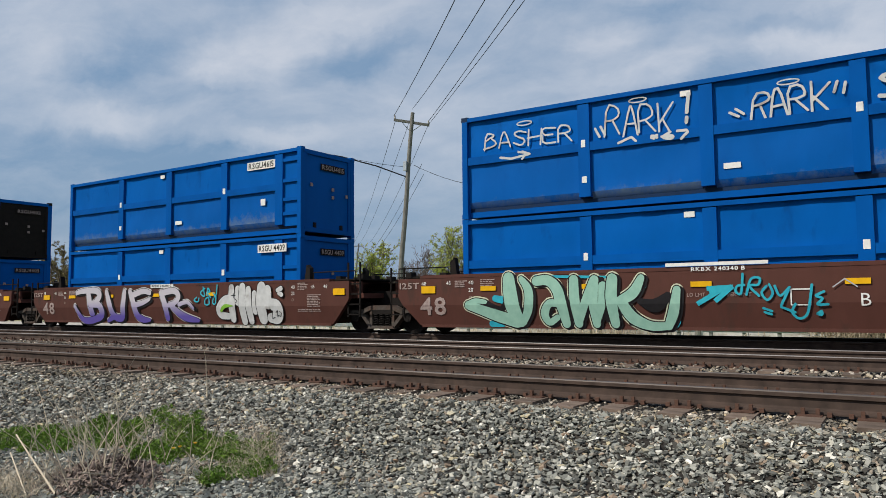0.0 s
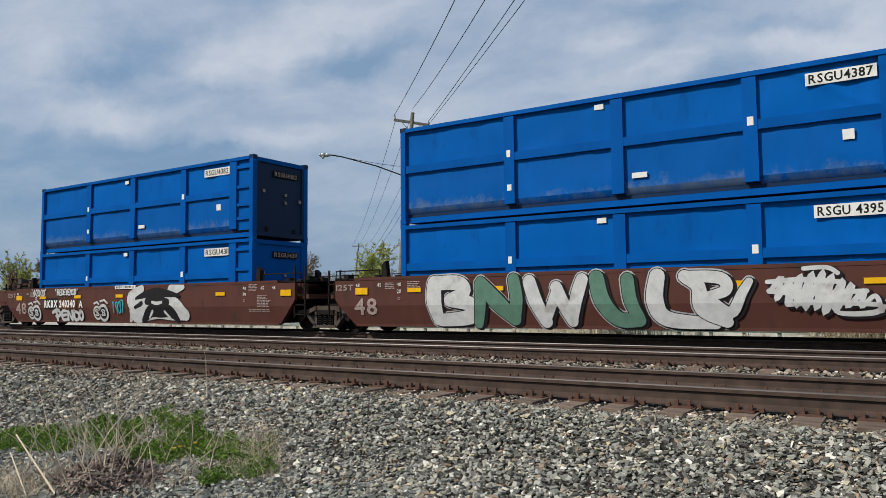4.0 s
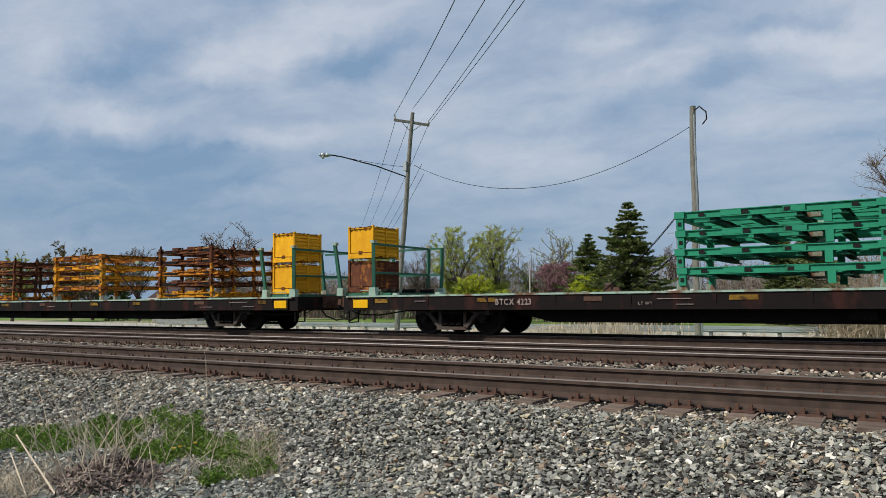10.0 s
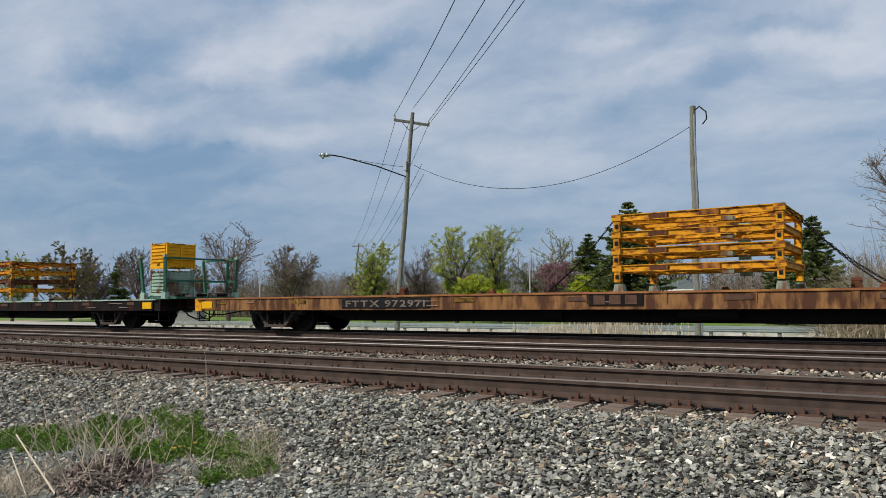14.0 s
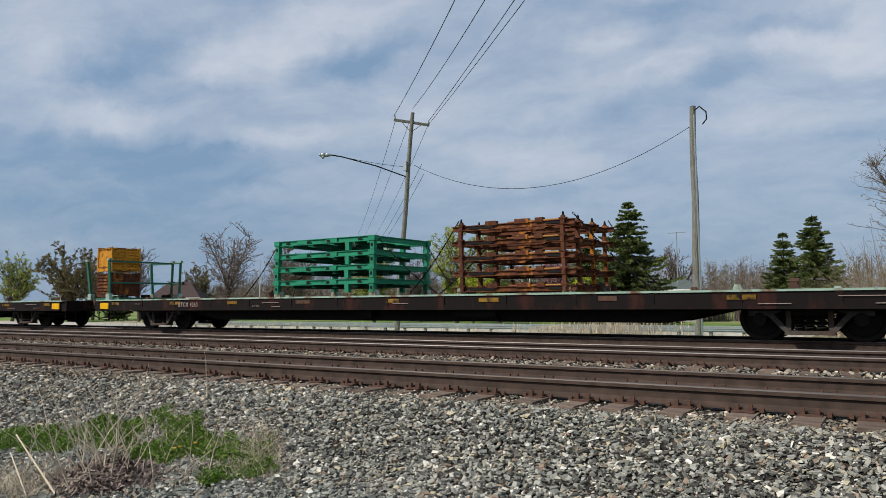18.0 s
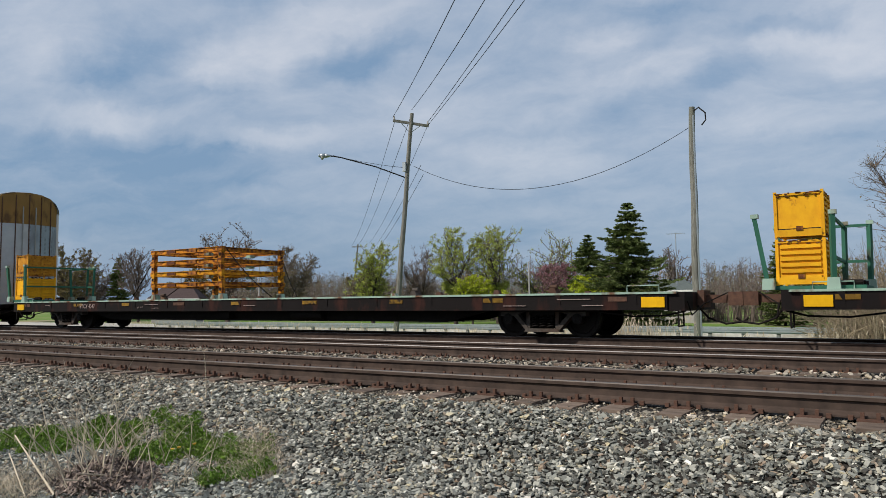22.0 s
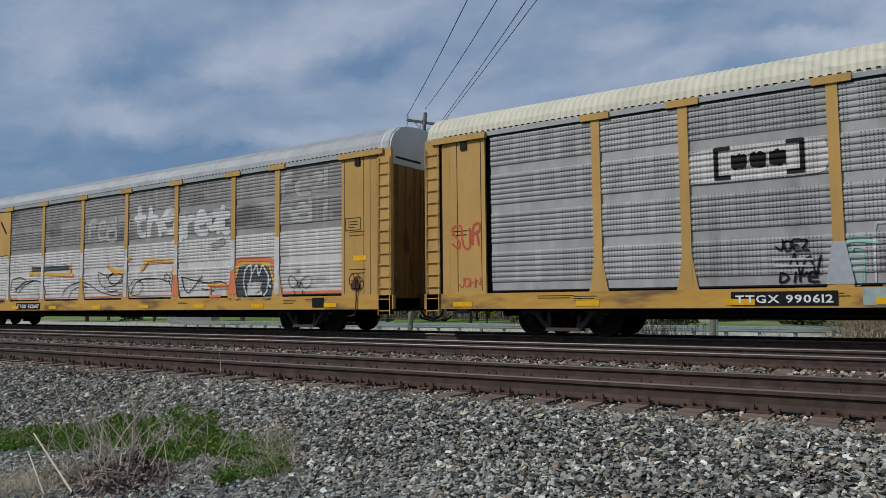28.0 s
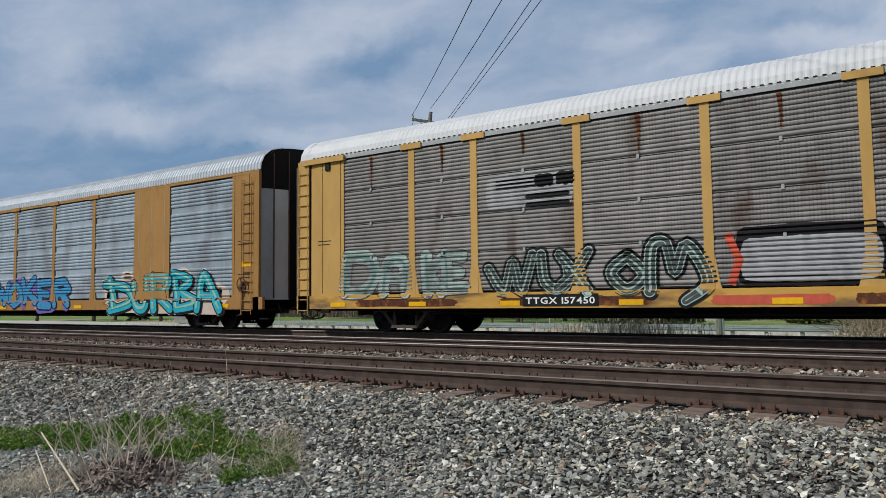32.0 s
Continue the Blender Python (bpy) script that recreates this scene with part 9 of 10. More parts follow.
brush(RC, "636,271,14.5 682,285,11.4", PY + 0.004, "galvmid", 0.0, "graffiti_patch")
tag(RC, "cbr", -12.95, -12.15, 1.86, 2.16, -1.507, 0.035, "sprayforest", 61, 0.1)
part("door_notice", box(B(), -12.75, -12.25, -1.512, -1.500, 1.52, 1.80), "patch", RC, "small yellow notice")

for k, px in enumerate(std):
    part("painted_post", box(B(), px - 0.095, px + 0.095, -1.5055, -1.4985, 1.12 if k % 3 else 1.9, 2.85), "sprayfaint", RC, "grey paint over the post")
    if k in (5, 6):
        part("painted_foot", prism(B(), [(px - 0.20, 1.14), (px + 0.20, 1.14), (px + 0.10, 1.85), (px - 0.10, 1.85)], -1.5065, -1.5010), "sprayorange", RC)
for x0, x1, w in ((-11.6, -6.2, 0.022), (-6.0, -1.5, 0.012), (-1.3, 4.3, 0.018), (9.5, 11.9, 0.04)):
    strokes(RC, [[(x0, 1.16), (x1, 1.165)]], PY, w, "sprayorange")

# the dark car with silver blocks
for k, (x0, x1) in enumerate(std_sheets):
    u = (x0 + x1) / 2 - 0.5
    brush(RD, "%d,484,5 %d,450,3 %d,%d,1" % (u * 100, u * 100 + 2, u * 100 + 1, 395 + 20 * (k % 3)), PY + 0.006, "rustframe", 0.0, "rust_streak")
    for z in (2.05, 3.0, 3.95):
        part("seam_clip", box(B(), u - 0.03, u + 0.03, -1.508, -1.485, z - 0.05, z + 0.05), "roofgrey", RD)
strokes(RD, [[(-6.9, 3.75), (-5.2, 3.75)], [(-6.9, 3.66), (-5.5, 3.66)], [(-6.9, 3.57), (-5.7, 3.57)]], PY, 0.018, "black", "logo_mark")
part("logo_panel", blob(-7.2, -4.85, 3.02, 3.92, 71, 0.0, 60), "dullsilver", RD).location = (0, PY + 0.010, 0)
for k in range(2):
    part("logo_mark", blob(-5.85 + 0.55 * k, -5.35 + 0.55 * k, 3.5, 3.85, 60 + k, 0.1), "black", RD).location = (0, PY, 0)
    part("logo_mark", blob(-6.1, -4.95, 3.05 + 0.2 * k, 3.17 + 0.2 * k, 72 + k, 0.0), "black", RD).location = (0, PY, 0)
for k, text in enumerate(["-1175,212,13 -1182,168,13 -1189,116,13|-1175,212,12 -1101,205,14 -1079,159,14 -1115,115,12 -1189,112,11",
    "-1048,112,12 -1031,189,12 -979,187,12 -972,111,12|-1038,148,8 -980,146,8",
    "-904,201,12 -899,110,12|-854,194,10 -890,154,9 -855,109,10",
    "-844,204,10 -839,157,11 -839,116,10|-844,204,9 -792,197,9|-839,157,8 -798,156,8|-839,116,9 -784,119,9"]):
    brush(RD, text, PY + 0.006, "sprayash", 0.09, "graffiti_halo")
    brush(RD, text, PY + 0.003, "spraydull", 0.07, "graffiti_letter")
    brush(RD, text, PY - 0.002, "spraygrey", -0.075, "graffiti_line")
for k, text in enumerate(["-715,162,8 -673,108,9 -648,178,7 -626,107,9 -594,192,8",
    "-571,191,8 -564,130,9 -532,109,8 -503,129,8 -509,173,7",
    "-525,189,7 -488,146,9 -455,102,8|-452,194,7 -488,146,8 -532,110,7",
    "-362,177,8 -400,143,9 -364,107,8 -326,137,9 -362,177,8",
    "-313,101,9 -308,193,9 -277,202,7 -259,139,7 -234,197,8 -192,121,8 -238,79,5"]):
    brush(RD, text, PY + 0.008, "sprayblack", 0.11, "graffiti_halo")
    brush(RD, text, PY + 0.003 - 0.003 * k, "spraypale", 0.045, "graffiti_outline")
    brush(RD, text, PY + 0.0015 - 0.003 * k, "sprayash", 0.022, "graffiti_letter")
    brush(RD, text, PY - 0.003 * k, "spraypale", -0.062, "graffiti_line")
for x0, x1 in ((-1.3, 1.2), (1.3, 3.85), (4.1, 6.6), (6.75, 8.7), (8.8, 10.2)):
    part("spray_patch", blob(x0 - 0.10, x1 + 0.10, 1.04, 2.30, int(x0 * 10), 0.02, 60), "sprayblack", RD).location = (0, PY + 0.004, 0)
    part("graffiti_block", blob(x0, x1, 1.14, 2.05, int(x0 * 13), 0.015, 60), "dullsilver", RD).location = (0, PY + 0.001, 0)
strokes(RD, [[(1.4, 1.62), (3.8, 1.62)], [(6.9, 1.7), (8.6, 1.7)], [(7.6, 1.15), (8.6, 1.15)]], PY - 0.003, 0.07, "sprayblack")
strokes(RD, [[(9.4, 2.15), (10.2, 2.2), (10.2, 1.3), (9.7, 1.15)]], PY - 0.003, 0.12, "sprayred")
strokes(RD, [[(9.6, 1.2), (10.0, 1.9), (10.15, 1.15)]], PY - 0.005, 0.06, "sprayblack")
strokes(RD, [[(-1.45, 1.15), (-1.3, 1.6), (-1.5, 2.1)], [(4.0, 1.2), (3.92, 1.7), (4.1, 2.05)]], PY - 0.004, 0.08, "sprayred")
tag(RD, "SPOO", 10.4, 11.3, 1.6, 1.95, WALL_Y - 0.006, 0.022, "sprayfaint", 59)
tag(RD, "DUKE", 10.5, 11.2, 1.36, 1.52, WALL_Y - 0.006, 0.016, "sprayfaint", 60)
for x0, x1, c in ((-1.9, 0.4, "sprayred"), (0.7, 1.5, "rustframe"), (1.6, 3.6, "sprayred"), (3.9, 5.4, "rustframe"), (5.7, 6.5, "sprayred"), (8.3, 9.5, "sprayred"), (9.7, 10.6, "rustframe"), (-11.5, -8.0, "rustframe"), (-6.9, -3.0, "rustframe")):
    part("sill_paint", blob(x0, x1, 0.70, 0.92, int(x0 * 7), 0.06, 40), c, RD).location = (0, -1.5245, 0)
letters("FB 102", 0.17, "black", RD, 11.62, -1.512, 1.34, width=0.42)
strokes(RD, [[(12.95, 1.95), (13.1, 1.8), (13.0, 1.75)], [(13.1, 1.95), (13.2, 1.75), (13.3, 1.95)], [(13.35, 1.95), (13.45, 1.78), (13.5, 1.95)], [(12.95, 1.65), (13.05, 1.5), (13.15, 1.65)], [(13.25, 1.5), (13.25, 1.65), (13.4, 1.6)]], -1.535, 0.02, "sprayblack")
for ob in (RB, RC, RD):
    strokes(ob, [[(12.05, 2.86), (12.6, 2.86), (12.6, 3.2), (12.05, 3.2), (12.05, 2.86)], [(12.15, 3.1), (12.5, 3.1)], [(12.15, 3.02), (12.5, 3.02)], [(12.15, 2.94), (12.4, 2.94)]], -1.507, 0.008, "black", "notice_mark")
    part("consolidated_stencil", box(B(), 10.8, 11.25, -1.535, -1.519, 0.72, 1.0), "black", ob)
brush(RE, "604,174,36 623,170,36|787,196,40 810,192,40|934,176,34 950,172,33|495,120,34 513,117,34|1108,124,32 1146,111,32|534,84,28 1118,74,25", PY + 0.010, "spraycloud", 0.0, "graffiti_patch")
DURBA = ["506,173,13 534,77,13|468,160,8 605,146,12 642,93,11 510,63,8",
    "656,156,12 678,79,12 732,79,11 734,168,11",
    "770,180,12 782,69,12|732,176,9 854,172,12 833,128,10 780,122,8|789,122,9 877,69,10",
    "896,166,10 911,75,12|885,190,8 979,164,10 929,127,9 1011,87,11 909,68,8",
    "1021,68,10 1051,180,11 1134,68,11|1032,110,8 1110,109,7"]
piece(RE, DURBA, PY, "sprayteal", "sprayblack", 0.045, "spraywhite", 0.03, 0.08, 0.05)
for k, text in enumerate(DURBA):
    brush(RE, text, PY - 0.013, "spraymint", -0.06, "graffiti_line", -0.03, 0.04)
throw(RE, "WOKER", -3.9, 2.3, 0.75, 1.9, PY, 0.15, "sprayblue", "sprayblack", "spraypurple", 0.05, 62, 0.13, 0)
# paint lies in the waves of the panels and spills over the sill
def drape(ob, waves, deep, flat):
    """Cuts a flat patch of paint at every bend of the panel and lays it on."""
    zs, ys = [0.9, 1.045, 1.05, 1.095], [-1.5225, -1.5225, -1.455, -1.455]
    for b in range(4):
        for k in range(waves * 6 + 1):
            f = k / (waves * 6)
            zs.append(1.10 + 0.95 * (b + flat + 0.02 + (0.97 - flat) * f))
            ys.append(-1.455 - deep * abs(math.sin(f * waves * math.pi)) ** 0.55)
        zs.append(1.10 + 0.95 * (b + 1.005))
        ys.append(-1.455)
    bm = B()
    bm.from_mesh(ob.data)
    bm.transform(Matrix.Translation(ob.location))
    ob.location = (0, 0, 0)
    lo, hi = min(v.co.z for v in bm.verts), max(v.co.z for v in bm.verts)
    for k, z in enumerate(zs):
        if lo < z < hi and k % 2 == 0:
            bmesh.ops.bisect_plane(bm, geom=bm.verts[:] + bm.edges[:] + bm.faces[:], plane_co=(0, 0, z), plane_no=(0, 0, 1), dist=1e-5)
    for v in bm.verts:
        v.co.y = float(np.interp(v.co.z, zs, ys)) - 0.004 + min(0.0, v.co.y - (PY + 0.013))
    bm.to_mesh(ob.data)
    bm.free()


for car, wave in ((RB, WAVES["galvold", "rackcream"]), (RC, WAVES["galvmid", "roofgrey"]), (RD, WAVES["galvdark", "roofwhite"]), (RE, WAVES["galv", "roofgalv"])):
    for ob in list(car.children):
        if not ob.name.startswith(("graffiti", "spray_patch", "rust_streak", "logo_mark", "logo_panel")) or "yellow" in ob.data.materials[0].name or (car is RC and ob.name.startswith("logo")):
            continue
        xs = [v.co.x + ob.location.x for v in ob.data.vertices]
        zs_ = [v.co.z + ob.location.z for v in ob.data.vertices]
        if min(xs) > -12.3 and max(xs) < 12.0 and max(zs_) > 1.12:
            drape(ob, *wave)

# bars for the owner's mark on the rusty flat cars
for name_x, cars in ((7.3, (-99.10,)), (0.2, (-185.80,))):
    for ob, x, *_ in MOVERS:
        if x in cars and ob.name.startswith("flat_car"):
            for k in range(3):
                part("owner_mark", box(B(), name_x + 0.36 * k, name_x + 0.26 + 0.36 * k, -1.432, -1.420, 0.75, 0.95), "faded" if x > -100 else "plate", ob)
            part("owner_panel", box(B(), name_x - 0.12, name_x + 1.12, -1.419, -1.403, 0.72, 0.975), "dark", ob)

# chains that lash the piles to the decks
LINK = None


def chain(a, b):
    """Links strung from a to b, every second one turned."""
    global LINK
    if LINK is None:
        bm = B()
        pts = [(0.036 * math.cos(k * math.tau / 8) * (1.25 if k in (0, 4) else 1), 0, 0.022 * math.sin(k * math.tau / 8)) for k in (0, 1, 3, 4, 5, 7, 8)]
        for p, q in zip(pts, pts[1:]):
            rod(bm, p, q, 0.009, 3)
        LINK = bpy.data.meshes.new("link")
        bm.to_mesh(LINK)
        LINK.materials.append(M["dark"])
        bm.free()
    a, b = Vector(a), Vector(b)
    d = b - a
    n = max(4, int(d.length / 0.064))
    bm = B()
    turn = d.to_track_quat("X", "Z").to_matrix().to_4x4()
    for k in range(n):
        m = Matrix.Translation(d * (k + 0.5) / n - Vector((0, 0, 0.10 * math.sin(math.pi * (k + 0.5) / n)))) @ turn @ Matrix.Rotation(math.pi / 2 * (k % 2) + 0.4, 4, "X")
        k0 = len(bm.verts)
        bm.from_mesh(LINK)
        bm.verts.ensure_lookup_table()
        for v in bm.verts[k0:]:
            v.co = m @ v.co
    ob = part("chain", bm, "dark")
    tagged(ob, "dark steel chain lashing a pile to the deck", "chain", "lashing chains")
    return rides(ob, a.x, a.y, a.z)


# a hoist with bent arms stands beside the bins at one end
hoist = tagged(new("hoist"), "worn yellow steel hoist beside piled bins", "hoist")
part("post", tube([(0, 0, 0), (0, 0, 1.0), (0.05, 0, 1.25), (0.2, 0, 1.3)], 0.04, 8), "yellow", hoist)
part("arm", tube([(0.12, -0.1, 0), (0.14, -0.1, 0.9), (0.3, -0.1, 1.2), (0.42, -0.1, 0.8), (0.36, -0.1, 0.5)], 0.035, 8), "yellow", hoist)
part("hook", tube([(0.36, -0.1, 0.5), (0.3, -0.1, 0.35), (0.4, -0.1, 0.25), (0.46, -0.1, 0.36)], 0.025, 6), "rustframe", hoist)
part("foot_plate", box(B(), -0.12, 0.5, -0.25, 0.15, 0.0, 0.04), "rustframe", hoist)
rides(hoist, -172.15, -0.9, DECK_Z)
for x, z, s in CHAINS:
    chain((x + s * 0.02, -1.2, z), (x + s * 1.75, -0.95, DECK_Z + 0.04))
    chain((x + s * 0.02, 1.1, z), (x + s * 1.6, 0.3, DECK_Z + 0.04))

# ---- track pieces near the camera, ballast, weeds ----
for t, (x0, x1) in zip(TRACKS, ((-38, 3), (-48, 3), (-52, 4))):
    k = 0
    x = x0
    while x < x1:
        dx = trk_rnd.uniform(-0.04, 0.04)
        ob = part("tie", TIE, None, t)
        ob.location = (x + dx, trk_rnd.uniform(-0.06, 0.06), trk_rnd.uniform(-0.012, 0.006))
        ob.rotation_euler = (0, 0, trk_rnd.uniform(-0.03, 0.03))
        if t is not TRACKS[2]:
            part("tie_plate", PLATE, None, t).location = (x + dx, 0, 0)
        x += 0.53


def ballast(regions, seed, material, label):
    """Broken stone, laid piece by piece on the bed: angular chips lying mostly flat; too many to count."""
    rnd = np.random.default_rng(seed)
    g = (1 + 5 ** 0.5) / 2
    ball = np.array([(-1, g, 0), (1, g, 0), (-1, -g, 0), (1, -g, 0), (0, -1, g), (0, 1, g), (0, -1, -g), (0, 1, -g), (g, 0, -1), (g, 0, 1), (-g, 0, -1), (-g, 0, 1)]) / 1.75
    ball_f = [(0, 11, 5), (0, 5, 1), (0, 1, 7), (0, 7, 10), (0, 10, 11), (1, 5, 9), (5, 11, 4), (11, 10, 2), (10, 7, 6), (7, 1, 8), (3, 9, 4), (3, 4, 2), (3, 2, 6), (3, 6, 8), (3, 8, 9), (4, 9, 5), (2, 4, 11), (6, 2, 10), (8, 6, 7), (9, 8, 1)]
    chip_f = [t for f in CUBE_F for t in ((f[0], f[1], f[2]), (f[0], f[2], f[3]))]
    ys_, zs_ = np.array([p[0] for p in BED]), np.array([p[1] for p in BED])
    vs, fs, total = [], [], 0
    for fine, x0, x1, y0, y1, per, lo, hi in regions:
        base, tri = (ball, np.array(ball_f)) if fine else (np.array(CUBE, dtype=float), np.array(chip_f))
        c_ = len(base)
        n = int((x1 - x0) * (y1 - y0) * per)
        x, y = rnd.uniform(x0, x1, n), rnd.uniform(y0, y1, n)
        s = lo + (hi - lo) * rnd.random(n) ** 1.6
        p = base[None] * rnd.uniform(0.55, 1.15, (n, c_, 3)) + rnd.normal(0, 0.14, (n, c_, 3))
        p *= np.stack([s * rnd.uniform(0.9, 1.6, n), s * rnd.uniform(0.7, 1.15, n), s * rnd.uniform(0.28, 0.62, n)], 1)[:, None, :]
        for axis, spread in ((0, 0.42), (1, 0.42), (2, None)):
            a = rnd.normal(0, spread, n) if spread else rnd.uniform(0, math.tau, n)
            c, d = np.cos(a)[:, None], np.sin(a)[:, None]
            i, j = ((1, 2), (2, 0), (0, 1))[axis]
            u, w = p[:, :, i] * c - p[:, :, j] * d, p[:, :, i] * d + p[:, :, j] * c
            p[:, :, i], p[:, :, j] = u, w
        p += np.stack([x, y, np.interp(y, ys_, zs_) + s * rnd.uniform(0.0, 1.25, n)], 1)[:, None, :]
        vs.append(p.reshape(-1, 3))
        fs.append((total + tri[None] + c_ * np.arange(n)[:, None, None]).reshape(-1, 3))
        total += n * c_
    v, f = np.concatenate(vs), np.concatenate(fs)
    me = bpy.data.meshes.new("ballast_stone")
    me.vertices.add(len(v))
    me.vertices.foreach_set("co", v.ravel())
    me.loops.add(len(f) * 3)
    me.loops.foreach_set("vertex_index", f.ravel().astype(np.int32))
    me.polygons.add(len(f))
    me.polygons.foreach_set("loop_start", np.arange(0, len(f) * 3, 3, dtype=np.int32))
    me.update(calc_edges=True)
    me.shade_flat()
    me.materials.append(M[material])
    return tagged(new("ballast_stone", me), label, "stones", "", "stuff")


ballast([(0, -9.5, 0.4, 5.0, 6.75, 1150, 0.010, 0.027), (1, -9.5, 0.4, 5.0, 6.75, 620, 0.010, 0.026),
         (0, -24, -9.5, 4.4, 6.5, 720, 0.012, 0.030), (0, -42, -24, 5.2, 6.5, 280, 0.024, 0.044), (0, 0.4, 7, 4.6, 6.75, 260, 0.018, 0.036)], 5,
        "stone", "loose grey and white crushed stone along the track")
ballast([(0, -10, -2.6, 3.2, 5.0, 1150, 0.010, 0.026), (1, -10, -2.6, 3.2, 5.0, 680, 0.010, 0.024), (0, -2.6, 0.6, 4.2, 5.0, 1500, 0.010, 0.027),
         (0, -2.6, 7, 2.4, 4.4, 240, 0.016, 0.034), (0, -16, -2.6, 2.2, 3.2, 240, 0.014, 0.032)], 6, "footstone", "dusty crushed stone along the foot of the ballast")
ballast([(0, -24, 1.3, 6.60, 6.92, 800, 0.010, 0.023), (0, -24, 1.3, 6.92, 7.36, 460, 0.009, 0.019), (0, -24, -7.5, 6.0, 6.75, 380, 0.011, 0.026), (0, -42, -24, 6.0, 6.75, 180, 0.024, 0.042), (0, -22, 1.2, 7.5, 8.8, 220, 0.012, 0.026),
         (0, -30, 1.0, 9.0, 11.85, 190, 0.014, 0.030), (0, -46, -30, 9.4, 11.8, 90, 0.026, 0.045), (0, 1.2, 7, 6.7, 11.8, 90, 0.022, 0.040)], 7, "ruststone", "rust-stained crushed stone beside and between the rails")

# ---- weeds at the foot of the ballast ----
wr = random.Random(77)
grass, herb, straw = Quads(), Quads(), Quads()


def weed_at(r, f, z=0.0):
    """A place in the weed strip: r along it, f away from its near edge."""
    x, y = 0.6 * r - 0.8 * f, 0.8 * r + 0.6 * f
    return Vector((x, y, max(bed_z(y), -0.85) + z))


def blade(q, p, h, w, lean):
    a = wr.uniform(0, math.tau)
    side = Vector((math.cos(a), math.sin(a), 0)) * w
    bend = Vector((wr.gauss(0, lean), wr.gauss(0, lean), 0))
    m = p + Vector((0, 0, h * 0.6)) + bend * h * 0.4
    e = p + Vector((0, 0, h)) + bend * h
    q.add((p - side, p + side, m + side * 0.7, m - side * 0.7))
    q.add((m - side * 0.7, m + side * 0.7, e))


def sprig(p, h):
    """A low herb: a short stem with small leaves in whorls."""
    tip = p + Vector((wr.gauss(0, 0.02), wr.gauss(0, 0.02), h))
    grass.stick(p, tip, 0.003, 0.0015)
    for k in range(7):
        leaf(herb, p.lerp(tip, wr.uniform(0.25, 1.05)) + Vector((wr.gauss(0, 0.018), wr.gauss(0, 0.018), 0)), wr.uniform(0.013, 0.024), wr)


def tuft_field(r, f):
    return 0.5 + 0.5 * math.sin(r * 5.3 + 0.7 * f) * math.cos(f * 2.9 - 1.1 * r) + 0.25 * math.sin(13 * r + 7 * f)


count = 0
while count < 6800:
    r, f = wr.uniform(-4.2, 1.05), wr.uniform(6.9, 12.8)
    ragged = 0.30 * math.sin(9 * r + 3 * f) + 0.26 * math.sin(5.3 * f - 7 * r) + 0.15 * math.sin(17 * r)
    a = ((r + 1.75) / 1.95) ** 2 + ((f - (9.55 - 0.42 * r)) / 0.72) ** 2
    b_ = ((r - 0.62) / 0.42) ** 2 + ((f - 7.85) / 0.80) ** 2
    c_ = ((r + 0.02) / 0.42) ** 2 + ((f - 8.75) / 0.50) ** 2
    if min(a, b_, c_) + ragged > wr.uniform(0.55, 1.0) or tuft_field(r, f) + 0.45 < wr.random():
        continue
    p = weed_at(r, f)
    if wr.random() < (0.9 if r < 0.45 else 0.75):
        sprig(p, wr.uniform(0.02, 0.065) + 0.045 * max(0.0, tuft_field(1.7 * r, 1.7 * f)))
    for k in range(2):
        blade(grass if wr.random() < (0.82 if r < 0.4 else 0.66) else straw, p + Vector((wr.gauss(0, 0.03), wr.gauss(0, 0.03), 0)), wr.uniform(0.04, 0.12), 0.0035, 0.7)
    count += 1
for r0, r1, f0, f1, n, hi in ((0.62, 1.1, 7.0, 8.9, 900, 0.18), (0.35, 0.85, 7.1, 8.2, 260, 0.15), (-1.9, -0.85, 7.0, 8.6, 1100, 0.17), (-3.4, 0.1, 9.7, 11.6, 260, 0.26), (-1.0, 0.5, 8.6, 9.8, 200, 0.26), (-0.3, 0.5, 7.0, 8.2, 160, 0.14)):
    for k in range(n):
        p = weed_at(wr.triangular(r0, r1), wr.triangular(f0, f1))
        blade(straw, p, wr.uniform(0.05, hi), 0.003, 1.1)
tagged(herb.part("weed_leaves", "blade"), "low leafy green weeds at the foot of the ballast", "weeds", "", "stuff")
tagged(grass.part("weed_grass", "blade"), "green grass tufts at the foot of the ballast", "grass", "", "stuff")
for k in range(72):
    near = k < 46
    p = weed_at(wr.gauss(-0.62, 0.22) if near else wr.uniform(-1.7, 0.6), wr.gauss(7.95, 0.3) if near else wr.uniform(7.4, 10.0), -0.02)
    fan = wr.gauss(-0.05, 0.36)
    d = Vector((0.6 * fan, 0.8 * fan, 1)).normalized()
    h = wr.uniform(0.45, 1.12) if near else wr.uniform(0.3, 0.65)
    r0 = wr.uniform(0.003, 0.0095)
    for j in range(5):
        e = p + d * h / 5
        straw.stick(p, e, r0 * (1 - 0.15 * j), r0 * (0.85 - 0.15 * j), 4)
        if wr.random() < 0.6 and j > 1:
            straw.stick(e, e + (d + Vector((wr.gauss(0, 0.5), wr.gauss(0, 0.5), 0))).normalized() * wr.uniform(0.08, 0.24), 0.0022, 0.001)
        p, d = e, (d + Vector((wr.gauss(0.03 * fan, 0.10), wr.gauss(0.03 * fan, 0.10), -0.05))).normalized()
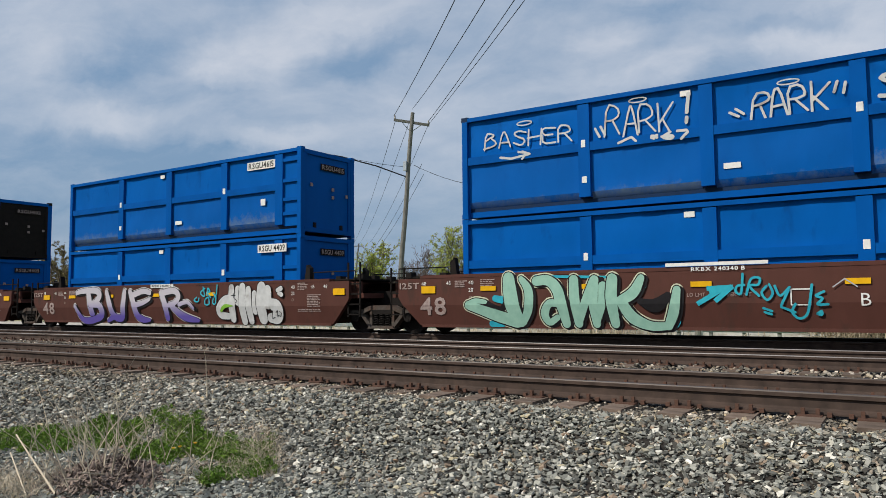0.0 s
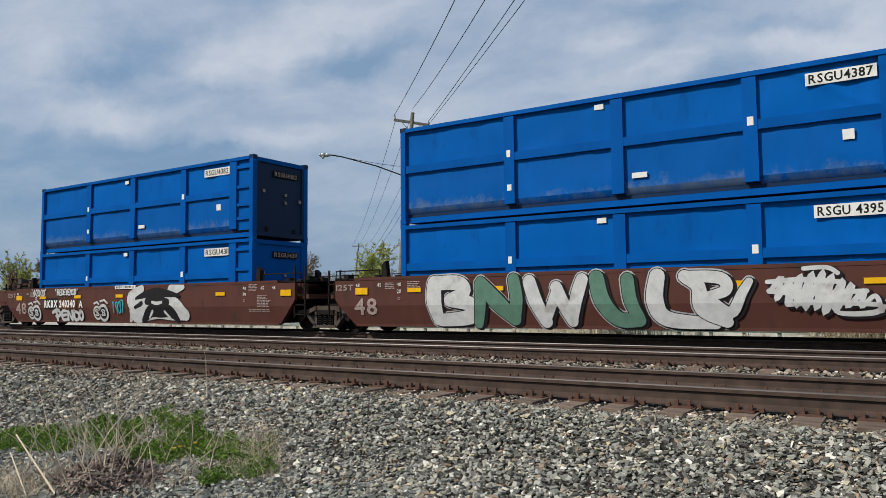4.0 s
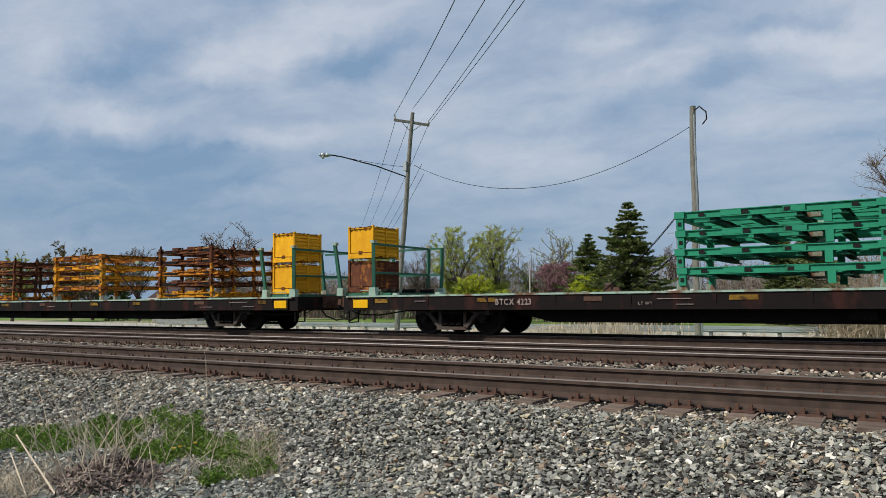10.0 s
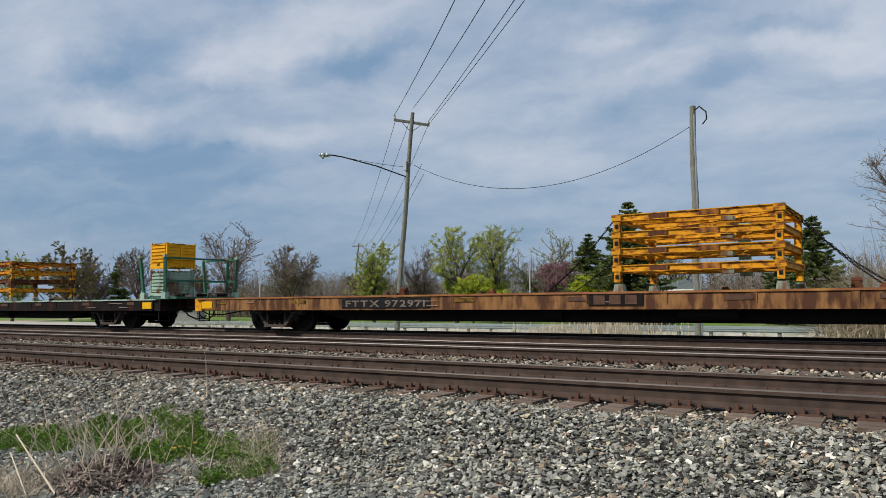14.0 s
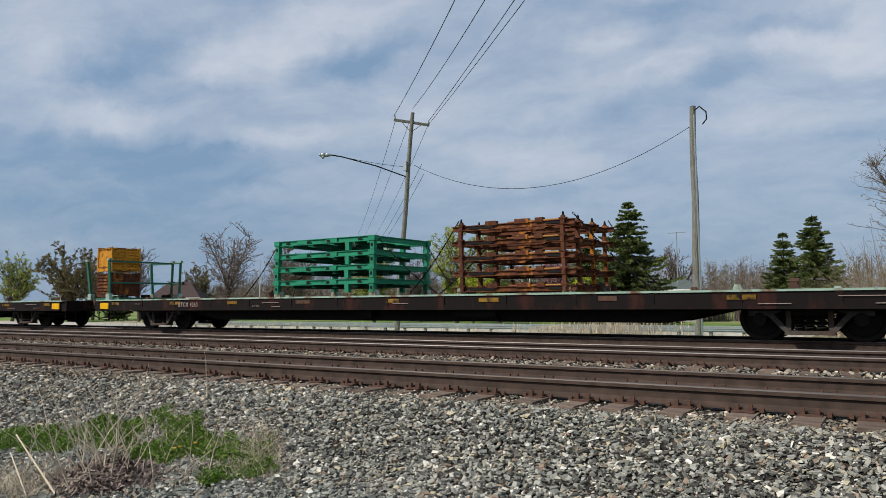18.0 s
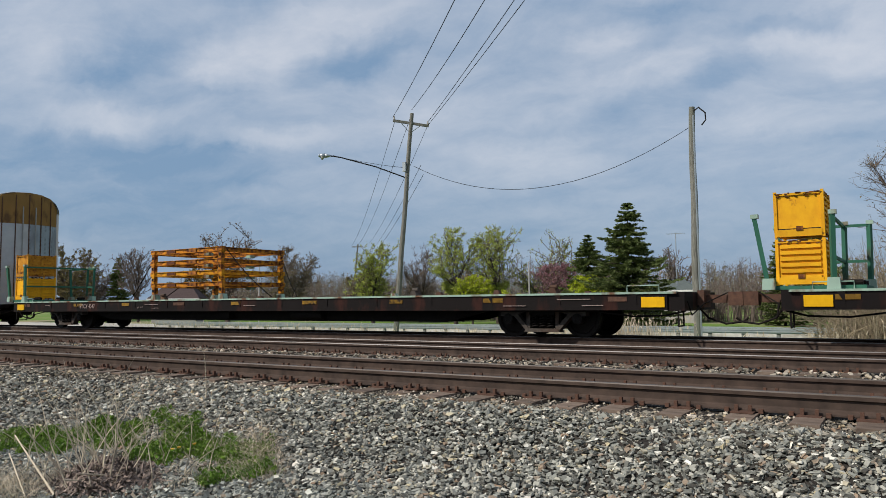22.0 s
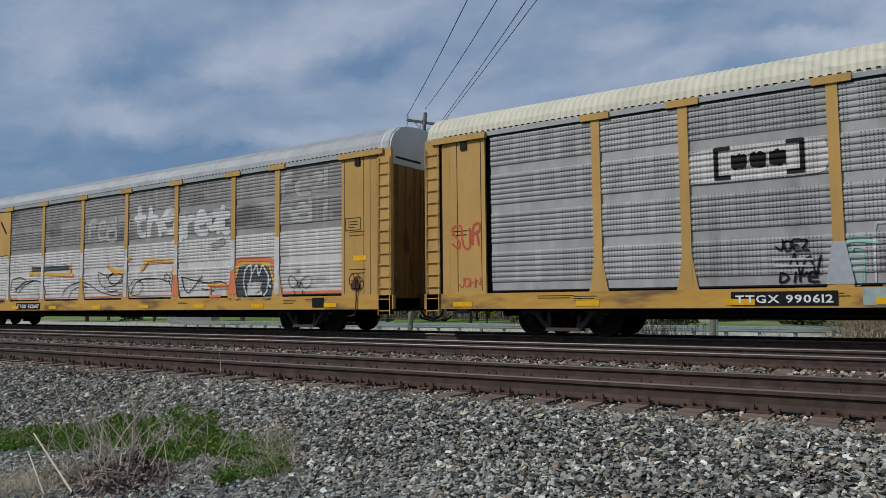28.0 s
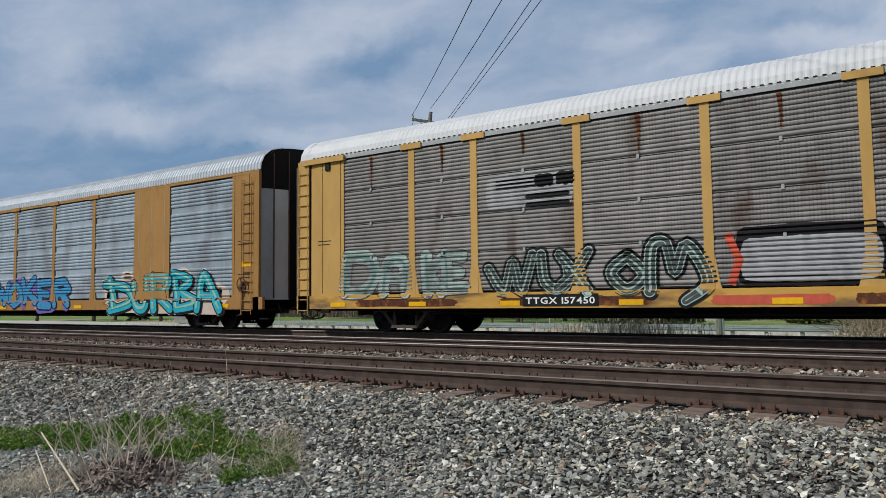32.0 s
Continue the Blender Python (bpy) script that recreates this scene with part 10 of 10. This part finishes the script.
for (ra, fa), (rb, fb), z, rad in (((-1.45, 8.3), (-0.95, 7.3), 0.42, 0.010), ((-1.55, 8.6), (-1.2, 7.4), 0.2, 0.008), ((-0.75, 7.2), (-0.4, 7.9), 0.22, 0.010), ((-0.9, 7.4), (-0.35, 7.6), 0.14, 0.008)):
    straw.stick(weed_at(ra, fa, z), weed_at(rb, fb, 0.02), rad * 0.7, rad, 5)
tagged(straw.part("dry_stalks", "straw"), "dry straw stalks standing among the weeds", "weeds", "", "stuff")
dead = Quads()
for k in range(2300):
    r, f = wr.gauss(-0.6, 0.25), wr.gauss(7.85, 0.36)
    hump = 0.20 * math.exp(-((r + 0.6) / 0.35) ** 2 - ((f - 7.85) / 0.55) ** 2)
    c = weed_at(r, f, hump * wr.random() ** 0.6)
    s, a, t = wr.uniform(0.014, 0.05), wr.uniform(0, math.tau), wr.gauss(0, 0.7)
    u, w = Vector((math.cos(a), math.sin(a), t)) * s, Vector((-math.sin(a), math.cos(a), wr.gauss(0, 0.5))) * s * 0.5
    curl = Vector((0, 0, s * wr.uniform(0.3, 0.9)))
    dead.add((c - u, c - w * 0.9 + curl * 0.2, c + curl))
    dead.add((c - u, c + curl, c + w * 0.9 + curl * 0.3))
    dead.add((c - w * 0.9 + curl * 0.2, c + u + curl * 0.5, c + curl))
    dead.add((c + curl, c + u + curl * 0.5, c + w * 0.9 + curl * 0.3))
for k in range(60):
    p = weed_at(wr.gauss(-0.6, 0.25), wr.gauss(7.8, 0.3), 0.04)
    a = wr.uniform(0, math.tau)
    dead.stick(p, p + Vector((math.cos(a) * 0.22, math.sin(a) * 0.22, wr.uniform(-0.02, 0.16))), 0.007, 0.003, 4)
tagged(dead.part("dead_leaves", "deadleaf"), "heap of curled dead leaves among dry stalks", "leaves", "", "stuff")
stem = tagged(new("dandelion"), "yellow dandelion flowers in the weeds", "flower")
stem.location = weed_at(0.07, 8.55, 0.04)
for dx, dy, h in ((0, 0, 0.06), (0.10, 0.12, 0.09), (-0.03, -0.06, 0.05)):
    part("stem", rod(B(), (dx, dy, -0.06), (dx, dy, h), 0.004, 4), "blade", stem)
    part("flower_head", rod(B(), (dx, dy, h), (dx, dy, h + 0.014), 0.014, 8, 0.022), "patch", stem)


# ---- what moves ----
def travel(t):
    """Metres that the train has gone, a little over 13 m a second."""
    return -1.264 + 12.8806 * t + 0.00223 * t * t


def motions():
    steps = [2.0 * k for k in range(17)]
    for ob, x, y, z in MOVERS:
        walk(ob, [(t, pose(x + travel(t), YT + y, z)) for t in steps])
    for ws, x, at in WHEELS:
        first = max(0.0, (-42 - at) / 12.95)
        last = min(32.0, (6 - at) / 12.95)
        if last <= 0.2 or first >= 31.8:
            continue
        f0, f1 = round(first * FPS), round(last * FPS)
        times = sorted({0, 32 * FPS} | set(range(f0, f1 + 1)))
        rows = []
        for f in times:
            t = min(max(f, f0), f1) / FPS
            rows.append((f / FPS, pose(x, 0, WHEEL_R, 0, math.degrees(travel(t) / WHEEL_R) % 360, 0)))
        walk(ws, rows)


motions()
